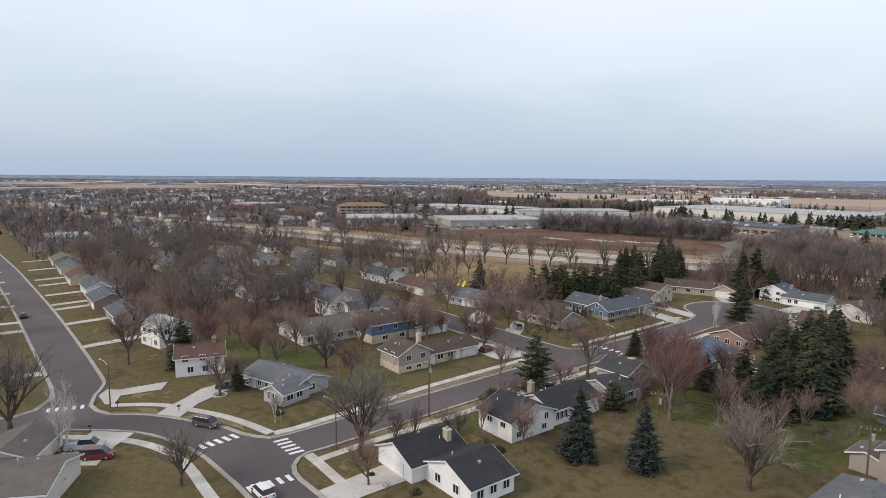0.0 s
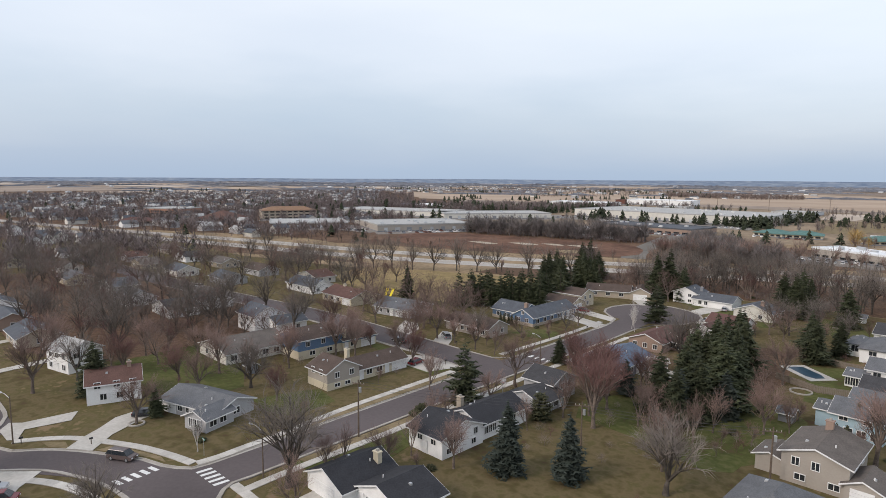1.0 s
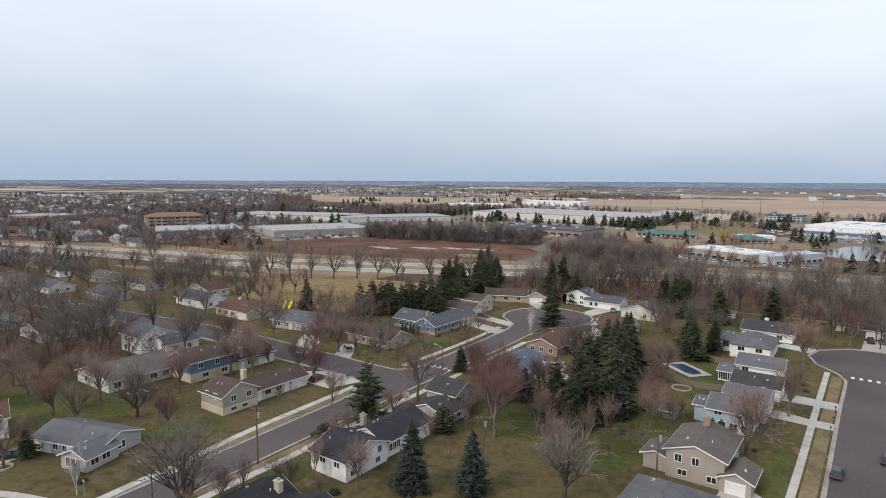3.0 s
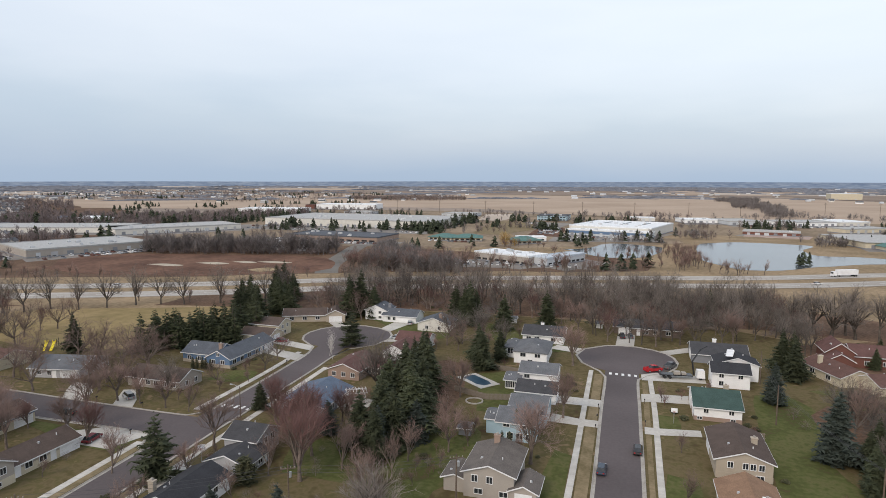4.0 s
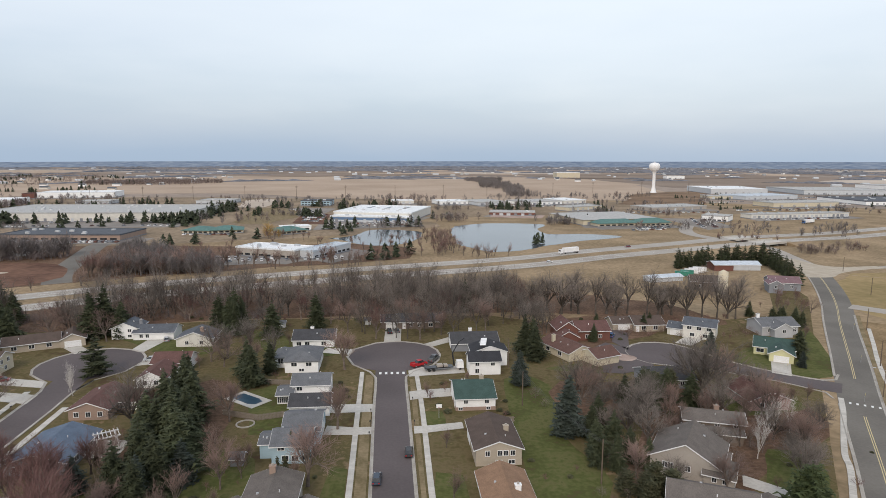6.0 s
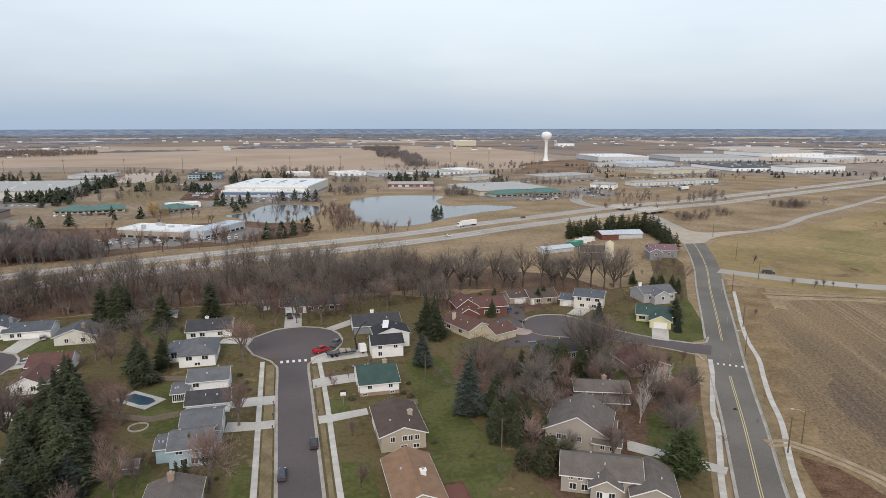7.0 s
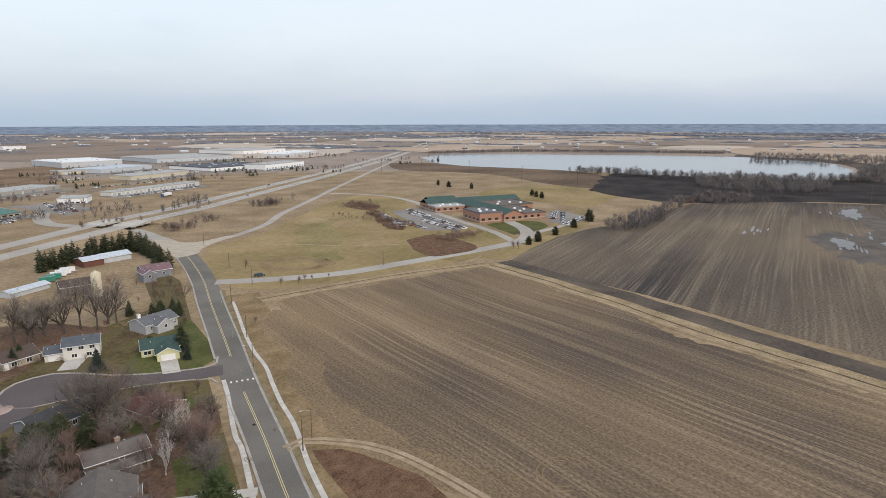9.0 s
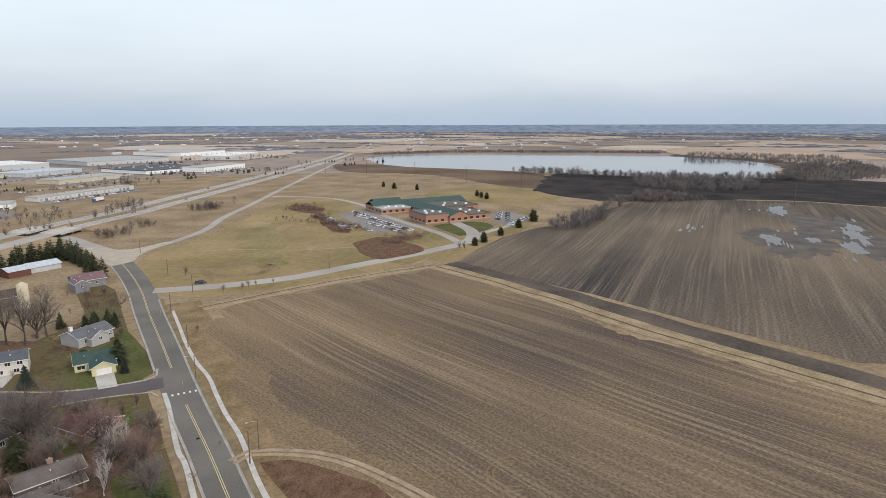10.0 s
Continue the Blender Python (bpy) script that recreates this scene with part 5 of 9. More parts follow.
house("white bungalow with a black shingle roof", [(-74.5, -65.8, 46, 56, 2.6, 1.9, "y"), (-65.8, -55.9, 48.4, 56.2, 2.7, 1.9, "y")], "white", "black", win_row(1, "E", (0.2, 0.5, 0.8), 1.6) + win_row(1, "S", (0.3, 0.7), 1.5), "0 S 0.5 4.8", "1 S 0.12", (-68, 54, 5.2, "cream"))
house("tan two-storey house with a grey-brown roof", [(-26.5, -17.5, 100, 112, 4.7, 1.5, "y"), (-30.5, -26.5, 101, 107, 2.6, 0.7, "y"), (-18, -13.5, 99.5, 106, 2.6, 1.0, "y")], "greytan", "tan", win_row(0, "S", (0.22, 0.52), 3.6, 1.0, 1.2) + win_row(0, "S", (0.3, 0.8), 1.3, 1.4, 0.9) + win_row(0, "E", (0.3, 0.7), 3.6), "2 S 0.5 3.0", "", (-22.5, 110, 7.6, "brick"))
house("bungalow with a weathered blue-green hipped roof", [(-28, -17, 78, 92, 2.8, 2.5, "y")], "offwhite", "grey", win_row(0, "E", (0.3, 0.7), 1.5) + win_row(0, "N", (0.3, 0.7), 1.5), "", "", None, None, True)
house("light blue two-storey house with grey roofs", [(-25.8, -17.6, 125.2, 134, 4.2, 1.7, "x"), (-25, -16.6, 134, 145.5, 3.4, 1.9, "x"), (-28.8, -25.8, 128, 134, 3.4, 0.8, "x")], "ltblue", "grey", win_row(0, "S", (0.25, 0.7), 3.7, 1.3, 1.1) + win_row(0, "S", (0.35, 0.6, 0.85), 1.3, 1.3, 1.2) + win_row(0, "E", (0.5,), 3.6), "1 E 0.6 4.6", "0 E 0.2")
house("white house with a charcoal-grey gabled roof", [(-26, -16, 149.5, 157.5, 2.8, 1.7, "x")], "white", "dark", win_row(0, "W", (0.5,), 1.5) + win_row(0, "E", (0.4,), 1.5), "0 E 0.5 3.0", "")
house("white two-level house with grey roof and screened porch", [(-27, -17, 160.5, 169, 4.2, 1.7, "x"), (-30.5, -26.5, 158, 165, 2.5, 0.9, "x")], "white", "grey", win_row(0, "S", (0.2,), 3.2, 1.4, 1.0) + win_row(0, "E", (0.3, 0.7), 3.1) + win_row(1, "S", (0.15, 0.4, 0.65, 0.88), 1.3, 0.9, 1.7) + win_row(1, "W", (0.3, 0.7), 1.3, 1.6, 1.6), "", "0 E 0.5")
house("white two-storey house with a grey hipped roof", [(-32.5, -22.5, 182, 196, 3.7, 1.9, "y"), (-36.5, -32.5, 187, 196, 3.4, 0.9, "y")], "white", "grey", win_row(0, "S", (0.28, 0.72), 2.7, 1.6, 1.1) + win_row(0, "S", (0.5,), 0.9, 1.4, 0.8) + win_row(0, "E", (0.2, 0.5, 0.8), 2.6) + win_row(1, "S", (0.5,), 2.2, 1.6, 1.6), "", "0 E 0.4", None, None, True)
house("white bungalow with a dark grey roof", [(-34, -20, 207, 218, 2.8, 2.1, "x")], "white", "dark", win_row(0, "S", (0.15, 0.35, 0.75), 1.5, 1.5), "", "0 S 0.55", (-28, 213, 5.6, "white"))
house("grey-brown ranch house with charcoal roof at the head of the street", [(2, 19, 228, 238, 2.8, 2.0, "x"), (-4, 4, 229, 238, 2.7, 1.6, "x")], "brown", "dark", win_row(0, "S", (0.3, 0.5, 0.75), 1.5, 1.5), "1 S 0.5 4.8", "0 S 0.15")
# east side of the cul-de-sac
house("white two-storey house being re-roofed under white sheets", [(23, 32.5, 176, 183, 4.3, 1.8, "x"), (25, 36, 184, 192, 4.5, 1.9, "y")], "white", "black", win_row(0, "S", (0.25, 0.75), 3.5) + win_row(0, "S", (0.25,), 1.3) + win_row(1, "E", (0.3, 0.7), 3.5) + win_row(1, "E", (0.3, 0.7), 1.3, 1.8, 1.6), "", "0 W 0.5")
house("dark low house with a charcoal roof among trees", [(20, 36, 199, 211, 2.8, 2.2, "x")], "slate", "dark", win_row(0, "W", (0.3, 0.7), 1.5), "0 W 0.5 4.6", "", (27, 206, 6, "white"))
house("white house with a green roof over a brick base", [(16.2, 26.5, 150, 163.5, 3.3, 2.3, "x")], "white", "green", win_row(0, "S", (0.25, 0.78), 2.4, 1.0, 0.9) + win_row(0, "S", (0.12, 0.82), 0.6, 1.0, 0.6) + win_row(0, "W", (0.3, 0.7), 1.9), "0 W 0.7 4.6", "0 W 0.2", (24, 158.5, 6.2, "tan"), ("brick", 1.0))
house("pinkish-tan house with a brown gabled roof", [(17.4, 27.2, 121, 136, 3.7, 1.7, "y")], "tan", "brown", win_row(0, "S", (0.25, 0.52, 0.65, 0.8), 2.8, 0.9, 1.1) + win_row(0, "S", (0.5, 0.78), 0.8, 1.3, 0.8), "0 W 0.8 4.6", "", (25, 128, 5.7, "tan"), ("tan", 1.2))
house("bungalow with an orange-brown shingle roof and red deck", [(16.6, 25.6, 97, 113.5, 2.9, 1.9, "y")], "tan", "orange", win_row(0, "W", (0.3, 0.7), 1.5), "", "", (22.8, 104, 5.2, "white"))
house("maroon barn-like house with two gables", [(58.5, 66, 207, 217, 4.6, 2.6, "y"), (66, 78, 208, 219, 3.6, 2.2, "x"), (57.5, 64.5, 202, 208, 3.2, 2.0, "y")], "maroon", "maroon", win_row(1, "S", (0.3, 0.7), 1.6), "", "2 S 0.5")
house("white L-shaped ranch house with a red-brown roof", [(55, 65, 188, 204, 2.8, 1.9, "y"), (60, 69, 180.5, 189, 2.8, 1.8, "x")], "cream", "red", win_row(1, "E", (0.6,), 1.5, 1.3, 0.8) + win_row(0, "W", (0.3, 0.7), 1.5, 1.8), "0 E 0.6 4.6", "", (57, 199, 5.8, "cream"), None, False, 22)
house("tan bungalow with a brown roof and garage", [(91, 102.5, 217.5, 227, 2.8, 2.2, "x"), (83.5, 92, 220, 228, 2.7, 1.7, "x")], "tan", "brown", win_row(0, "S", (0.3, 0.7), 1.5, 1.6, 1.4), "1 S 0.5 4.6", "0 S 0.1")
house("pale grey two-storey house with dark slate roof", [(106, 117, 210, 219.5, 4.8, 1.8, "x"), (100.5, 106, 211, 219.5, 2.7, 1.4, "x")], "offwhite", "slate", win_row(0, "S", (0.2, 0.5, 0.8), 3.9, 1.5) + win_row(0, "S", (0.3, 0.7), 1.4, 1.5), "1 S 0.5 3.4", "", rot=-34, pivot=(106, 210))
house("low house with a dark slate roof behind bare trees", [(72, 86, 160.5, 171, 2.8, 2.0, "x")], "slate", "dark", win_row(0, "S", (0.3, 0.7), 1.5), "", "")
house("dark brown two-storey house with skylights in a brown roof", [(69, 82.5, 130, 137, 3.9, 1.3, "x"), (69, 81.5, 126.6, 130.6, 2.5, 0.5, "x")], "brown", "tan", win_row(0, "S", (0.55, 0.85), 3.2, 1.0, 0.6), "", "", (77, 135.6, 5.6, "brick"), rot=-19, pivot=(76, 133))
house("large tan house with steep grey-brown gables", [(55.6, 69, 111, 124, 4.0, 3.6, "y"), (66, 71.6, 110.4, 117, 2.9, 1.9, "x"), (66, 70, 117, 122.5, 2.6, 1.2, "x")], "greytan", "tan", win_row(0, "S", (0.22, 0.3, 0.55), 2.6, 0.9, 1.1) + win_row(0, "S", (0.35,), 1.0, 1.2, 0.8) + win_row(1, "S", (0.35, 0.7), 1.9, 0.8, 0.9) + win_row(1, "E", (0.5,), 1.6), "1 E 0.6 4.4", "", None, None, False, -34, pivot=(62.3, 117.5))
house("tan one-and-a-half-storey house with a grey-brown roof and porch", [(50, 65, 95, 104, 3.8, 2.0, "x"), (63, 71, 92, 103, 2.7, 1.8, "y"), (55.5, 61, 92.5, 98, 3.2, 1.5, "y")], "greytan", "tan", win_row(0, "S", (0.12, 0.24), 3.2, 0.8, 0.7) + win_row(0, "S", (0.15, 0.3), 1.4, 1.2, 1.2) + win_row(2, "S", (0.3, 0.7), 1.7), "", "2 S 0.5", None, None, False, -26, pivot=(57.3, 99.3))
house("pink-brown bungalow with a dark red roof", [(92, 103, 144, 156, 2.8, 2.2, "y")], "pink", "maroon", win_row(0, "S", (0.3, 0.7), 1.5) + win_row(0, "E", (0.3, 0.7), 1.5), "", "", None, ("pink", 0.8))
house("yellow cottage with a green roof and white garage", [(121.5, 133.5, 186, 196, 2.8, 2.1, "x"), (126, 133, 179.5, 188, 2.7, 1.8, "y")], "yellow", "green", win_row(0, "S", (0.16,), 1.5, 2.2), "1 S 0.5 4.4", "", rot=-32, pivot=(127, 189))
house("pale blue-grey cottage with a slate gabled roof", [(136, 150, 209, 219, 3.6, 2.0, "x"), (139, 146, 206, 212, 3.4, 1.9, "y")], "grey", "grey", win_row(0, "S", (0.2, 0.9), 2.0) + win_row(1, "S", (0.5,), 2.4, 1.2), "", "", (137, 214, 7, "white"))
# old farm by the junction
house("brown farmhouse behind a tan silo", [(150, 165, 286, 297, 4.4, 2.2, "x")], "brown", "brown", win_row(0, "S", (0.3, 0.7), 2.2), "", "", rot=-20, name="farmhouse")
house("grey farmhouse with a purple-brown roof", [(188, 202, 284, 296, 4.0, 2.2, "x"), (186, 192, 276, 285, 4.6, 1.6, "y")], "slate", "purple", win_row(0, "S", (0.3, 0.7), 2.2) + win_row(1, "S", (0.5,), 3.2), "", "", rot=-20, name="farmhouse")
house("red barn shed with a pale metal roof", [(188, 199, 337, 348, 3.6, 1.4, "x")], "maroon", "metal", "", "", "", rot=-6, name="barn", vents=0)
house("open shed with a pale blue metal roof", [(200, 216, 338, 348, 3.2, 1.6, "x")], "steel", "metal", "", "", "", rot=-6, name="barn", vents=0)
house("long low shed with a blue-white metal roof", [(135, 155, 309, 316, 2.4, 1.0, "x")], "steel", "metal", "", "", "", rot=12, name="shed", vents=0)
# southern corner and the long street to the west
house("grey-roofed tan bungalow near the junction", [(-101.6, -90.8, -8, 11, 2.7, 1.5, "y"), (-112, -101.6, -3, 4.5, 2.7, 1.3, "x")], "offwhite", "tan", win_row(0, "E", (0.62, 0.72, 0.82, 0.92), 1.4, 1.3, 1.5) + win_row(0, "N", (0.5,), 1.9, 0.5, 0.5), "0 W 0.8 4.6", "", (-99, 1, 5.0, "offwhite"), None, False, -28)
WALLK, ROOFK = ["white", "tan", "grey", "cream", "offwhite", "ltblue", "brick"], ["slate", "grey", "brown", "red", "dark", "tan"]
rng = random.Random(7)
for i, x in enumerate((-196, -222, -248, -275, -305, -335)):
    for s, y in ((1, 36 + rng.uniform(-2, 3)), (-1, -11)):
        w, k = rng.choice(WALLK), ("slate" if s > 0 and i in (0, 1, 2) else rng.choice(ROOFK))
        if s > 0 and x > -170:
            continue
        house(f"{ {'tan': 'tan', 'offwhite': 'off-white', 'ltblue': 'light blue'}.get(w, w)} bungalow on the long western street", [(x - 8, x + 7, y - 5, y + 5, 2.8, 2.1, "x")], w, k, win_row(0, "S" if s > 0 else "N", (0.2, 0.5), 1.5, 1.5) + win_row(0, "E", (0.5,), 1.5), ("0 S 0.8 4.6" if s > 0 else "0 N 0.8 4.6"), "")
for x, y in ((-205, 78), (-232, 74), (-262, 78), (-292, 70), (-330, 76), (-210, 122 - 30), (-250, 118), (-285, 112), (-318, 108), (-350, 112), (-262, 140), (-296, 138), (-330, 134), (-228, 112 + 36), (-365, 60), (-390, 90), (-370, 140), (-400, 30)):
    if any(a < x < b and c < y < d for a, b, c, d in HOUSES):
        continue
    w, k = rng.choice(WALLK[:5]), rng.choice(ROOFK)
    house(f"{ {'offwhite': 'off-white'}.get(w, w)} bungalow among bare trees", [(x - 8, x + 7, y - 5, y + 5, 2.8, 2.1, rng.choice("xy"))], w, k, win_row(0, "E", (0.3, 0.7), 1.5) + win_row(0, "S", (0.3, 0.7), 1.5), "", "")

# ---- trees ----


def turn_from(d, spread, rnd):
    """A direction bent away from d by about spread degrees."""
    d = Vector(d).normalized()
    a = Vector((rnd.gauss(0, 1), rnd.gauss(0, 1), rnd.gauss(0, 1)))
    s = (a - d * a.dot(d)).normalized()
    k = radians(spread * rnd.uniform(0.7, 1.25))
    return (d * math.cos(k) + s * math.sin(k)).normalized()


def bare_tree(seed, height, counts, lens, spreads, wide=1.0, lift=0.25, r0=0.3, tip=0.009, slim=True):
    """Trunk and limbs in one builder, twigs in another."""
    rnd = random.Random(seed)
    wood, twigs = Build(), Build()

    def grow(p, d, level, r, lead=False):
        n = lens[level] * height * rnd.uniform(0.75, 1.2) * (1.15 if lead else (0.78 if level == 1 else 1))
        q = p + d * n * 0.55
        d2 = (turn_from(d, 12, rnd) + Vector((0, 0, lift * 0.4))).normalized()
        e = q + d2 * n * 0.45
        last = level == len(lens) - 1
        b = twigs if level >= min(3, len(lens) - 1) else wood
        if last:
            o = len(b.v)
            if slim:
                u = d.cross(Vector((rnd.gauss(0, 1), rnd.gauss(0, 1), rnd.gauss(0, 1)))).normalized() * r * 1.5
                b.add([p + u, p - u, e], [(0, 1, 2)])
                return
            b.tube(p, e, r, r, 3)
            b.v[o + 3:] = [tuple(e)]
            b.f[-3:] = [(o, o + 1, o + 3), (o + 1, o + 2, o + 3), (o + 2, o, o + 3)]
            return
        sides = 6 if level == 0 else (4 if level == 1 else 3)
        if level >= 2:
            q = p + (e - p) * 0.55
            b.tube(p, e, r, max(tip * 0.8, r * 0.5), 3)
        else:
            b.tube(p, q, r, r * 0.8, sides)
            b.tube(q, e, r * 0.8, max(tip * 0.8, r * 0.5), sides)
        for k in range(counts[level] + (3 if lead and level == 1 else 0)):
            at = rnd.uniform(0.2 if lead else 0.35, 1.0) if level else rnd.uniform(0.6, 1.0)
            s = p + (q - p) * min(1, at / 0.55) if at < 0.55 else q + (e - q) * ((at - 0.55) / 0.45)
            nd = (turn_from(d2, spreads[level] * (0.25 if k == 0 and level < 2 else 1), rnd) + Vector((0, 0, lift))).normalized()
            if k == 0 and level < 2:
                s = e
            grow(s, nd, level + 1, max(tip, r * (rnd.uniform(0.34, 0.47) if level else rnd.uniform(0.5, 0.68))), k == 0 and level < 1)

    wood.tube((0, 0, -0.3), (0, 0, 0.5), r0 * 1.35, r0, 6)
    grow(Vector((0, 0, 0.4)), Vector((rnd.uniform(-0.06, 0.06), rnd.uniform(-0.06, 0.06), 1)).normalized(), 0, r0)
    k = height / max(q[2] for q in twigs.v)
    for b in (wood, twigs):
        b.v = [(x * k * wide, y * k * wide, z * k) for x, y, z in b.v]
    return wood, twigs


def tree_proto(label, builders, wood_mat, twig_mat, kind_name="tree", group="bare trees"):
    w, t = builders
    root = thing(kind_name, pose(0, 0, -200), label, "tree", group)
    part("trunk", w.done("trunk", M[wood_mat], True), root)
    part("crown", t.done("crown", M[twig_mat]), root)
    return root


L5 = (0.17, 0.42, 0.27, 0.19, 0.13)
PROTO = {
    "round": tree_proto("bare spreading deciduous tree with grey-brown twigs", bare_tree(1, 13, (6, 6, 6, 5), (0.24, 0.36, 0.26, 0.18, 0.12), (40, 37, 40, 44), 1.02, lift=0.18), "bark", "twig"),
    "round2": tree_proto("bare broad-crowned deciduous tree with grey twigs", bare_tree(2, 14, (6, 6, 6, 5), (0.2, 0.4, 0.28, 0.2, 0.13), (42, 37, 40, 44), 1.05, lift=0.17, r0=0.44), "bark_dark", "twig_grey"),
    "vase": tree_proto("bare upright vase-shaped tree with fine twigs", bare_tree(3, 15, (6, 6, 5, 5), (0.16, 0.5, 0.26, 0.16, 0.11), (30, 32, 36, 42), 0.92, lift=0.26), "bark", "twig"),
    "tall": tree_proto("tall bare tree with a narrow crown", bare_tree(4, 17, (6, 6, 5, 5), (0.34, 0.3, 0.22, 0.15, 0.1), (36, 36, 40, 42), 0.95, lift=0.2), "bark_dark", "twig_grey"),
    "red": tree_proto("bare maple with reddish budding twigs", bare_tree(5, 12, (7, 6, 6, 5), (0.14, 0.42, 0.27, 0.18, 0.12), (36, 34, 38, 42), 1.0, lift=0.24), "bark", "twig_red"),
    "birch": tree_proto("bare birch with pale trunks and fine twigs", bare_tree(6, 12, (5, 5, 5, 4), (0.1, 0.6, 0.22, 0.15, 0.1), (16, 28, 34, 40), 0.9, lift=0.3, r0=0.15), "birch", "birch"),
    "small": tree_proto("small bare ornamental tree with fine twigs", bare_tree(8, 7, (5, 6, 5, 4), L5, (36, 36, 38, 42), 1.1, r0=0.14), "bark", "twig"),
    "mid": tree_proto("bare tree of a wood", bare_tree(31, 13, (6, 5, 4, 4), (0.22, 0.38, 0.26, 0.18, 0.12), (46, 42, 44, 48), 1.08, lift=0.12, tip=0.018, slim=True), "bark", "twig"),
    "mid2": tree_proto("bare tree of a wood", bare_tree(32, 15, (6, 5, 5, 3), (0.22, 0.4, 0.25, 0.17, 0.12), (42, 40, 42, 48), 1.0, lift=0.15, tip=0.018, slim=True), "bark_dark", "twig_grey"),
    "mid_red": tree_proto("bare reddish tree of a wood", bare_tree(33, 13, (5, 5, 4, 4), L5, (36, 36, 40, 46), 0.95, lift=0.24, tip=0.018, slim=True), "bark", "twig_red"),
    "belt": tree_proto("bare grey tree of the belt", bare_tree(36, 16, (6, 5, 5, 3), (0.2, 0.42, 0.26, 0.17, 0.11), (40, 38, 42, 46), 0.98, lift=0.16, tip=0.017, slim=True), "bark_dark", "twig_grey"),
    "belt2": tree_proto("tall bare grey tree of the belt", bare_tree(37, 17, (5, 6, 5, 3), (0.26, 0.4, 0.25, 0.16, 0.1), (34, 40, 42, 46), 0.9, lift=0.18, tip=0.017, slim=True), "bark_dark", "twig_grey"),
    "low": tree_proto("bare tree far off", bare_tree(34, 10, (5, 5, 4), (0.28, 0.38, 0.3, 0.22), (38, 40, 46), 0.95, lift=0.2, tip=0.04, slim=True), "bark", "twig"),
    "low2": tree_proto("bare tree far off", bare_tree(35, 10, (6, 5, 3), (0.14, 0.45, 0.3, 0.24), (38, 40, 46), 1.0, lift=0.2, tip=0.04, slim=True), "bark", "twig_red"),
}


def conifer(seed, height, width, levels, per, droop=0.25, ragged=0.32, start=0.06, taper=0.72, sprays=4):
    """A tapered trunk and boughs of many narrow needle sprays, uneven in reach."""
    rnd = random.Random(seed)
    trunk, crown = Build(), Build()
    trunk.tube((0, 0, -0.2), (0, 0, height * 0.97), 0.02 * height, 0.02, 6)
    lob = [(rnd.uniform(0, 6.28), rnd.uniform(0.6, 1.9)) for _ in range(3)]
    up = Vector((0, 0, 1))
    for i in range(levels):
        f = i / (levels - 1)
        z = height * (start + (0.975 - start) * f ** 0.92)
        rad = width * ((1 - f) ** taper) * (0.95 if i > 1 else 0.8) + 0.1
        n = max(4, int(per * (0.4 + 0.6 * (1 - f))))
        a0 = rnd.uniform(0, 6.28)
        for k in range(n):
            a = a0 + 6.283 * k / n + rnd.uniform(-0.3, 0.3)
            swell = sum(math.sin((j + 1) * a + w0 + s0 * f * 7) for j, (w0, s0) in enumerate(lob)) / 1.7
            r = rad * rnd.uniform(1 - ragged, 1 + ragged * 0.5) * (1 + ragged * 0.5 * swell)
            d, s = Vector((math.cos(a), math.sin(a), 0)), Vector((-math.sin(a), math.cos(a), 0))
            zb = z + rnd.uniform(-0.8, 0.7) * min(1, height / 12)
            drop = r * droop * rnd.uniform(-0.2, 1.5)
            lift = r * 0.12 * rnd.uniform(0, 1)
            root, bend = up * zb, d * r * 0.55 + up * (zb - drop * 0.35)
            tip = d * r + up * (zb - drop + lift)
            w = r * 0.1 + 0.1
            crown.add([root, bend + s * w, bend - s * w, tip, bend - up * (0.16 + w * 0.9)], [(0, 1, 2), (1, 3, 2), (0, 4, 1), (0, 2, 4), (4, 3, 1), (4, 2, 3)])
            for q in range(sprays):
                at = (q + rnd.uniform(0.3, 1.0)) / sprays
                c = root.lerp(bend, min(1, at * 1.7)) if at < 0.59 else bend.lerp(tip, (at - 0.59) / 0.41)
                reach = (0.16 + 0.34 * r * (1 - 0.55 * at)) * rnd.uniform(0.75, 1.25)
                for side in (-1, 1):
                    e = c + s * side * reach + d * reach * rnd.uniform(0.3, 0.9) - up * reach * rnd.uniform(-0.05, 0.55)
                    t = d * (0.12 + 0.22 * reach)
                    crown.add([c - t, c + t - up * 0.05, e], [(0, 1, 2)])
    return trunk, crown


PROTO["spruce"] = tree_proto("dense dark green spruce tree", conifer(11, 14, 4.5, 30, 17, 0.3, 0.4), "bark", "needle", group="evergreens")
PROTO["spruce2"] = tree_proto("tall ragged green spruce", conifer(12, 17, 4.5, 32, 16, 0.4, 0.45), "bark", "needle", group="evergreens")
PROTO["spruce_wood"] = tree_proto("dark spruce of a dense row", conifer(17, 14, 4.6, 19, 12, 0.3, 0.45, sprays=2), "bark", "needle", group="evergreens")
PROTO["blue"] = tree_proto("blue-grey spruce with full skirts", conifer(13, 11, 3.7, 27, 18, 0.2, 0.3, 0.02), "bark", "needle_blue", group="evergreens")
PROTO["fir"] = tree_proto("open-layered conifer with drooping boughs", conifer(14, 13, 5.0, 15, 12, 0.12, 0.4, 0.1, 0.6, 5), "bark", "needle", group="evergreens")
PROTO["pine"] = tree_proto("bright green broad pine by the driveway", conifer(18, 11, 4.6, 18, 15, -0.1, 0.3, 0.12, 0.42, 5), "bark", "needle_pine", group="evergreens")
PROTO["arb"] = tree_proto("slim clipped arborvitae beside a house", conifer(15, 5, 0.9, 18, 9, -0.5, 0.15, 0.0, 0.45, 2), "bark", "shrub", group="evergreens")
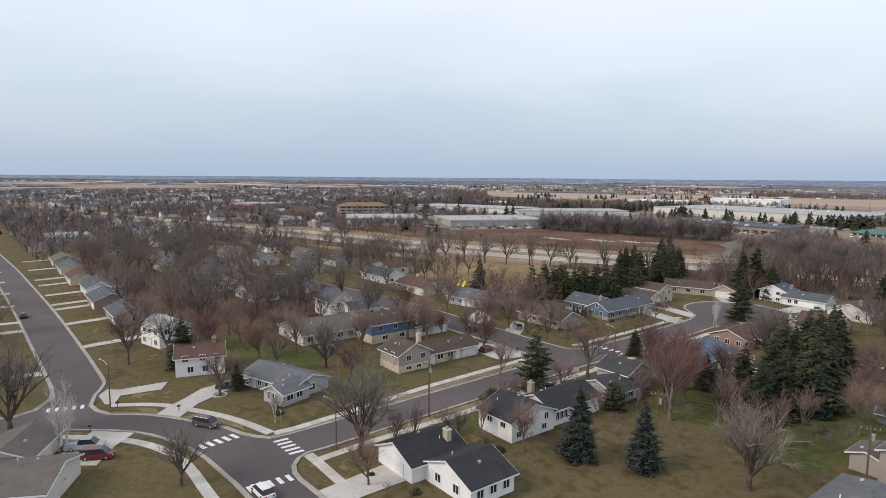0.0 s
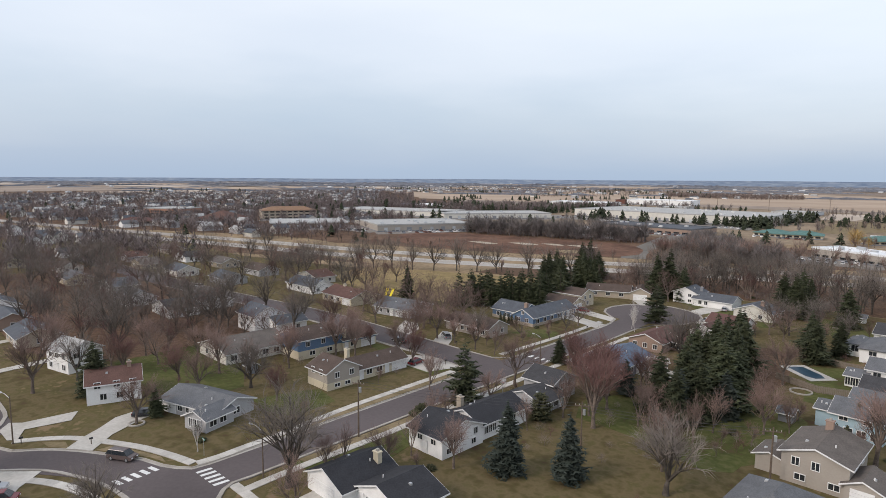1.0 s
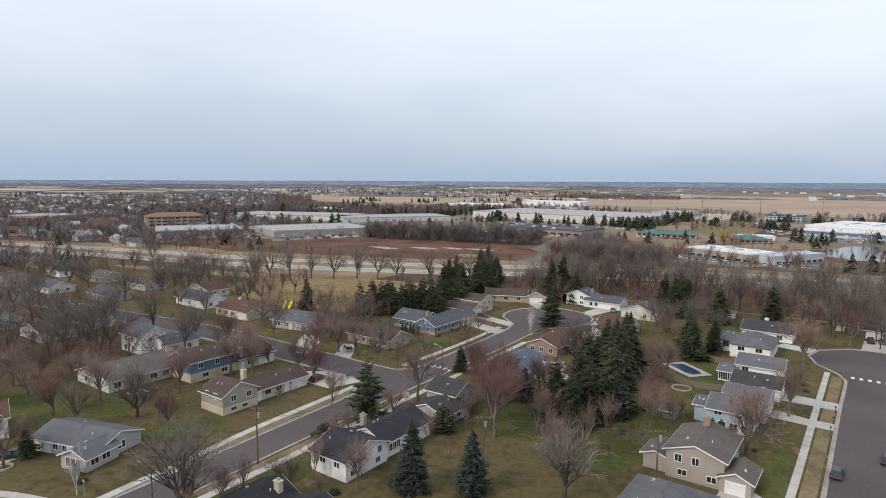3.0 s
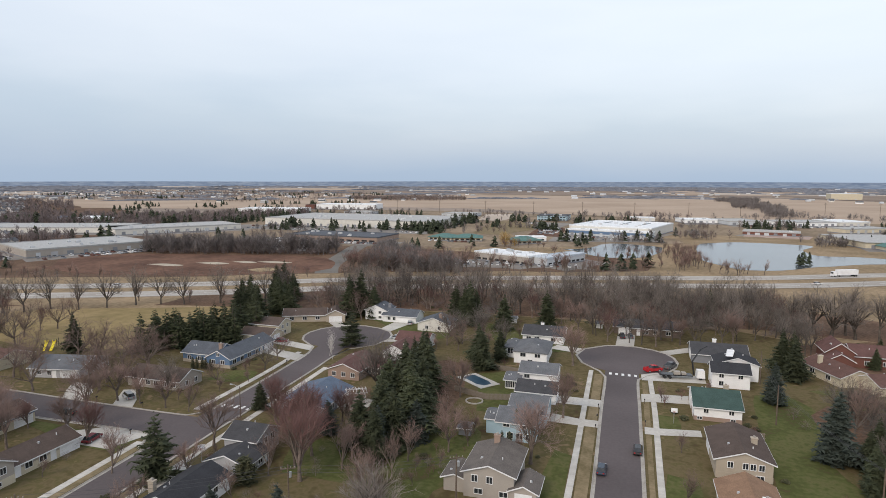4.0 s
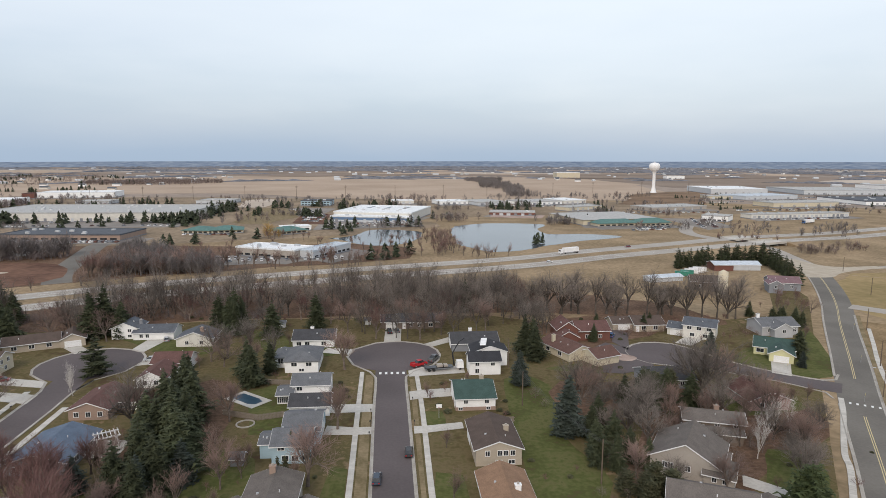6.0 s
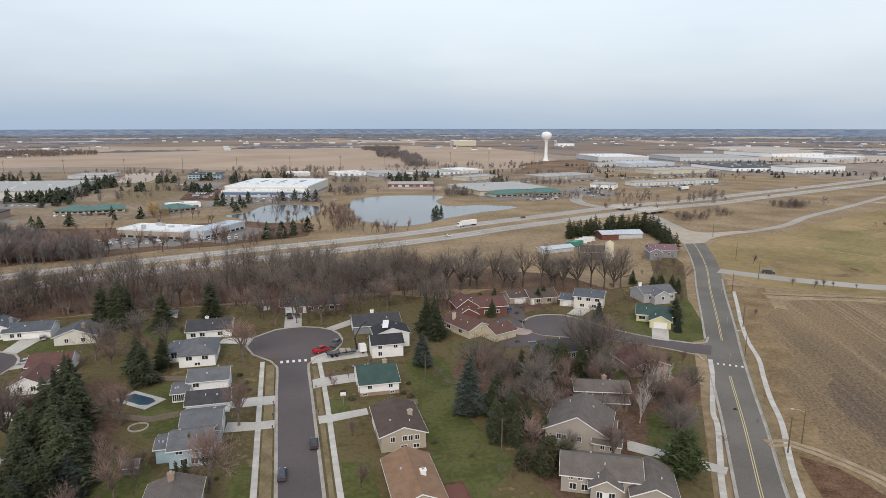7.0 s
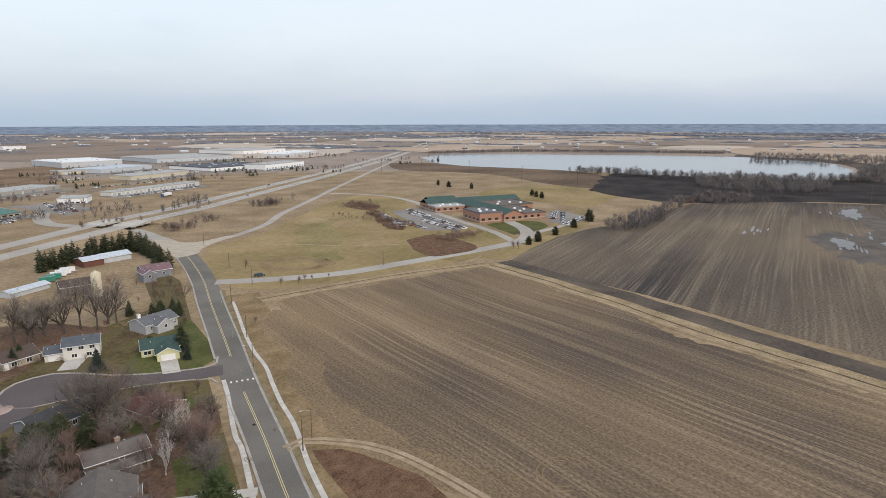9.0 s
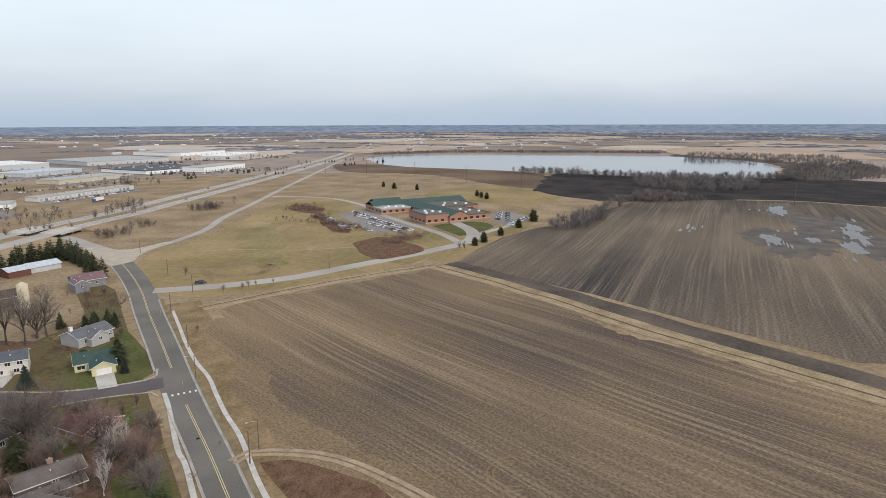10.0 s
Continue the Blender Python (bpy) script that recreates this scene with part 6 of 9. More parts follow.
PROTO["yew"] = tree_proto("dense dark rounded evergreen tree", conifer(16, 6, 2.6, 15, 14, -0.25, 0.2, 0.0, 0.4, 3), "bark", "shrub", group="evergreens")


def shrub_mesh(seed, n=70, r=1.0):
    rnd, b = random.Random(seed), Build()
    for _ in range(n):
        a, e = rnd.uniform(0, 6.28), rnd.uniform(0.05, 1.45)
        d = Vector((math.cos(a) * math.cos(e), math.sin(a) * math.cos(e), math.sin(e) * 0.85))
        k = r * rnd.uniform(0.75, 1.1)
        p, t = d * k * 0.35, d * k
        s = d.cross(Vector((0.2, 0.3, 0.9))).normalized() * 0.2 * r
        u = s.cross(d).normalized() * 0.2 * r
        m = d * k * 0.7
        b.add([p, m + s, m + u, m - s, m - u, t], [(0, 2, 1), (0, 3, 2), (0, 4, 3), (0, 1, 4), (5, 1, 2), (5, 2, 3), (5, 3, 4), (5, 4, 1)])
    return b.done("shrub", M["shrub"])


SHRUB = shrub_mesh(3)
TWIGGY = mesh("shrub_bare", *(lambda t: (t[0].v + t[1].v, t[0].f + [tuple(i + len(t[0].v) for i in f) for f in t[1].f]))(bare_tree(21, 3.0, (7, 5, 4), (0.1, 0.45, 0.36, 0.26), (46, 42, 42), r0=0.06)), M["twig_red"])
TREES = []
BARE = ("round", "vase", "red", "round2", "tall")


def tree(kind, x, y, s=1.0, rz=None, tall=1.0, alone=False):
    if kind in BARE and not alone and x * x + y * y > 168 ** 2:
        return grove("mid_red" if kind == "red" else ("mid2" if kind in ("vase", "tall") else "mid"), x, y, s * 1.2)
    rz = (x * 37.7 + y * 91.3) % 360 if rz is None else rz
    o = copy_thing(PROTO[kind], pose(x, y, 0, 0, 0, rz))
    if kind in BARE:
        s *= 1.2
    v = 0.88 + 0.26 * ((x * 13.7 + y * 7.9) % 1.0)
    o.scale = (s * v, s * v, s * tall)
    TREES.append((x, y))
    return o


def shrub(x, y, s=1.0, bare=False):
    o = new("shrub", TWIGGY if bare else SHRUB)
    o.matrix_basis = pose(x, y, 0, 0, 0, (x * 57 + y * 31) % 360)
    o.scale = (s, s, s)
    return tagged(o, "bare reddish garden shrub" if bare else "low evergreen garden shrub", "shrub", "garden shrubs")


WOODS = {}


def grove(kind, x, y, s):
    """One more tree of a joined wood."""
    WOODS.setdefault(kind, []).append((x, y, s, (x * 37.7 + y * 91.3) % 6.283))
    TREES.append((x, y))


def join_woods():
    for kind, rows in WOODS.items():
        for o in PROTO[kind].children:
            me = o.data
            nv, nl, nf = len(me.vertices), len(me.loops), len(me.polygons)
            co, li, ls = np.empty(nv * 3, np.float32), np.empty(nl, np.int32), np.empty(nf, np.int32)
            me.vertices.foreach_get("co", co)
            me.loops.foreach_get("vertex_index", li)
            me.polygons.foreach_get("loop_start", ls)
            co = co.reshape(-1, 3)
            C, L, S = [], [], []
            for i, (x, y, s, a) in enumerate(rows):
                c, w = math.cos(a), math.sin(a)
                C.append(np.stack([(co[:, 0] * c - co[:, 1] * w) * s + x, (co[:, 0] * w + co[:, 1] * c) * s + y, co[:, 2] * s], 1))
                L.append(li + i * nv)
                S.append(ls + i * nl)
            out = bpy.data.meshes.new("wood_" + o.name.split(".")[0])
            n = len(rows)
            out.vertices.add(nv * n), out.loops.add(nl * n), out.polygons.add(nf * n)
            out.vertices.foreach_set("co", np.concatenate(C).ravel().astype(np.float32))
            out.loops.foreach_set("vertex_index", np.concatenate(L).astype(np.int32))
            out.polygons.foreach_set("loop_start", np.concatenate(S).astype(np.int32))
            out.update(calc_edges=True)
            out.materials.append(me.materials[0])
            tagged(new("evergreen_woods" if kind.startswith("spruce") else "bare_woods", out), "dark dense evergreens standing close together" if kind.startswith("spruce") else "dense bare deciduous trees standing close together", "woods", "", "stuff")


def plant(kind, rows, s=1.0, tall=1.0):
    for x, y, *k in rows:
        tree(kind, x, y, s * (k[0] if k else 1), None, tall, True)


# evergreens, one by one
plant("fir", [(-82.5, 88.4, 1.0), (-88, 183.7, 0.95)])
plant("blue", [(-57, 71, 1.05), (-49, 76, 0.95), (41, 134, 1.35), (36.5, 167, 0.95), (-48, 112, 0.9), (-42, 119, 0.85), (107, 192, 0.7), (-62, 117, 0.7), (128, 175, 0.5)])
plant("yew", [(-66, 92, 0.95), (45, 108, 0.9), (48, 104, 0.9), (-104, 42, 0.35), (69, 140, 0.5)])
plant("spruce", [(-47, 108, 0.8), (-52, 112, 0.9), (-45.5, 114.5, 0.95), (-50, 119), (-44, 122.5, 1.05), (-53, 127, 0.95), (-47.5, 130, 1.1), (-43, 127, 0.9), (-55, 136, 0.95), (-49.5, 137, 1.1), (-53, 143, 1.05), (-49, 149), (-56, 150, 0.95), (-53.5, 157), (-55, 165, 0.9), (-58, 171, 0.8), (-40, 172, 0.85), (-43, 180, 0.85), (-43.5, 222, 0.95), (-29, 232, 1.0), (-22, 128, 0.45), (-58, 226), (-65, 231, 1.0), (-61, 229, 0.9), (-84.5, 125, 0.5), (71.6, 207, 0.5), (-138, 35, 0.85), (-118, 40, 0.45), (78, 148, 0.7), (73, 152, 0.7), (133, 184, 0.72), (44, 195, 0.95), (46, 188, 0.9), (31, 254, 1.0), (95, 219, 0.5), (98, 221, 0.5), (-170, 150, 0.95)])
plant("spruce2", [(-46, 135, 0.9), (-51, 131, 0.85), (-57, 160, 0.7), (43.5, 120, 0.55), (46.5, 117, 0.5), (47, 196, 0.75), (-37, 183, 0.6)])
rnd = random.Random(5)
for k in range(30):
    grove("spruce_wood", -150 + k % 10 * 2.4 + rnd.uniform(-1.5, 1.5), 156 + k // 10 * 6 + k % 10 * 2.2 + rnd.uniform(-1.5, 1.5), rnd.uniform(0.75, 1.0))
for k in range(44):
    f = k / 43
    x, y = (171 + 92 * f, 350 + 20 * f) if f < 0.66 else (234 - 66 * (f - 0.66), 362 - 188 * (f - 0.66))
    grove("spruce_wood", x + rnd.uniform(-4, 4), y + rnd.uniform(-4, 4), rnd.uniform(0.72, 1.0))
for cx, cy, n, sp in ((-150, 222, 9, 7), (-141, 198, 5, 4), (-151, 244, 5, 4), (-104, 226, 6, 4), (-60, 232, 4, 4)):
    for k in range(n):
        tree("spruce2" if k % 2 else "spruce", cx + rnd.gauss(0, sp), cy + rnd.gauss(0, sp * 0.7), rnd.uniform(0.85, 1.15))
for k in range(7):
    tree("spruce", 150 + k * 1.7, 222 + rnd.uniform(-5, 5), rnd.uniform(0.45, 0.6))
for x, y in ((-122, 147), (-121, 147.6), (-119.4, 148), (-117.9, 147.6), (-116, 147.2), (-60, 127), (-58, 126.6), (-56, 126.4), (-54, 126), (-62.5, 127.6), (-24, 122), (-22.4, 122)):
    tree("arb", x, y, 0.7)

# bare trees that stand out
plant("round2", [(-76.7, 44, 1.1), (83, 151.5, 1.28), (87.5, 167, 0.9), (-62.3, 145.8, 1.05), (-36.5, 82.4, 0.85)])
plant("round", [(-81.9, 104, 0.85), (-149, 102, 0.85), (-123, 111, 0.8), (-122, 119, 0.75), (-14.8, 184, 0.95), (-13.3, 141.4, 0.85), (-17, 115.8, 0.95), (-116.6, 36, 0.66), (-136, 100, 0.75), (92, 135.5, 0.95), (88, 117.3, 0.85), (-128.3, 88.5, 0.8), (-130.9, 76.2, 0.75), (-161, 53, 0.75), (-148.5, 26, 0.95), (-169, 35, 0.95), (-40.3, 148, 0.8), (-34, 116, 0.65), (-57.5, 122, 0.7), (-16.5, 225, 0.9), (3.5, 234, 0.8), (-120, 124, 0.6), (-60, 148, 0.8), (10, 214, 0.85), (35, 222, 0.9), (18, 219, 0.7), (-24, 238, 0.8)])
plant("vase", [(-92.6, 88, 0.6), (-40.3, 89, 0.75), (-36, 122, 0.7), (-43, 93, 0.65), (-18, 122, 0.6), (92, 160, 0.85)])
plant("red", [(-57, 96, 1.35), (-65.4, 110.7, 1.15), (-64, 112, 0.9), (-60, 106, 1.0), (-82, 126, 0.8), (-67.7, 115.2, 1.0), (-77, 119.7, 0.85), (-62, 124, 0.8), (-72, 113, 0.8)])
plant("birch", [(-97.5, 39.3, 0.75), (-106.8, 8.2, 1.05), (-105.6, 9, 0.9), (-89.5, 171, 0.8), (-87, 168, 0.7), (79, 119.5, 1.05), (91, 132, 0.8), (94, 131, 0.85), (97, 140, 0.6)])
plant("round2", [(-117.1, 2.7, 1.15), (-84.6, 20.3, 0.62), (61, 140, 0.8), (65, 145, 0.8), (58, 128, 0.7), (55, 132, 0.75), (98, 152, 0.7), (94, 124, 0.6), (88, 128, 0.6), (86, 118, 0.5), (103, 133, 0.5)])
plant("small", [(-98, 60, 0.7), (9.5, 160, 0.8), (11.5, 109, 1.0), (-20, 118, 0.9), (12, 130, 0.7), (96, 168, 0.9), (108, 186, 0.7), (150, 205, 0.9), (88, 222, 0.7), (-100, 95, 0.8), (-104, 83, 0.6), (-140, 122, 0.8), (22, 170, 0.6), (-47, 190, 0.9), (-44, 196, 1.0), (112, 150, 0.8), (106, 148, 0.9), (230, 210, 0.55), (238, 206, 0.45), (352, 152, 1.0), (355, 150, 0.9)])

# roads and yards kept clear
ROADBOXES = [(-190, -168, 122, 156), (-99, -79, 20, 175), (-430, -95, 103, 118), (-640, -110, 4, 34), (-112, -78, 175, 213), (-12, 12, 20, 215), (-15, 16, 178, 214), (-130, -60, 20, 40)]


def clear(x, y, gap=3.0):
    if any(a < x < b and c < y < d for a, b, c, d in ROADBOXES + HOUSES):
        return False
    return all((x - u) ** 2 + (y - v) ** 2 > gap * gap for u, v in TREES)


def scatter(n, box, kinds, smin, smax, gap, seed, ok=None, put=None):
    r = random.Random(seed)
    made = 0
    for _ in range(n * 12):
        x, y = r.uniform(box[0], box[1]), r.uniform(box[2], box[3])
        if clear(x, y, gap) and (ok is None or ok(x, y)):
            (put or tree)(r.choice(kinds), x, y, r.uniform(smin, smax))
            made += 1
            if made == n:
                return


scatter(20, (-170, -104, 44, 100), ("round", "round2", "vase", "red"), 0.6, 0.9, 4.6, 30)
scatter(12, (-126, -98, 118, 170), ("round", "vase", "small"), 0.5, 0.7, 5.0, 29)
scatter(16, (-84, -62, 36, 100), ("round", "small", "vase"), 0.35, 0.6, 4.0, 28)
scatter(34, (-225, -150, 26, 102), ("mid", "mid2", "mid2", "mid_red"), 0.85, 1.25, 5.0, 31, put=grove)
scatter(62, (-345, -180, 26, 100), ("mid", "mid2", "mid_red", "mid2"), 0.9, 1.3, 5.6, 32, put=grove)
scatter(52, (-345, -190, 118, 185), ("mid", "mid2", "mid_red"), 0.85, 1.2, 5.0, 33, put=grove)
scatter(14, (-190, -128, 118, 150), ("round", "round2", "round2"), 0.7, 1.0, 5.5, 34)
scatter(30, (-340, -130, -50, 6), ("mid", "mid2"), 0.7, 1.0, 7.0, 35, put=grove)
scatter(16, (-66, -30, 100, 130), ("round", "small", "vase"), 0.5, 0.75, 4.5, 36)
scatter(14, (-70, -35, 186, 240), ("round", "small", "vase"), 0.6, 0.85, 5.0, 37)
plant("yew", [(68.7, 155.3, 1.4), (72, 156.5, 1.2), (75.5, 155.4, 1.4), (67, 149, 1.6)])
plant("spruce", [(44.5, 124.5, 0.62), (49, 126, 0.68), (46, 132, 0.62), (51, 121.5, 0.55), (53.5, 117.5, 0.5)])
plant("pine", [(74.7, 97.1, 1.0)])
plant("yew", [(50.5, 107.5, 1.2), (53, 105.5, 1.1), (48, 106, 1.0)])
scatter(30, (48, 112, 106, 166), ("round", "vase", "round2", "round2"), 0.45, 0.8, 3.6, 38, lambda x, y: y > 1.53 * x - 20 and x < 108)
scatter(14, (140, 182, 236, 286), ("round", "red", "small"), 0.5, 0.75, 5.0, 39)
scatter(12, (-126, -98, 216, 246), ("round", "vase"), 0.7, 0.95, 5.0, 40)
# row along the highway and the belt of woods
for k, (x, y) in enumerate(((-248, 186), (-241, 190), (-236, 198), (-224, 201), (-216, 208), (-208, 216), (-199, 221), (-189, 224), (-176, 232), (-166, 236), (-158, 240), (-150, 244))):
    tree("vase", x, y, 1.0 + 0.07 * (k % 3))
BELT = smooth_line([(-122, 256), (-110, 258), (-70, 262), (-20, 262), (20, 262), (58, 258)], 4)
r = random.Random(77)
for k in range(225):
    p = BELT[r.randrange(len(BELT))]
    x, y = p.x + r.uniform(-5, 5), p.y + r.uniform(-20, 24)
    if clear(x, y, 2.0) and y > 238:
        grove(r.choice(("belt2", "belt", "belt2", "belt", "mid_red")), x, y, r.uniform(0.85, 1.25))
for k in range(95):
    x, y = r.uniform(-14, 62), r.uniform(214, 285)
    if clear(x, y, 2.4):
        grove(r.choice(("belt2", "belt", "belt", "belt2", "mid_red")), x, y, r.uniform(0.7, 1.15))
for k in range(18):
    f = k / 17
    tree(r.choice(("tall", "round2", "tall", "round2")), 61 + 80 * f + r.uniform(-2, 2), 252 - 20 * f + r.uniform(-4, 4), r.uniform(1.0, 1.25), alone=True)
for k in range(60):
    x, y = r.uniform(-150, 70), r.uniform(246, 300)
    shrub(x, y, r.uniform(0.8, 1.6), True)
SHRUBS = [(-101, 41.5, 1.2), (-103.5, 42, 0.9), (-107, 43.8, 0.8), (-82, 86, 1.3), (-80, 91, 1.6), (-112, 129.5, 1.0), (-110, 131, 0.7), (10, 157, 1.6), (12, 153, 1.4), (14, 149, 1.5), (14.5, 163, 1.5), (27.5, 149, 1.2), (29, 147, 1.2), (28, 145, 0.9), (30, 155, 1.0), (27, 124, 0.9), (30.5, 114, 0.8), (-13, 166, 1.2), (-12, 161, 1.0), (-36, 110, 1.0), (-38, 112, 1.4), (36, 115, 0.9), (38, 117, 0.8), (106, 120, 0.6), (75, 104, 1.0), (76, 108, 1.1), (79, 103, 0.9), (84, 116, 0.9), (72, 122, 1.0), (-15, 172, 1.1), (55, 205, 1.2), (110, 204, 1.3), (134, 204, 1.8), (-110, 150, 1.1), (-109, 155, 1.0), (-109.5, 160, 0.8), (-66, 63, 1.2), (-65.5, 69, 1.0), (-85, 79, 2.0), (-84, 76, 1.7)]
for k, (x, y, s) in enumerate(SHRUBS):
    shrub(x, y, s * 0.9, k % 3 == 1)
for k in range(40):
    x, y = r.uniform(-60, 104), r.uniform(100, 240)
    if clear(x, y, 2.5):
        shrub(x, y, r.uniform(0.5, 1.1), k % 2 == 0)

# twiggy undergrowth round the houses and under the belt
r = random.Random(58)
for box, n in (((-66, -30, 96, 180), 26), ((46, 110, 104, 172), 34), ((-170, -104, 40, 100), 22), ((-84, -60, 36, 110), 10), ((56, 140, 196, 240), 22), ((-110, 40, 238, 252), 26), ((-40, -28, 60, 100), 6)):
    for _ in range(n):
        x, y = r.uniform(box[0], box[1]), r.uniform(box[2], box[3])
        if clear(x, y, 1.2):
            shrub(x, y, r.uniform(0.5, 1.2), r.random() < 0.75)

plant("spruce", [(66.9, 147.1, 0.7), (66.2, 151.1, 0.75), (49.3, 137.4, 0.65), (61.5, 152, 0.6), (147.5, 236.4, 0.5), (80, 228.7, 0.35)])
plant("small", [(231, 259.2, 0.9), (213.6, 215.7, 0.75), (221.4, 211.6, 0.7), (226.9, 212.2, 0.7), (77.4, 141.9, 1.1), (90.6, 126.7, 1.2), (80.6, 125, 1.0), (85.6, 209.7, 0.8), (166.3, 183.4, 0.6)])

# ---- distance ----


def far_trees(points, name, material, label, seed, h0=7, h1=13, spikes=9, squat=0.55, thin=0.026):
    """Bare crowns far off: a thin stem and many narrow twigs fanning out inside an uneven oval."""
    rnd = np.random.default_rng(seed)
    n = int(spikes * 2.2) + 6
    V, count = [], 0
    for x, y in points:
        h = rnd.uniform(h0, h1) * rnd.uniform(0.8, 1.1)
        rx, rz = h * 0.46 * squat * rnd.uniform(0.8, 1.3), h * 0.4
        a, e = rnd.uniform(0, 6.283, n), np.arcsin(rnd.uniform(-0.55, 1, n))
        k = rnd.uniform(0.75, 1.08, n)
        tip = np.stack([np.cos(a) * np.cos(e) * rx * k, np.sin(a) * np.cos(e) * rx * k, h * 0.6 + np.sin(e) * rz * k], 1)
        root = np.stack([tip[:, 0] * 0.3 + rnd.normal(0, 0.05 * h, n), tip[:, 1] * 0.3 + rnd.normal(0, 0.05 * h, n), tip[:, 2] - h * rnd.uniform(0.16, 0.36, n)], 1)
        b = a + rnd.uniform(0.6, 2.5, n)
        w = np.stack([np.cos(b), np.sin(b), rnd.uniform(-0.3, 0.3, n)], 1) * h * thin
        root[0], tip[0], w[0] = (0, 0, 0), (0, 0, h * 0.7), (0.022 * h, 0, 0)
        root[1], tip[1], w[1] = (0, 0, 0), (0, 0, h * 0.7), (0, 0.022 * h, 0)
        V.append(np.stack([root + w, root - w, tip], 1).reshape(-1, 3) + (x, y, 0.05))
        count += n
    F = np.arange(3 * count).reshape(-1, 3)
    return tagged(new(name, mesh(name, np.concatenate(V).tolist(), F.tolist(), M[material])), label, "woods", "", "stuff")


def light_woods(points, seed, s0, s1, red=0.3):
    r5 = random.Random(seed)
    away = [p for p in points if math.hypot(*p) > 560]
    for x, y in points:
        if math.hypot(x, y) <= 560:
            grove("low2" if r5.random() < red else "low", x, y, r5.uniform(s0, s1))
    cut = int(len(away) * red)
    for pts, material in ((away[:cut], "brush"), (away[cut:], "brush_grey")):
        if pts:
            far_trees(pts, "estate_trees", material, "bare trees between the distant buildings", seed, 9 * s0, 11 * s1, 16, 0.8)


def far_cones(points, name, label, seed, h0=5, h1=10):
    """Small evergreens far off: drooping boughs round a stem, uneven and often broad."""
    rnd = np.random.default_rng(seed)
    n, V, count = 38, [], 0
    for x, y in points:
        h = rnd.uniform(h0, h1)
        wide, power = h * rnd.uniform(0.24, 0.42), rnd.uniform(0.45, 0.9)
        f = (np.arange(n) / n) ** 1.1
        a = rnd.uniform(0, 6.283, n)
        r = wide * (1 - f) ** power * rnd.uniform(0.7, 1.15, n) + 0.05 * h
        d = np.stack([np.cos(a), np.sin(a), 0 * a], 1)
        s = np.stack([-np.sin(a), np.cos(a), 0 * a], 1) * (r * 0.45 + 0.03 * h)[:, None]
        z = h * (0.06 + 0.88 * f)
        up = np.stack([0 * a, 0 * a, z + h * 0.16], 1)
        out = d * r[:, None] + np.stack([0 * a, 0 * a, z - h * 0.03], 1)
        V.append(np.stack([up, out - s, out + s], 1).reshape(-1, 3) + (x, y, 0.0))
        count += n
    F = np.arange(3 * count).reshape(-1, 3)
    return tagged(new(name, mesh(name, np.concatenate(V).tolist(), F.tolist(), M["brush_green"])), label, "woods", "", "stuff")


PLANTS = []  # footprints kept free of far trees


def free(x, y):
    return not any(a - 6 < x < b + 6 and c - 6 < y < d + 6 for a, b, c, d in PLANTS)


def roof_flat(x0, x1, y0, y1, h):
    b = Build().box(x0, x1, y0, y1, h - 0.4, h)
    for q in ((x0 - 0.2, x1 + 0.2, y0 - 0.2, y0 + 0.4), (x0 - 0.2, x1 + 0.2, y1 - 0.4, y1 + 0.2), (x0 - 0.2, x0 + 0.4, y0 + 0.4, y1 - 0.4), (x1 - 0.4, x1 + 0.2, y0 + 0.4, y1 - 0.4)):
        b.box(*q, h - 0.5, h + 0.5)
    return b


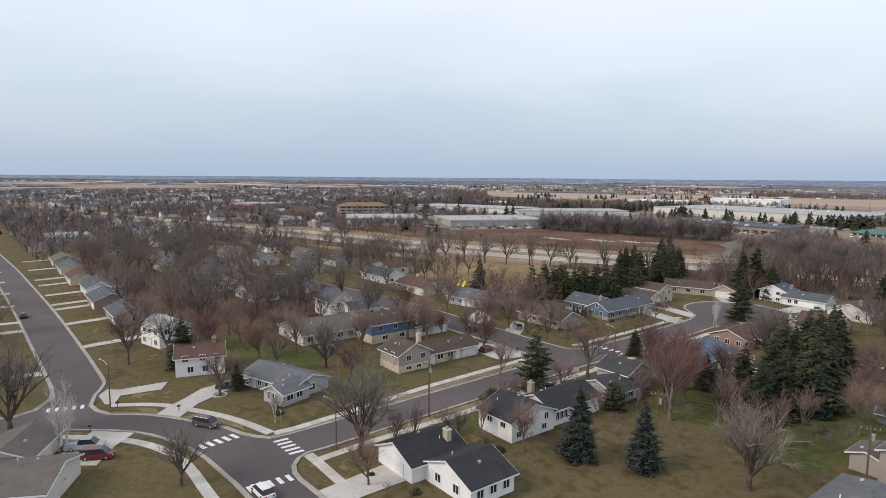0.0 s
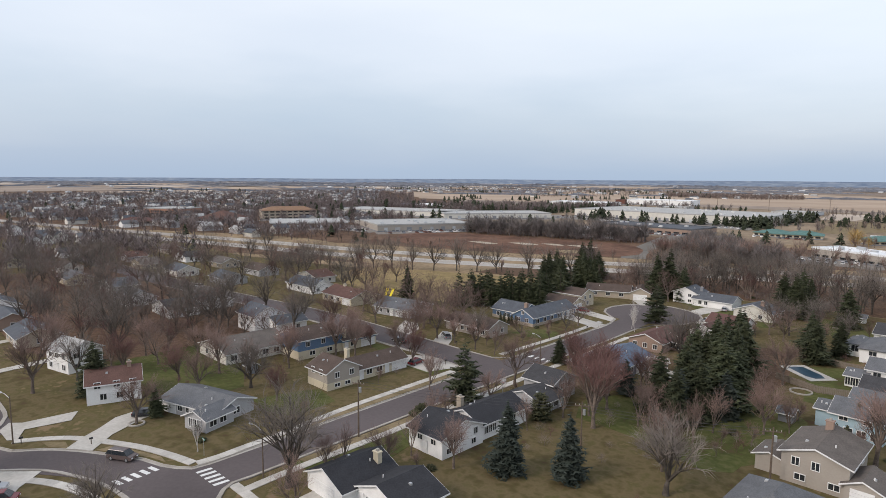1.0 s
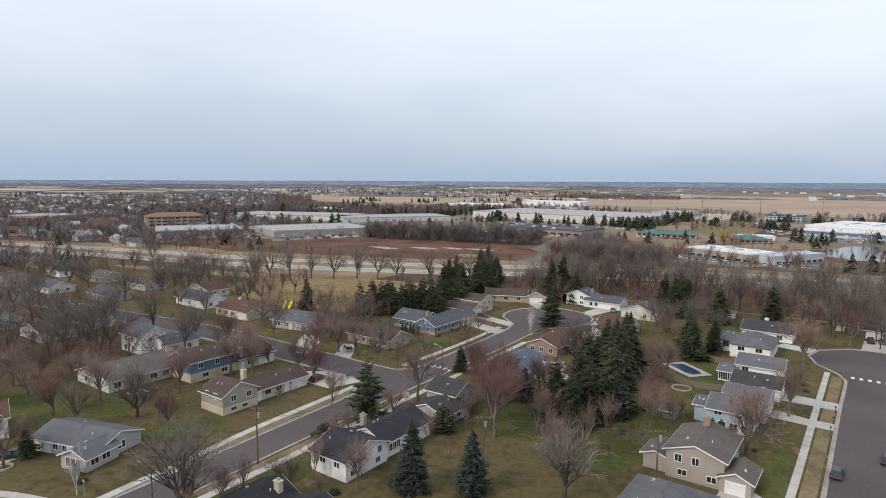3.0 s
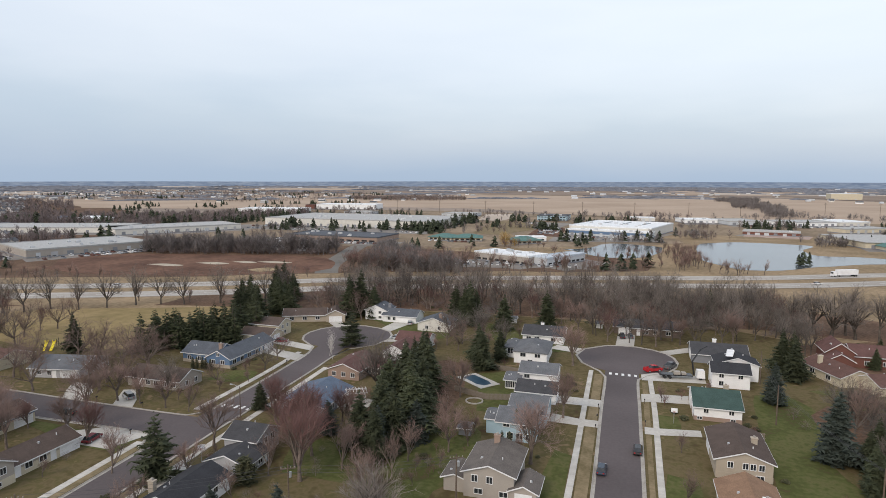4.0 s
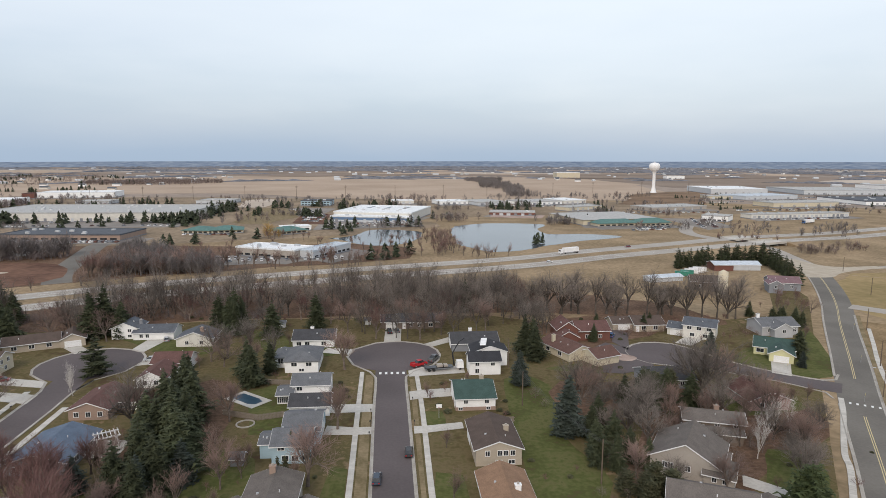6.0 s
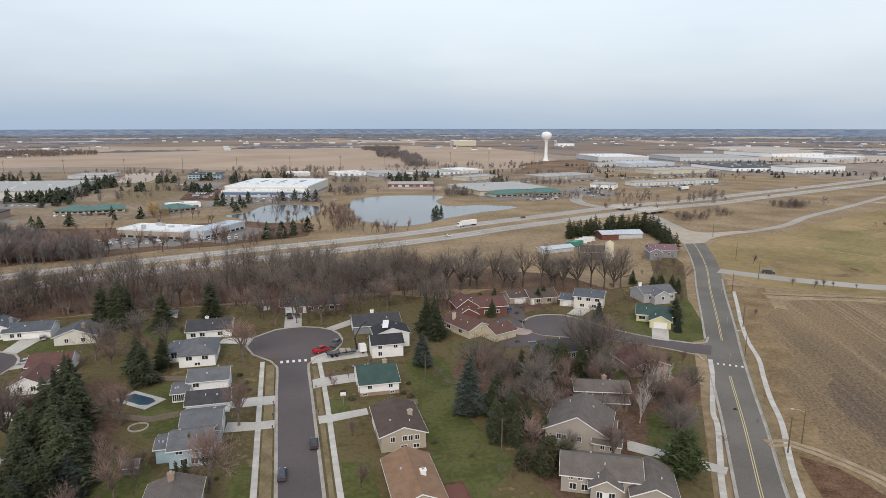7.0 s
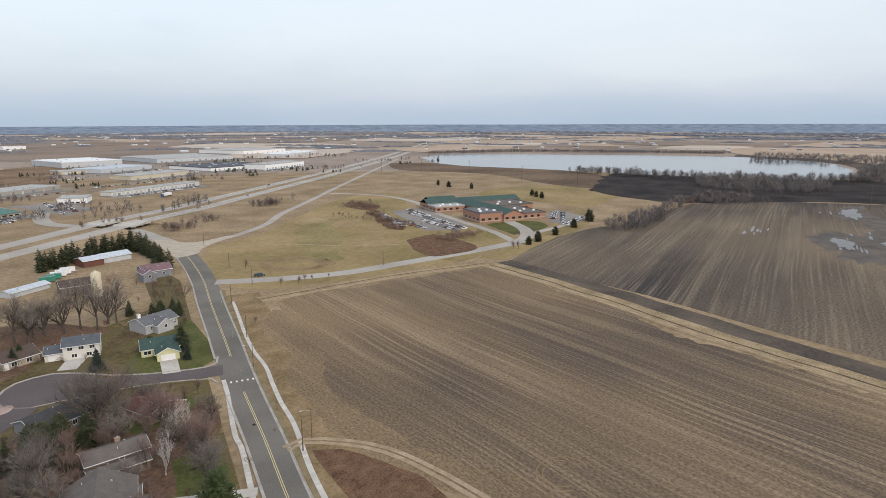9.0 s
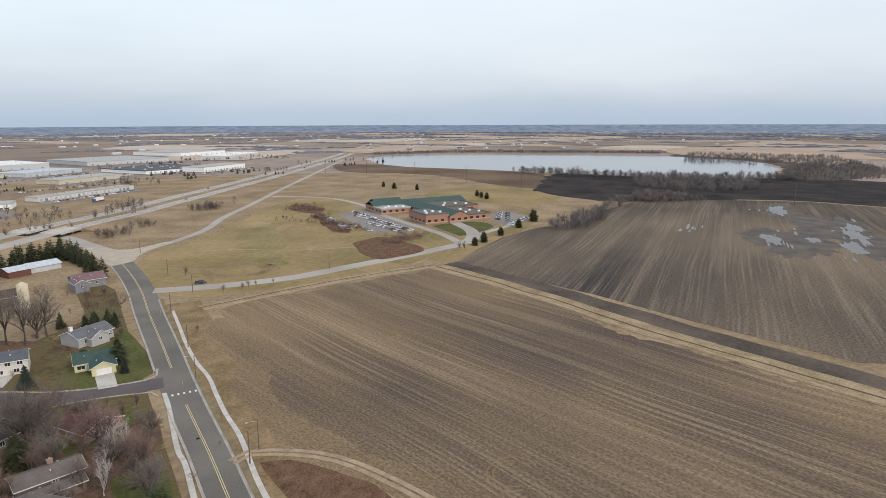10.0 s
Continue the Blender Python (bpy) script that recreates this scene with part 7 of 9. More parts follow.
def works(label, x, y, rot, w, d, h, wall, roof, doors=6, pitched=0.0, category="warehouse", units=6, glazed=False, front=None, slots=0):
    """A hall from its near left corner: walls with a darker foot, parapet roof, plant on it, doors or window bands."""
    c, s = math.cos(radians(rot)), math.sin(radians(rot))
    corners = [(x + u * c - v * s, y + u * s + v * c) for u, v in ((0, 0), (w, 0), (w, d), (0, d))]
    PLANTS.append((min(p[0] for p in corners), max(p[0] for p in corners), min(p[1] for p in corners), max(p[1] for p in corners)))
    if category in ("warehouse", "arena", "shop", "hotel") and math.hypot(x, y) > 380:
        apron = [(x + u * c - v * s, y + u * s + v * c) for u, v in ((-6, -19), (w + 5, -17), (w + 9, d * 0.6), (w + 2, d * 0.6), (w + 2, -0.3), (-3, -0.3))]
        sheet("car_park", apron, 0.1 + 0.003 * (len(PLANTS) % 40), M["yard"], "worn grey asphalt yard before a works building", "car park", wobble=2)
    o = thing(category, pose(x, y, 0, 0, 0, rot), label, category)
    part("wall", Build().box(0, w, 0, d, 0, h - 0.4).done("wall", WALLS[wall]), o)
    part("plinth", Build().box(-0.06, w + 0.06, -0.06, d + 0.06, 0, 0.9).done("plinth", WALLS["slate"]), o)
    if front:
        part("cladding", Build().box(w * 0.02, w * 0.98, -0.16, -0.07, h * 0.42, h - 0.9).done("cladding", WALLS[front]), o, "coloured panel band along the front")
    if pitched:
        rb, _ = roof_mesh(0, w, 0, d, h - 0.3, pitched, "x" if w > d else "y", over=1.2, hip=True)
        r = part("roof", rb.done("roof", ROOFS[roof]), o)
    else:
        r = part("roof", roof_flat(0, w, 0, d, h).done("roof", ROOFS[roof]), o)
        rr = random.Random(int(abs(x) + abs(y)))
        for k in range(units):
            a, b = rr.uniform(0.08, 0.92) * w, rr.uniform(0.1, 0.9) * d
            e = rr.uniform(0.8, 1.9)
            part("roof_unit", Build().box(a - e, a + e, b - 1.1, b + 1.1, h - 0.05, h + rr.uniform(0.8, 1.7), 0.1).done("roof_unit", M["metal"]), r)
        for k in range(slots):
            a = w * (k + 1) / (slots + 1)
            part("rooflight", Build().box(a - 1.6, a + 1.6, d * 0.55, d * 0.8, h - 0.1, h + 0.35).done("rooflight", M["glass"]), r)
    rr = random.Random(int(x * 3 + y))
    for k in range(doors):
        a = w * (k + 0.7) / (doors + 0.4)
        if glazed:
            for z in range(max(1, int(h / 3.3))):
                part("window", Build().box(a - w / doors * 0.33, a + w / doors * 0.33, -0.14, -0.07, 1.1 + 3.2 * z, 2.35 + 3.2 * z).done("window", M["glass"]), o)
        else:
            e = rr.choice((1.4, 1.7, 2.2))
            part("loading_door", Build().box(a - e, a + e, -0.18, -0.07, 0.1, min(3.6, h - 1.2)).done("loading_door", WALLS[rr.choice(("steel", "grey", "slate"))]), o)
    return o


works("vast warehouse with a pale grey flat roof and loading doors", -424, 650, -2, 216, 112, 9, "offwhite", "ltgrey", 24, units=26)
works("long low plant with a dark roof and brick front", -304, 500, -4, 94, 44, 5, "brick", "slate", 12, units=8, glazed=True)
works("office wing with a white roof and glass bands", -103, 414, -26, 46, 22, 6, "greytan", "white", 8, units=6, glazed=True)
works("office wing with a grey ribbed roof", -50, 394, 59, 42, 13, 5.5, "steel", "metal", 8, units=2, glazed=True)
works("low office with a green hipped roof", -178, 538, -12, 24, 22, 3.6, "cream", "teal", 5, 2.6, "office", glazed=True)
works("low office with a green hipped roof", -153, 535, 12, 26, 21, 3.6, "cream", "teal", 5, 2.6, "office", glazed=True)
works("low office with a teal hipped roof", -93, 522, 38, 26, 22, 3.6, "cream", "teal", 5, 2.8, "office", glazed=True)
works("pale annexe with a flat roof behind the offices", -96, 548, 20, 26, 14, 4, "white", "white", 4, category="office", units=1, glazed=True)
works("white plant with a stepped roof beside the pond", -60, 650, -16, 84, 92, 9, "offwhite", "white", 6, units=8, slots=3)
works("low front range of the plant with a blue band", -62, 632, -16, 84, 17, 6, "steel", "white", 8, units=6, front="blue")
works("pale blue two-storey office block", -122, 846, -4, 40, 34, 7, "ltblue", "slate", 9, units=3, glazed=True, category="office")
works("long white warehouse before the fields", -616, 866, 8, 106, 52, 7, "white", "white", 8)
works("distant white warehouse with a red end", -556, 1020, 8, 112, 56, 9, "white", "white", 9, units=4)
works("red end bay of the distant warehouse", -574, 1012, 8, 17, 30, 8, "maroon", "maroon", 1, units=0)
works("small pale hall behind the warehouse", -432, 882, 2, 44, 38, 4.5, "steel", "ltgrey", 4, units=1)
works("low grey hall behind the warehouse", -274, 892, -6, 48, 46, 4.5, "steel", "ltgrey", 4, units=2)
works("hall with pale hipped roof by the pond", 186, 580, 10, 84, 78, 6, "cream", "ltgrey", 9, 3.2, category="arena")
works("teal canopy wing of the arena", 196, 566, 10, 40, 15, 4.2, "cream", "teal", 6, 3.0, "arena", glazed=True)
works("broad teal canopy wing of the arena", 238, 568, 10, 34, 20, 4.2, "cream", "teal", 6, 3.4, "arena", glazed=True)
works("small white store before the fields", 3, 870, 6, 30, 24, 5, "offwhite", "white", 3, units=2)
works("low white works with blue doors", 68, 850, 14, 42, 38, 5, "white", "white", 5, units=3)
works("low grey works with a pale roof", 119, 832, 18, 46, 58, 5, "steel", "ltgrey", 5, units=4)
works("contractor's shed with a pale roof and red trim", 112, 694, -12, 52, 26, 4, "maroon", "ltgrey", 6, units=2)
works("long white range of works behind the pond", 185, 832, 22, 62, 52, 5, "white", "ltgrey", 7, units=6)
works("white works with a pale roof behind the pond", 246, 858, 22, 40, 50, 5.5, "offwhite", "white", 4, units=3)
works("pale low works beside the road", 219, 741, 30, 60, 24, 5, "cream", "ltgrey", 6, units=3)
works("small white office by the interchange", 326, 620, -40, 26, 26, 6, "white", "ltgrey", 5, units=2, glazed=True, category="office")
works("wide low hall with a grey roof", 321, 733, 17, 88, 40, 5, "greytan", "ltgrey", 6, units=6)
works("big grey works hall with a white roof", 592, 1096, -6, 104, 120, 10, "steel", "white", 6, units=6)
works("small cream workshop with a flat roof", 515, 962, -8, 44, 36, 5, "cream", "ltgrey", 3, units=1)
works("blue-grey works clad in sheet metal", 560, 930, 13, 106, 58, 6.5, "steel", "metal", 9, units=4)
works("long cream works with a flat roof", 512, 784, 7, 104, 40, 6.5, "cream", "ltgrey", 5, units=6)
works("long thin white storage block", 390, 634, 8, 128, 17, 5, "offwhite", "ltgrey", 22, units=10)
works("broad pale factory range with flat roofs", 756, 1070, -8, 166, 150, 8, "steel", "ltgrey", 12, units=18)
works("low white factory range with a dark roof", 670, 815, -3, 120, 110, 6, "white", "slate", 12, units=16)
works("white factory office with window bands", 735, 762, 7, 108, 42, 9, "white", "ltgrey", 14, units=6)
works("distant white factory with a flat roof", 1062, 1170, 3, 150, 150, 9, "white", "ltgrey", 8, units=6)
works("distant pale factory beside the highway", 1030, 1000, 18, 170, 60, 7, "steel", "white", 9, units=6)
works("tan hotel with an orange-brown hipped roof", -590, 318, 68, 57, 26, 10, "tan", "orange", 9, 3.5, "hotel", glazed=True)
works("building with a steep red-brown hipped roof", -604, 254, 29, 36, 36, 4, "brick", "red", 4, 7.0, "church", glazed=True)
works("brick shop block with a pale parapet", -742, 252, 31, 48, 40, 8, "redbrick", "ltgrey", 7, units=4, glazed=True, category="shop")
works("low brick shop with a brown hipped roof", -612, 184, 55, 30, 20, 4, "brick", "maroon", 4, 2.6, "shop", glazed=True)
works("low dark hall with a flat pale roof", -482, 266, 60, 68, 58, 5, "brown", "ltgrey", 7, units=5)
works("broad hall with a pale flat roof beyond the highway", -400, 320, 66, 86, 64, 6, "greytan", "ltgrey", 8, units=9)
works("flat pale store among evergreens", -640, 445, 20, 150, 62, 6, "offwhite", "ltgrey", 9, units=12)
works("flat pale hall beyond the woods", -478, 476, 58, 126, 56, 6, "offwhite", "ltgrey", 12, units=10)
works("blue-roofed shed among the trees", -712, 606, 30, 22, 20, 5, "white", "blue", 3, 2.0, "shed")
works("long white barn among the trees", -680, 610, 20, 40, 24, 5, "white", "white", 4, 2.5, "barn")
works("distant cream grain works", 560, 2050, 0, 80, 50, 18, "cream", "white", 3)
works("distant white barn before the fields", 900, 1950, 0, 60, 30, 9, "white", "white", 3)


# school
school = thing("school", pose(431.3, 215.5, 0, 0, 0, -35.5), "red brick school with green metal roofs and flat wings", "school")
PLANTS.append((420, 620, 150, 350))
for x0, x1, y0, y1, h, kind in ((0, 21, 0, 30, 7.5, "grey"), (21, 40, -1.5, 90, 5.6, "ridge"), (40, 62, 0.5, 48, 4.8, "tan"), (40, 80, 48, 82, 5.2, "tan"), (-8, 88, 84, 104, 5.2, "ridge"), (-9, 20, 66, 84, 4.6, "ltgrey"), (2, 30, 104, 120, 5.0, "ridge")):
    part("wall", Build().box(x0, x1, y0, y1, 0, h).done("wall", WALLS["redbrick"]), school)
    part("band", Build().box(x0 - 0.05, x1 + 0.05, y0 - 0.05, y1 + 0.05, 0.9, 1.6).done("band", WALLS["tan"]), school, "pale brick band round the wall")
    if kind == "ridge":
        rb, _ = roof_mesh(x0, x1, y0, y1, h, 3.4, "x" if x1 - x0 > y1 - y0 else "y", over=1.0)
        part("roof", rb.done("roof", ROOFS["schoolgreen"]), school, "green metal roof")
        if y1 - y0 > x1 - x0:
            part("gable", Build().add([(x0, y0, h), (x1, y0, h), ((x0 + x1) / 2, y0, h + 3.2), (x0, y0 + 0.3, h), (x1, y0 + 0.3, h), ((x0 + x1) / 2, y0 + 0.3, h + 3.2)], [(0, 1, 2), (5, 4, 3), (0, 2, 5, 3), (1, 4, 5, 2)]).done("gable", WALLS["redbrick"]), school)
    else:
        r = part("roof", roof_flat(x0, x1, y0, y1, h + 0.4).done("roof", ROOFS[kind]), school, "flat gravel roof")
        for k in range(4):
            x, y = x0 + (x1 - x0) * (0.2 + 0.2 * k), y0 + (y1 - y0) * (0.25 + 0.17 * (k * 2 % 3))
            part("roof_unit", Build().box(x - 1.1, x + 1.1, y - 0.9, y + 0.9, h + 0.35, h + 1.6, 0.1).done("roof_unit", M["white"]), r)
    for k in range(int((x1 - x0) / 6)):
        x = x0 + 3 + k * 6
        part("window", Build().box(x - 1.4, x + 1.4, y0 - 0.08, y0 - 0.01, 1.8, 3.6).done("window", M["glass"]), school)
    for k in range(int((y1 - y0) / 7)):
        y = y0 + 3.5 + k * 7
        part("window", Build().box(x0 - 0.08, x0 - 0.01, y - 1.5, y + 1.5, 1.8, 3.4).done("window", M["glass"]), school)
sheet("car_park", [(449, 314), (479, 305), (493, 299), (428, 233), (411, 213), (394, 222), (381, 234), (404, 260)], 0.09, M["yard"], "grey school car park with parked cars", "car park")
sheet("car_park", [(452, 150), (505, 148), (532, 188), (500, 186), (470, 172)], 0.09, M["yard"], "second school car park", "car park")
road("road", [(376, 163), (402, 190), (430, 230), (466, 278), (512, 326), (541, 380), (541, 427), (530, 452)], 3.2, "school entrance drive", "highway", z=0.095)
road("road", [(381, 157), (411, 161), (450, 155), (492, 152)], 2.8, "drive to the smaller school car park", "highway", z=0.085)
sheet("lawn", [(398, 172), (418, 196), (432, 208), (462, 186), (446, 164), (412, 166)], 0.045, M["green_lawn"], "mown lawn before the school", "lawn", smooth=4)


# rough brown scrub on the slope before the school
for pts in ([(486, 392), (474, 342), (446, 332), (456, 372)], [(436, 326), (418, 314), (374, 258), (386, 254), (412, 284)], [(344, 228), (370, 221), (362, 192), (340, 172), (319, 179), (308, 191)]):
    sheet("scrub_patch", pts, 0.2, M["weeds"], "reddish-brown scrub on the meadow", "scrub", smooth=5, wobble=4)
THICKET = [(478, 372), (470, 356), (462, 346), (428, 318), (420, 306), (404, 284), (392, 268), (382, 258), (372, 208), (384, 200), (364, 204)]
# water tower
wtower = thing("water_tower", pose(505, 1150, 0), "white pedestal water tower with a round tank", "water tower")
part("stem", Build().lathe([(6.2, 0), (4.4, 4), (3.1, 12), (2.8, 36), (4.4, 40.5), (7, 43.2)], 16).done("stem", M["white"], True), wtower)
part("tank", Build().lathe([(7, 43), (9.9, 47), (10.6, 50.8), (9.3, 54.5), (6.2, 56.9), (0.1, 57.8)], 20).done("tank", M["white"], True), wtower)
part("vent", Build().lathe([(1.0, 57.6), (1.0, 59.2), (0.05, 59.6)], 8).done("vent", M["metal"]), wtower)
# silo
silo = thing("silo", pose(158.5, 277, 0), "weathered tan concrete farm silo", "silo")
part("drum", Build().lathe([(2.2, 0), (2.2, 11), (0.1, 12.2)], 16).done("drum", WALLS["cream"], True), silo)
for z in range(1, 11, 2):
    part("hoop", Build().lathe([(2.2, z), (2.26, z), (2.26, z + 0.12), (2.2, z + 0.12)], 16).done("hoop", M["metal"]), silo)

# town and woods far off
PARKS = []
sheet("wood_floor", [(1000, -62), (1230, -82), (1400, -40), (1540, 120), (1640, 90), (1640, -150), (1300, -240), (1010, -150)], 0.3, M["soil_damp"], "dark floor of the bare woods by the lake", "undergrowth", smooth=20, wobble=14)
road("road", [(-172, 326), (-184, 352), (-196, 392), (-206, 429), (-216, 468), (-214, 486)], 7, "asphalt access road to the business estate", "asphalt_old", z=0.068)
sheet("car_park", [(-317, 468), (-258, 474), (-228, 420), (-284, 424)], 0.075, M["yard"], "asphalt lot crowded with pale vehicles", "car park", wobble=2)
sheet("car_park", [(-150, 398), (-102, 376), (-64, 384), (-104, 412), (-146, 424)], 0.076, M["yard"], "asphalt car park before the offices", "car park", wobble=2)
sheet("estate_ground", [(-460, 480), (-200, 470), (30, 560), (40, 660), (200, 690), (420, 700), (420, 860), (100, 960), (-560, 1020)], 0.02, M["estate"], "winter turf and yards of the business estate", "ground", smooth=25, wobble=10)
sheet("town_ground", [(-345, 20), (-345, 170), (-250, 200), (-330, 200), (-440, 172), (-620, 118), (-900, 40), (-1600, -200), (-1600, 20)], 0.015, M["litter"], "brown winter ground of the town", "ground", wobble=6)
sheet("town_ground", [(-420, 235), (-300, 268), (-200, 310), (-130, 345), (-40, 375), (10, 392), (20, 440), (-40, 470), (-200, 470), (-560, 640), (-900, 900), (-1700, 1250), (-1900, 300), (-900, 90)], 0.015, M["litter"], "brown winter ground beyond the highway", "ground", smooth=30, wobble=10)
for pts in ([(-450, 590), (-200, 590), (-195, 648), (-450, 648)], [(-330, 478), (-190, 480), (-190, 510), (-330, 510)], [(-130, 380), (-20, 392), (-30, 404), (-130, 412)], [(-70, 560), (30, 585), (30, 645), (-70, 650)], [(-150, 760), (-85, 660), (-70, 800), (-120, 816)], [(290, 540), (330, 560), (340, 640), (295, 650)], [(-520, 300), (-400, 310), (-400, 346), (-520, 345)]):
    PARKS.append(0)
    sheet("car_park", pts, 0.07 + 0.006 * len(PARKS), M["yard"], "worn grey asphalt yard on the business estate", "car park", wobble=3)
rng2 = np.random.default_rng(3)


def cloud_pts(n, poly_fn, lim):
    out = []
    while len(out) < n:
        x, y = rng2.uniform(lim[0], lim[1]), rng2.uniform(lim[2], lim[3])
        if poly_fn(x, y) and free(x, y):
            out.append((x, y))
    return out


hwl = [(p.x, p.y) for p in HW]


def hw_dist(x, y):
    return min((x - a) ** 2 + (y - c) ** 2 for a, c in hwl) ** 0.5


for pts, n, h0, h1, material, label in ((((50, 108), (62, 120), (72, 128), (58, 140), (50, 152), (62, 158), (84, 132), (94, 142), (100, 150), (70, 166)), 13, 1.6, 3.6, "brush", "brown bare brush in the back gardens"), (((-158, 74), (-140, 66), (-128, 82), (-110, 92), (-134, 92), (-172, 84)), 9, 1.2, 2.8, "brush_town", "grey bare brush in the back gardens"), (((-56, 84), (-48, 92), (-40, 104), (-60, 100)), 7, 1.2, 2.6, "brush", "brown brush under the garden trees"), (((100, 214), (112, 214), (128, 208), (140, 222), (84, 216), (70, 212), (92, 228)), 9, 1.5, 3.4, "brush_rust", "rusty brush behind the cottages"), (((-140, 246), (-112, 250), (-84, 252), (-56, 252), (-28, 252), (0, 250), (28, 248), (54, 246)), 22, 1.5, 4.0, "brush_town", "low brush along the edge of the belt")):
    far_trees([(x + rng2.normal(0, 5), y + rng2.normal(0, 4)) for x, y in pts for _ in range(n)], "garden_brush", material, label, 60 + n, h0, h1, 60, 1.5, 0.006)
town = cloud_pts(4600, lambda x, y: y > 22 and hw_dist(x, y) > 26 and y < 0.9 * -x and not (-335 < x < -120 and 20 < y < 190) and not (-390 < x < -190 and 150 < y < 420), (-1500, -250, 20, 1100))
far_trees(town, "town_trees", "brush_town", "purple-grey bare trees over the far town", 11, 7, 14, 9, 0.85, 0.03)
far_trees(cloud_pts(800, lambda x, y: hw_dist(x, y) > 26 and y < 0.9 * -x and not (-335 < x < -120 and 20 < y < 190) and not (-390 < x < -190 and 150 < y < 420), (-760, -250, 22, 640)), "town_trees", "brush_town", "grey bare trees round the near town", 51, 8, 15, 22, 0.85, 0.016)
far_trees(cloud_pts(1300, lambda x, y: 760 < math.hypot(x, y) < 1010 and y > 0.55 * -x, (-900, -480, 380, 900)), "town_trees", "brush_town", "bare woods between the halls and the fields", 58, 8, 14, 11, 0.9, 0.026)
far_cones(cloud_pts(110, lambda x, y: 640 < math.hypot(x, y) < 960 and y > 0.5 * -x, (-820, -470, 360, 860)), "town_evergreens", "dark evergreens between the halls", 59, 8, 14)
strip_line = smooth_line([(-352, 372), (-318, 376), (-282, 388), (-245, 398), (-214, 404)], 4)
far_trees([(p.x + rng2.normal(0, 5), p.y + rng2.uniform(0, 26)) for p in strip_line for _ in range(5)], "strip_woods", "brush_grey", "tall bare wood strip behind the cleared plot", 52, 12, 18, 52, 0.8, 0.009)
far_trees([(p.x + rng2.normal(0, 5), p.y + rng2.uniform(-3, 20)) for p in strip_line for _ in range(4)], "strip_woods", "brush_town", "low brush at the foot of the wood strip", 53, 3, 6, 30, 1.5, 0.016)
far_trees(cloud_pts(230, lambda x, y: hw_dist(x, y) > 22 and x > -158 - 0.267 * (y - 349) and y < 446 - 0.95 * (x + 193), (-194, -92, 345, 452)), "roadside_woods", "brush_grey", "dense bare wood beside the access road", 54, 9, 15, 56, 0.85, 0.009)
light_woods(cloud_pts(260, lambda x, y: not (-400 < x < -195 and 275 < y < 425) and not (-222 < x < -165 and 320 < y < 520) and 24 < hw_dist(x, y) < 140 and y > 0.45 * x + 300 and not (40 < x < 500), (-700, 60, 220, 480)), 12, 0.6, 1.0)
light_woods(cloud_pts(90, lambda x, y: hw_dist(x, y) > 22 and abs(y - (0.16 * x + 382)) < 16 and (x < -95 or rng2.random() < 0.16), (-168, -10, 320, 420)), 13, 1.1, 1.6, 0.25)
far_cones([(-13, 392), (-4, 393), (3, 401), (12.5, 412), (-59, 565), (-54, 564), (-45, 547), (-40, 566), (-34, 579), (-4, 589), (7, 591), (16, 582), (26, 580)], "estate_evergreens", "dark evergreens by the small pond", 33, 9, 13)
for x, y, h in ((-99, 505, 13), (-92, 509, 9)):
    tagged(far_trees([(x, y)], "willow", "willow", "golden-twigged bare willow beside the offices", int(h), h, h, 120, 1.1, 0.012), "golden-twigged bare willow beside the offices", "tree")
light_woods([(x + rng2.normal(0, 14), y + rng2.normal(0, 8)) for x, y in cloud_pts(85, lambda x, y: not (10 < x < 210 and 400 < y < 660) and free(x - 16, y) and free(x + 16, y), (-600, 420, 460, 1020)) for _ in range(8)], 14, 0.6, 1.15)
far_cones([(x + rng2.normal(0, 9), y + rng2.normal(0, 5)) for x, y in cloud_pts(46, lambda x, y: not (-75 < x < 210 and 370 < y < 660) and not (x > 270 and y < 700) and free(x - 14, y) and free(x + 14, y), (-560, 380, 470, 900)) for _ in range(rng2.integers(2, 10))], "estate_evergreens", "small dark evergreens on the business estate", 15, 5, 11)
far_cones([(x + rng2.normal(0, 8), 630 + rng2.normal(0, 4)) for x in (-380, -372, -330, -262, -235, -222, -212, -205) for _ in range(5)] + [(-200 + rng2.normal(0, 7), 590 + 5 * k) for k in range(44)], "estate_evergreens", "dark evergreens before the warehouse", 16, 8, 13)
light_woods([(x + rng2.normal(0, 16), y + rng2.normal(0, 8)) for x, y in cloud_pts(22, lambda x, y: True, (430, 1150, 680, 1100)) for _ in range(6)], 27, 0.5, 1.0)
far_cones([(x + rng2.normal(0, 10), y + rng2.normal(0, 5)) for x, y in cloud_pts(30, lambda x, y: True, (430, 1150, 640, 1080)) for _ in range(5)], "estate_evergreens", "dark evergreens beside the distant works", 28, 3, 6.5)
far_cones(cloud_pts(160, lambda x, y: y < -0.9 * x + 100, (-1200, -330, 60, 900)), "town_evergreens", "dark evergreens dotted through the far town", 17, 5, 10)
far_trees(cloud_pts(1000, lambda x, y: abs(x - (228 + 0.05 * (y - 1020) + 12 * math.sin(y / 47))) < (24 + 0.025 * (y - 1000)) * (0.75 + 0.35 * math.sin(y / 71 + 1) + 0.25 * math.sin(y / 23)), (150, 360, 1020, 1860)), "copse", "brush_grey", "dark bare copse among the fields", 18, 7, 15, 11, 0.8)
shore = smooth_line([(960, 300), (940, 200), (930, 80), (980, -60), (1180, -110), (1290, -140)], 12)
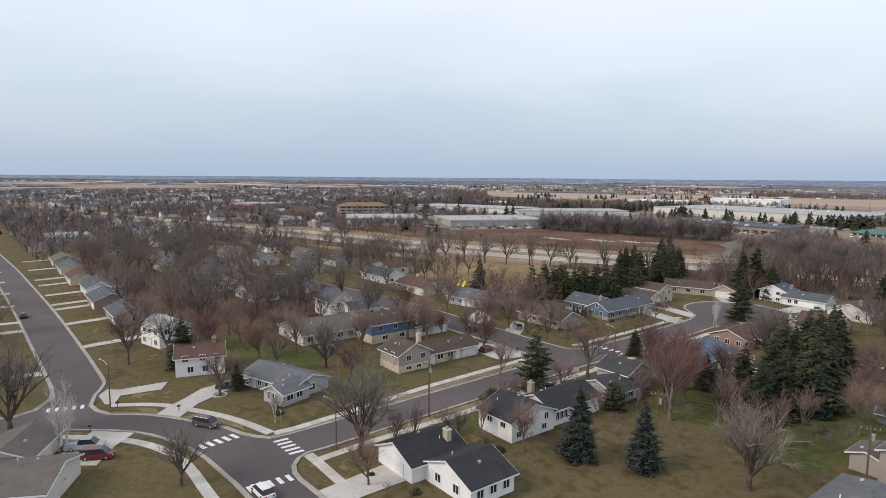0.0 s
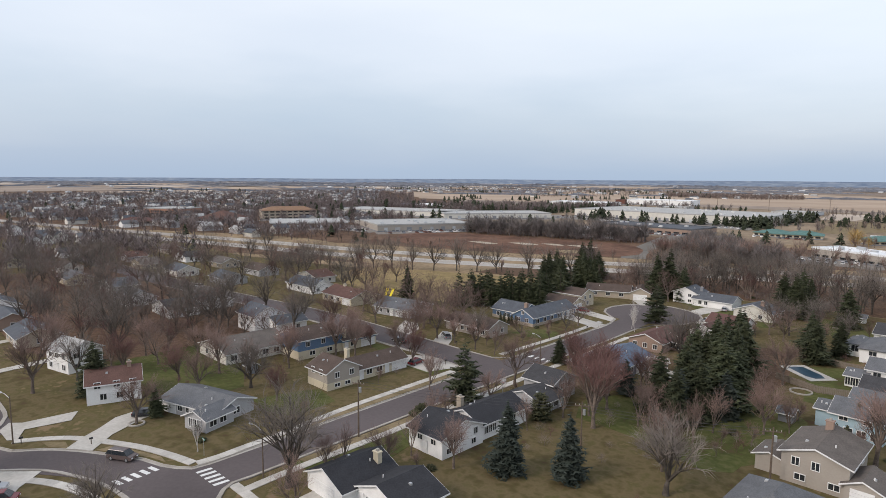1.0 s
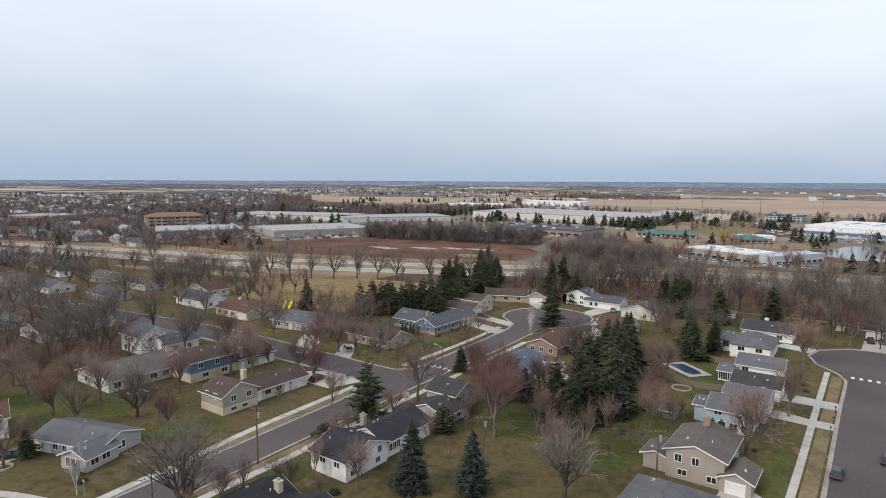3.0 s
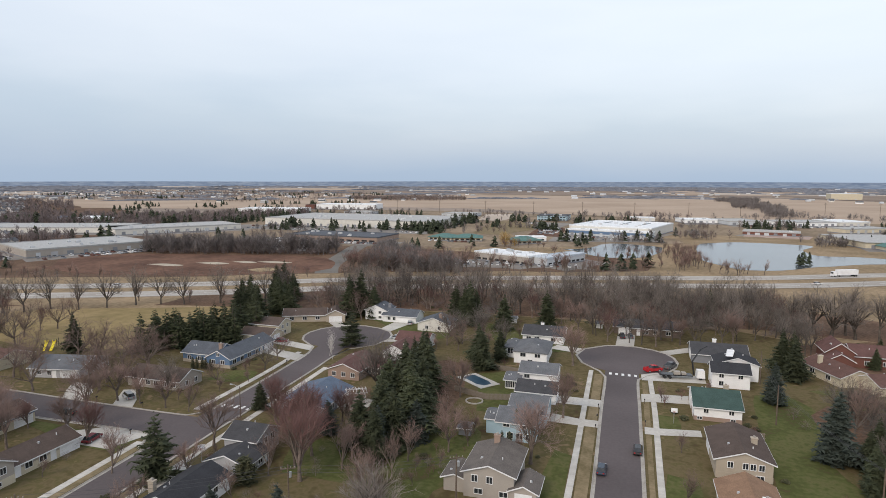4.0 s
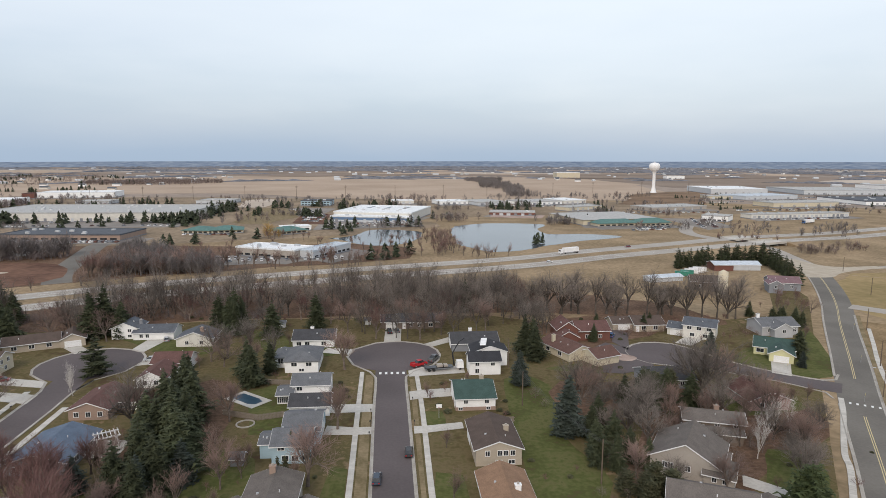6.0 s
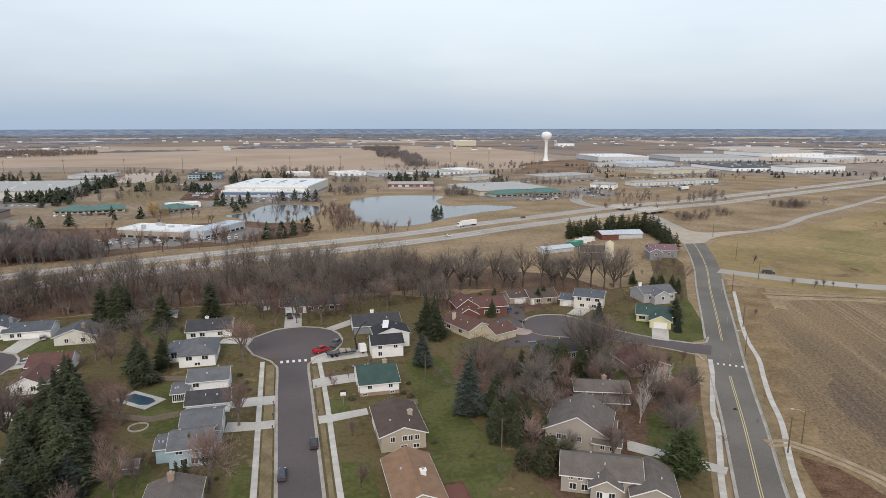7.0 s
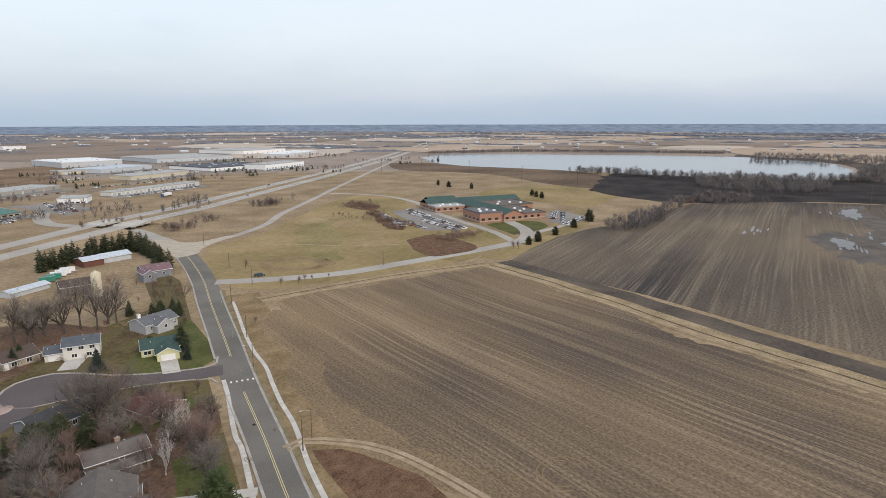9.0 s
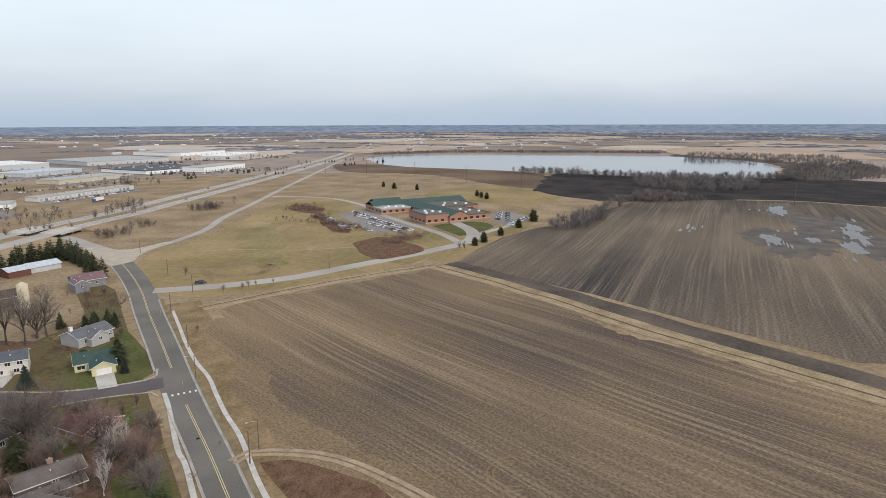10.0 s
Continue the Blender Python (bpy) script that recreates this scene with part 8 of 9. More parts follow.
far_trees([(p.x + rng2.uniform(-26, 6), p.y + rng2.uniform(-12, 12)) for p in shore for _ in range(7)], "shore_woods", "brush_grey", "bare trees along the lake shore", 19, 8, 15, 24, 1.0, 0.018)
far_trees(cloud_pts(1150, lambda x, y: (y < -70 - 0.1 * (x - 1000) or x > 1370) and y > -250 + 0.06 * (x - 990) and x + y > 840, (960, 1640, -270, 90)), "shore_woods", "brush_grey", "bare woods beyond the end of the lake", 20, 6, 11, 14, 1.1, 0.022)
far_trees(cloud_pts(300, lambda x, y: x > 700 and ((x - 860) / 95) ** 2 + ((y - 40) / 75) ** 2 < 1, (690, 985, -120, 200)), "marsh_woods", "brush_grey", "grey bare woods over the burnt marsh", 26, 7, 13, 26, 1.0, 0.012)
far_trees(cloud_pts(130, lambda x, y: ((x - 690) / 45) ** 2 + ((y - 66) / 30) ** 2 < 1, (640, 740, 30, 110)), "marsh_woods", "brush_town", "low brown brush at the edge of the burnt marsh", 56, 4, 8, 30, 1.4, 0.018)
far_trees([(x + rng2.normal(0, 6), y + rng2.normal(0, 5)) for x, y in ((458, 110), (472, 103), (486, 112), (500, 104), (512, 96), (522, 102)) for _ in range(9)], "copse", "brush_grey", "grey bare thicket at the field edge", 38, 7, 13, 44, 0.9, 0.012)
far_trees([(x + rng2.normal(0, 12), y + rng2.normal(0, 5)) for x, y in ((560, 104), (590, 100), (615, 98), (640, 92)) for _ in range(8)], "copse", "brush", "brown scrub at the far end of the field", 39, 3, 7, 24, 1.1, 0.018)
light_woods(cloud_pts(16, lambda x, y: abs(y - (114 - 0.14 * (x - 460))) < 8, (460, 640, 70, 130)), 21, 0.7, 1.2, 0.1)
light_woods(cloud_pts(70, lambda x, y: abs(y - (100 - 1.5 * (x - 640))) < 10, (636, 690, 20, 110)), 25, 0.4, 0.8, 0.3)
plant("yew", [(371, 149.5, 1.0), (383, 147.3, 1.0), (386, 149, 1.2), (412, 146, 1.1), (449.7, 144.8, 1.2), (484, 143.3, 1.7), (669, 393, 1.2), (657, 371, 1.3), (654, 338, 1.3), (625, 249, 1.2), (617, 241, 1.1), (607, 231, 1.2)])
far_trees([(x + rng2.normal(0, 6), y + rng2.normal(0, 4)) for x, y in ((417, 444), (424, 440), (430, 437), (300, 398), (290, 396), (330, 411)) for _ in range(8)], "verge_scrub", "brush", "bare bushes on the highway verge", 57, 3, 9, 40, 1.0, 0.014)
light_woods(cloud_pts(60, lambda x, y: ((x - 436) / 30) ** 2 + ((y - 290) / 70) ** 2 > 1 and 0.7 * x + 20 - y > -40, (395, 470, 250, 380)), 22, 0.22, 0.4, 0.8)
light_woods([(440 + rng2.normal(0, 14), 452 + rng2.normal(0, 5)) for _ in range(26)] + [(330 + rng2.normal(0, 8), 412 + rng2.normal(0, 4)) for _ in range(8)], 23, 0.3, 0.8)
far_trees([(p.x + rng2.uniform(-12, 12), p.y + rng2.uniform(-12, 12)) for p in smooth_line([(1330, 800), (1500, 640), (1600, 380), (1650, 160)], 9) for _ in range(16)], "shore_woods", "brush_grey", "bare woods on the far shore", 24, 5, 10, 7, 0.9)
def wood_bands(n, d0, d1, l0, l1, h0, h1, seed, material, name, label):
    """Long uneven bands of wood, thick at the foot and ragged along the top."""
    r6 = np.random.default_rng(seed)
    V, F = [], []
    for _ in range(n):
        a, dist = radians(r6.uniform(-100, 120)), r6.uniform(d0, d1)
        x, y, th = dist * math.sin(a), dist * math.cos(a), a * -1 + r6.normal(0, 0.35)
        ln, w = r6.uniform(l0, l1), r6.uniform(7, 26)
        if 900 < x < 1560 and -120 < y < 780:
            continue
        m = max(6, int(ln / 14))
        base = len(V)
        c, q = math.cos(th), math.sin(th)
        for k in range(m + 1):
            u = (k / m - 0.5) * ln
            end = min(1.0, 4 * min(k, m - k) / m + 0.15)
            h = end * r6.uniform(h0, h1)
            j = r6.uniform(-6, 6)
            for v, z in ((-w / 2 * end, 0.1), (-w / 2 * end * 0.8 + j * 0.3, h * 0.75), (j * 0.5, h), (w / 2 * end * 0.8, h * 0.75), (w / 2 * end, 0.1)):
                V.append((x + u * c - v * q, y + u * q + v * c, z))
        for k in range(m):
            for i in range(4):
                o = base + k * 5 + i
                F.append((o, o + 1, o + 6, o + 5))
    tagged(new(name, mesh(name, V, F, M[material])), label, "woods", "", "stuff")


far_trees(cloud_pts(900, lambda x, y: (x + 600) ** 2 / 170 ** 2 + (y - 1620) ** 2 / 120 ** 2 < 1, (-780, -420, 1490, 1750)), "far_copse", "brush", "grey wood among the tan fields", 29, 8, 14, 10, 0.8)
far_trees(cloud_pts(2200, lambda x, y: x < -0.45 * y, (-1900, -800, 1250, 2400)), "town_trees", "brush", "hazy bare trees over the far suburb", 30, 6, 11, 7, 0.8)
far_cones([(x + rng2.normal(0, 14), y + rng2.normal(0, 8)) for x, y in cloud_pts(60, lambda x, y: x < -0.4 * y, (-1900, -500, 500, 2200)) for _ in range(5)], "town_evergreens", "dark evergreens of the far suburb", 31, 6, 11)
far_trees([(x + rng2.normal(0, 6), y + rng2.normal(0, 5)) for x, y in THICKET for _ in range(16)], "thicket", "brush_rust", "rusty brown thicket on the meadow", 35, 2.2, 4.2, 34, 1.9, 0.02)
light_woods([(38 + rng2.normal(0, 5), rng2.uniform(412, 520)) for _ in range(55)] + [(66 + rng2.normal(0, 12), 400 + rng2.normal(0, 5)) for _ in range(10)] + [(60 + rng2.normal(0, 10), 640 + rng2.normal(0, 12)) for _ in range(30)] + [(168 + rng2.normal(0, 7), 596 + rng2.normal(0, 9)) for _ in range(26)] + [(rng2.uniform(-30, 30), rng2.uniform(556, 600)) for _ in range(16)], 36, 0.6, 1.2, 0.25)
far_cones([(112, 459), (116, 461), (109, 457), (200, 612), (176, 604), (60, 655), (45, 660), (20, 612), (-36, 545), (-40, 520)], "estate_evergreens", "dark evergreens round the ponds", 37, 6, 10)
# bare woods lightened and blued: distance haze is put into this base colour
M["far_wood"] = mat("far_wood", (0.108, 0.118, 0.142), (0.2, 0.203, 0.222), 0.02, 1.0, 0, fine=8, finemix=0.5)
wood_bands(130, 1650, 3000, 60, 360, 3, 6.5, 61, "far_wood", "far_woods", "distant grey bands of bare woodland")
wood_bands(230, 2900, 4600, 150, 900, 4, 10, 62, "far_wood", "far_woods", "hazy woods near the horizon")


def far_houses(points, name, label, seed):
    rnd = random.Random(seed)
    for key in ("white", "tan", "grey"):
        b = Build()
        rb = Build()
        for i, (x, y) in enumerate(points):
            if i % 3 != ("white", "tan", "grey").index(key):
                continue
            w, d, h = rnd.uniform(5, 9), rnd.uniform(3.5, 5.5), rnd.uniform(2.6, 5.0)
            ax = rnd.choice("xy")
            q = (x - w, x + w, y - d, y + d) if ax == "x" else (x - d, x + d, y - w, y + w)
            wing_mesh(b, *q, 0, h, 2.4, ax)
            t, _ = roof_mesh(*q, h, 2.4, ax)
            rb.add(t.v, t.f)
        o = tagged(new(name, b.done("far_house_walls", WALLS["white" if key == "white" else ("offwhite" if key == "tan" else key)])), label, "houses", "", "stuff")
        part("roofs", rb.done("far_house_roofs", ROOFS[{"white": "grey", "tan": "slate", "grey": "ltgrey"}[key]]), o)


hp = cloud_pts(620, lambda x, y: y > 26 and hw_dist(x, y) > 34 and y < -0.8 * x and not (-430 < x < -120 and 20 < y < 400), (-1500, -330, 20, 1200))
far_houses(hp, "far_houses", "small houses of the far town", 41)
hp2 = [(rng2.uniform(-2200, -500), rng2.uniform(1200, 2300)) for _ in range(150)] + [(rng2.uniform(-200, 2600), rng2.uniform(1700, 3600)) for _ in range(110)] + [(rng2.uniform(1500, 3600), rng2.uniform(-900, 1400)) for _ in range(90)]
hp2 = [p for p in hp2 if not (920 < p[0] < 1540 and -100 < p[1] < 760)]
far_houses(hp2, "far_houses", "farmsteads and houses near the horizon", 42)

b = Build()
r8 = np.random.default_rng(8)
for _ in range(170):
    a, dist = radians(r8.uniform(-90, 115)), r8.uniform(1700, 4500)
    x, y = dist * math.sin(a), dist * math.cos(a)
    if 900 < x < 1560 and -120 < y < 780:
        continue
    w, d, h = r8.uniform(4, 14), r8.uniform(4, 7), r8.uniform(2.5, 4.5)
    b.prism([(y - d, 0), (y + d, 0), (y + d, h), (y, h + 2), (y - d, h)], x - w, x + w, "x")
tagged(new("far_barns", b.done("far_barns", WALLS["steel"])), "pale barns and sheds scattered to the horizon", "barns", "", "stuff")

# vehicles parked too far off to pick apart
def parked(rows, seed):
    """Each row: start, end, cars along it, heading in degrees."""
    for key in ("white", "slate", "maroon", "steel"):
        b9, g9 = Build(), Build()
        rr = random.Random(seed)
        for x0, y0, x1, y1, n, hd in rows:
            for k in range(n):
                pick, gone = rr.choice(("white", "white", "slate", "slate", "steel", "maroon")), rr.random() < 0.22
                big = rr.random()
                if pick != key or gone:
                    continue
                f = (k + 0.5) / n
                x, y = x0 + (x1 - x0) * f, y0 + (y1 - y0) * f
                c, s = math.cos(radians(hd)), math.sin(radians(hd))
                l, w, h = 2.3, 0.92, 0.95 + 0.25 * (big > 0.6)
                for bb, (u0, u1, v, z0, z1, tp) in ((b9, (-l, l, w, 0.3, h, 1.0)), (g9, (-l * 0.75, l * 0.4, w * 0.9, h, h + 0.55, 0.8)), (b9, (-l * 0.55, l * 0.2, w * 0.75, h + 0.55, h + 0.62, 1.0))):
                    q = [(u0, -v, z0), (u1, -v, z0), (u1, v, z0), (u0, v, z0), (u0 * tp, -v * tp, z1), (u1 * tp, -v * tp, z1), (u1 * tp, v * tp, z1), (u0 * tp, v * tp, z1)]
                    bb.add([(x + a * c - d * s, y + a * s + d * c, z) for a, d, z in q], [(0, 1, 5, 4), (1, 2, 6, 5), (2, 3, 7, 6), (3, 0, 4, 7), (4, 5, 6, 7)])
        if b9.v:
            o = tagged(new("parked_cars", b9.done("parked_cars", WALLS[key])), "rows of cars parked far off", "cars", "", "stuff")
            part("glazing", g9.done("glazing", M["glass"]), o)


parked([(-310, 464 - 10 * k, -262 + 7 * k, 466 - 10 * k, 22, 90) for k in range(4)] + [(-142, 416, -104, 398, 16, 60), (-136, 404, -100, 386, 14, 60), (-94, 640, -74, 634, 8, 80), (-94, 656, -72, 650, 9, 80), (-96, 676, -72, 670, 9, 80), (-96, 694, -72, 690, 9, 80), (-98, 712, -72, 708, 9, 80), (-175, 528, -132, 528, 14, 90), (218, 538, 250, 542, 12, 95), (226, 548, 256, 552, 12, 95), (236, 556, 264, 560, 10, 95), (-395, 322, -362, 392, 22, -20), (-384, 318, -352, 386, 20, -20), (400, 622, 510, 640, 28, 95), (520, 762, 600, 772, 22, 95), (560, 905, 660, 925, 26, 95), (690, 800, 780, 794, 26, 90), (720, 748, 850, 764, 34, 95), (130, 820, 180, 838, 14, 100), (200, 816, 280, 848, 22, 100), (-300, 490, -215, 486, 30, 90)], 72)
parked([(392, 214, 420, 262, 17, 62 - 90), (400, 210, 430, 258, 17, -28), (386, 236, 412, 286, 14, -28), (420, 238, 448, 292, 18, -28), (440, 268, 466, 306, 12, -28), (456, 154, 498, 153, 14, 80), (478, 172, 518, 184, 12, 80),
        (-330, 484, -200, 486, 34, 90), (-320, 500, -210, 503, 26, 90), (-130, 388, -30, 396, 26, 100), (-120, 398, -30, 402, 20, 100), (-62, 575, 20, 600, 22, 100), (-60, 600, 20, 622, 22, 100), (-120, 780, -88, 700, 18, 10), (-108, 790, -78, 700, 18, 10),
        (296, 556, 325, 640, 22, 10), (308, 556, 334, 630, 18, 10), (215, 720, 400, 715, 30, 90), (430, 740, 560, 740, 30, 90), (600, 860, 700, 840, 24, 100), (640, 980, 800, 985, 34, 90), (720, 920, 800, 930, 18, 90), (450, 860, 540, 900, 20, 60), (560, 840, 680, 830, 24, 90), (760, 980, 880, 970, 26, 90), (-510, 310, -410, 316, 24, 90), (-440, 600, -210, 604, 40, 90), (-430, 630, -320, 632, 20, 90)], 71)

# tall line poles along the edge of the fields
tp = thing("line_pole", pose(-377, 974, 0), "tall weathered power line pole by the fields", "power pole", "power line poles")
part("pole", Build().lathe([(0.3, 0), (0.2, 21), (0.02, 21.2)], 8).done("line_pole", M["pole"]), tp)
for z in (17.5, 19.3):
    part("crossarm", Build().box(-2.0, 2.0, -0.12, 0.12, z, z + 0.25).done("crossarm", M["pole"]), tp)
for x, y in ((-307, 988), (-229, 992), (-150, 998), (-73, 1006), (7, 1014), (87, 1020), (165, 1050), (302, 1130), (386, 1152), (483, 1154), (555, 1109), (-455, 975), (-540, 985), (831, 518), (805, 578), (830, 433), (768, 321), (729, 232), (676, -59), (978, -148)):
    copy_thing(tp, pose(x, y, 0))

# added rim wall under the sky, standing in for ground beyond the edge
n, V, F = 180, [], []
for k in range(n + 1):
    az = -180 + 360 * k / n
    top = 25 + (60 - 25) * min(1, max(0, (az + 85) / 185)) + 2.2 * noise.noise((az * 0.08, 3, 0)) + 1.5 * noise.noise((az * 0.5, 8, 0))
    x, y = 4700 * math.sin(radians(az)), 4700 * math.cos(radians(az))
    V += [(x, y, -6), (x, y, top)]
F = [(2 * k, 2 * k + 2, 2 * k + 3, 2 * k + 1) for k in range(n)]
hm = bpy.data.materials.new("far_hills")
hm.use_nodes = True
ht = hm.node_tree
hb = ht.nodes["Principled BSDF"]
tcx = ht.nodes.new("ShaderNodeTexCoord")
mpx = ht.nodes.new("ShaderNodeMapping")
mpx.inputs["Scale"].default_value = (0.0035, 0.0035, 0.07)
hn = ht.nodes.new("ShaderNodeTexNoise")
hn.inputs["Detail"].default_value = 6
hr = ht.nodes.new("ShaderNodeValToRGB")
# distance haze painted as blue-grey emission, so the wall glows by itself
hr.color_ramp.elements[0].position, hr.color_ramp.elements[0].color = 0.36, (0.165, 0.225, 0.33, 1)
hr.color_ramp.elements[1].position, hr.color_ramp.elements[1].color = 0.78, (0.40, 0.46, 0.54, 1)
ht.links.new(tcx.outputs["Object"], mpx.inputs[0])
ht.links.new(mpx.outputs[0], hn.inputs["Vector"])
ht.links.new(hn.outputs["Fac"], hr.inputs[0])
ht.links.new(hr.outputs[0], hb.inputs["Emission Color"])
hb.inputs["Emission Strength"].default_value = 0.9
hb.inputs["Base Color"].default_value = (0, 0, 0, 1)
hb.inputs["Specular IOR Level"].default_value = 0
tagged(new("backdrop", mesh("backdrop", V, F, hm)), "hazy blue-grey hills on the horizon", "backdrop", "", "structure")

# ---- vehicles ----
CARM = {}


def carm(key, c):
    if key not in CARM:
        CARM[key] = mat("car_paint_" + key, tuple(v * 0.9 for v in c), tuple(v * 1.1 for v in c), 0.5, 0.25, 0, spec=0.5)
    return CARM[key]


for k, c in dict(navy=(0.03, 0.045, 0.07), black=(0.02, 0.02, 0.022), red=(0.42, 0.02, 0.025), white=(0.75, 0.75, 0.75), silver=(0.4, 0.41, 0.42), maroon=(0.16, 0.03, 0.035), grey=(0.12, 0.125, 0.13), blue=(0.06, 0.12, 0.25), brown=(0.10, 0.075, 0.07), green=(0.05, 0.22, 0.16)).items():
    carm(k, c)
WHEEL = Build().lathe([(0.05, -0.1), (0.22, -0.1), (0.33, -0.1), (0.34, 0.0), (0.33, 0.1), (0.22, 0.1), (0.05, 0.1)], 12).done("tyre", M["tyre"])
RIM = Build().lathe([(0.02, 0.12), (0.19, 0.11), (0.2, 0.10)], 10).done("rim", M["metal"])
LAMP = Build().box(-0.18, 0.18, -0.03, 0.03, -0.08, 0.08).done("headlight", M["white"])
TAIL = Build().box(-0.14, 0.14, -0.03, 0.03, -0.1, 0.1).done("tail_light", carm("red", None))
SHAPES = {}


def car_shapes(kind):
    if kind in SHAPES:
        return SHAPES[kind]
    L, W, H, roof = {"sedan": (4.6, 1.82, 1.45, (-1.5, 0.9)), "suv": (4.7, 1.9, 1.7, (-2.1, 1.0)), "pickup": (5.6, 1.95, 1.85, (-0.6, 1.2))}[kind]
    h, w, belt = L / 2, W / 2, H * 0.58
    side = [(-h + 0.1, 0.28), (h - 0.15, 0.28), (h, 0.45), (h - 0.05, belt - 0.18), (roof[1] + 0.35, belt), (-h + 0.1, belt), (-h, 0.5)]
    body = Build()
    n = len(side)
    ins = 0.08
    vs = [(u, -w + (ins if z > 0.5 else 0), z) for u, z in side] + [(u, w - (ins if z > 0.5 else 0), z) for u, z in side]
    body.add(vs, [tuple(range(n)), tuple(range(2 * n - 1, n - 1, -1))] + [((i + 1) % n, i, n + i, n + (i + 1) % n) for i in range(n)])
    if kind == "pickup":
        body.box(-h + 0.1, -0.8, -w + 0.08, -w + 0.2, belt, belt + 0.25).box(-h + 0.1, -0.8, w - 0.2, w - 0.08, belt, belt + 0.25).box(-h + 0.08, -h + 0.2, -w + 0.1, w - 0.1, belt, belt + 0.25)
    a, b = roof
    glass = Build().add([(a - 0.45, -w + 0.1, belt), (b + 0.6, -w + 0.1, belt), (b + 0.6, w - 0.1, belt), (a - 0.45, w - 0.1, belt), (a, -w + 0.28, H - 0.06), (b - 0.15, -w + 0.28, H - 0.06), (b - 0.15, w - 0.28, H - 0.06), (a, w - 0.28, H - 0.06)],
                        [(4, 5, 6, 7), (0, 1, 5, 4), (1, 2, 6, 5), (2, 3, 7, 6), (3, 0, 4, 7)])
    top = Build().box(a + 0.02, b - 0.17, -w + 0.26, w - 0.26, H - 0.07, H, 0.06)
    SHAPES[kind] = (body, glass, top, h, w)
    return SHAPES[kind]


CARMESH = {}


def car(kind, x, y, rz, paint, label):
    body, glass, top, h, w = car_shapes(kind)
    key = (kind, paint)
    if key not in CARMESH:
        CARMESH[key] = (body.done("car_body", CARM[paint]), glass.done("car_glass", M["glass"]), top.done("car_roof", CARM[paint]))
    bm_, gm, tm = CARMESH[key]
    o = thing("car" if kind != "pickup" else "pickup_truck", pose(x, y, 0.08, 0, 0, rz), label, "car" if kind != "pickup" else "pickup", "parked cars")
    part("body", bm_, o)
    part("glazing", gm, o, "dark tinted windows")
    part("roof", tm, o)
    for sx in (-0.62, 0.62):
        for sy in (-1, 1):
            wh = part("wheel", WHEEL, o, m=pose(sx * h, sy * (w - 0.1), 0.33, 90, 0, 0))
            part("rim", RIM, wh, m=pose(0, 0, 0, 0 if sy < 0 else 180, 0, 0))
    for sy in (-0.62, 0.62):
        part("headlight", LAMP, o, m=pose(h - 0.02, sy * w, 0.62, 0, 0, 90))
        part("tail_light", TAIL, o, m=pose(-h - 0.01, sy * w, 0.7, 0, 0, 90))
    return o


car("pickup", 222.5, 239.5, -42, "navy", "dark blue utility vehicle beside the school road")
car("sedan", -3.4, 116.6, 88, "navy", "dark blue saloon car parked at the kerb")
car("sedan", 3.4, 127.6, 88, "black", "black saloon car parked at the kerb")
car("pickup", 8.2, 185.6, 35, "red", "bright red pickup truck in the turning circle")
car("pickup", 13.2, 190.4, 62, "grey", "dark grey pickup truck in the turning circle")
car("suv", -103.1, 29.4, 32, "brown", "dark brown estate car parked at the kerb")
car("sedan", -75.4, 28.3, 182, "white", "white car with dark windows on the street")
car("sedan", -126.5, 108.5, 180, "black", "black car parked on the side street")
car("suv", -121, 121.5, 150, "silver", "silver car on a driveway")
car("sedan", -108.5, 98.5, 100, "maroon", "maroon car on a driveway")
car("sedan", -113.2, 181, 15, "maroon", "dark red car on a driveway")
car("pickup", -105.2, 11.6, 62, "silver", "silver pickup truck on a driveway")
car("suv", -100.6, 12.6, 62, "maroon", "dark red car on a driveway")
car("suv", -1.0, 223, 95, "black", "black car before a garage")
car("sedan", 1.8, 224, 95, "grey", "dark grey car before a garage")
car("sedan", -119.6, 38.6, 60, "black", "black car beside the grey house")
car("sedan", -216, 10.8, 180, "black", "dark car on the long western street")
car("sedan", -248, 104, 190, "white", "white car on the side street")
car("sedan", 80, 212, 60, "blue", "blue covered car on a driveway")
car("sedan", -77, 197, 190, "silver", "silver car beside the turning circle")
car("sedan", -70, 199.5, 190, "black", "black car on a driveway")
car("sedan", -80, 219, 110, "silver", "silver car before the white ranch house")
rk = random.Random(9)
for k in range(46):
    row, c = k % 4, k // 4
    a = Vector((440 - row * 14, 322 - row * 16))
    p = a + Vector((-0.62, -0.78)) * (c * 6.5) + Vector((rk.uniform(-0.5, 0.5), rk.uniform(-0.5, 0.5)))
    if rk.random() < 0.85 and p.x > 388:
        col = rk.choice(("white", "silver", "grey", "black", "navy", "maroon"))
        car(rk.choice(("sedan", "suv")), p.x, p.y, 140 + rk.choice((0, 180)), col, f"{col.replace('navy', 'dark blue')} car in the school car park")
for k in range(10):
    col = rk.choice(("white", "silver", "grey", "black"))
    car("sedan", 468 + k * 5.2, 160 + k * 1.8, 70, col, f"{col} car in the smaller school car park")


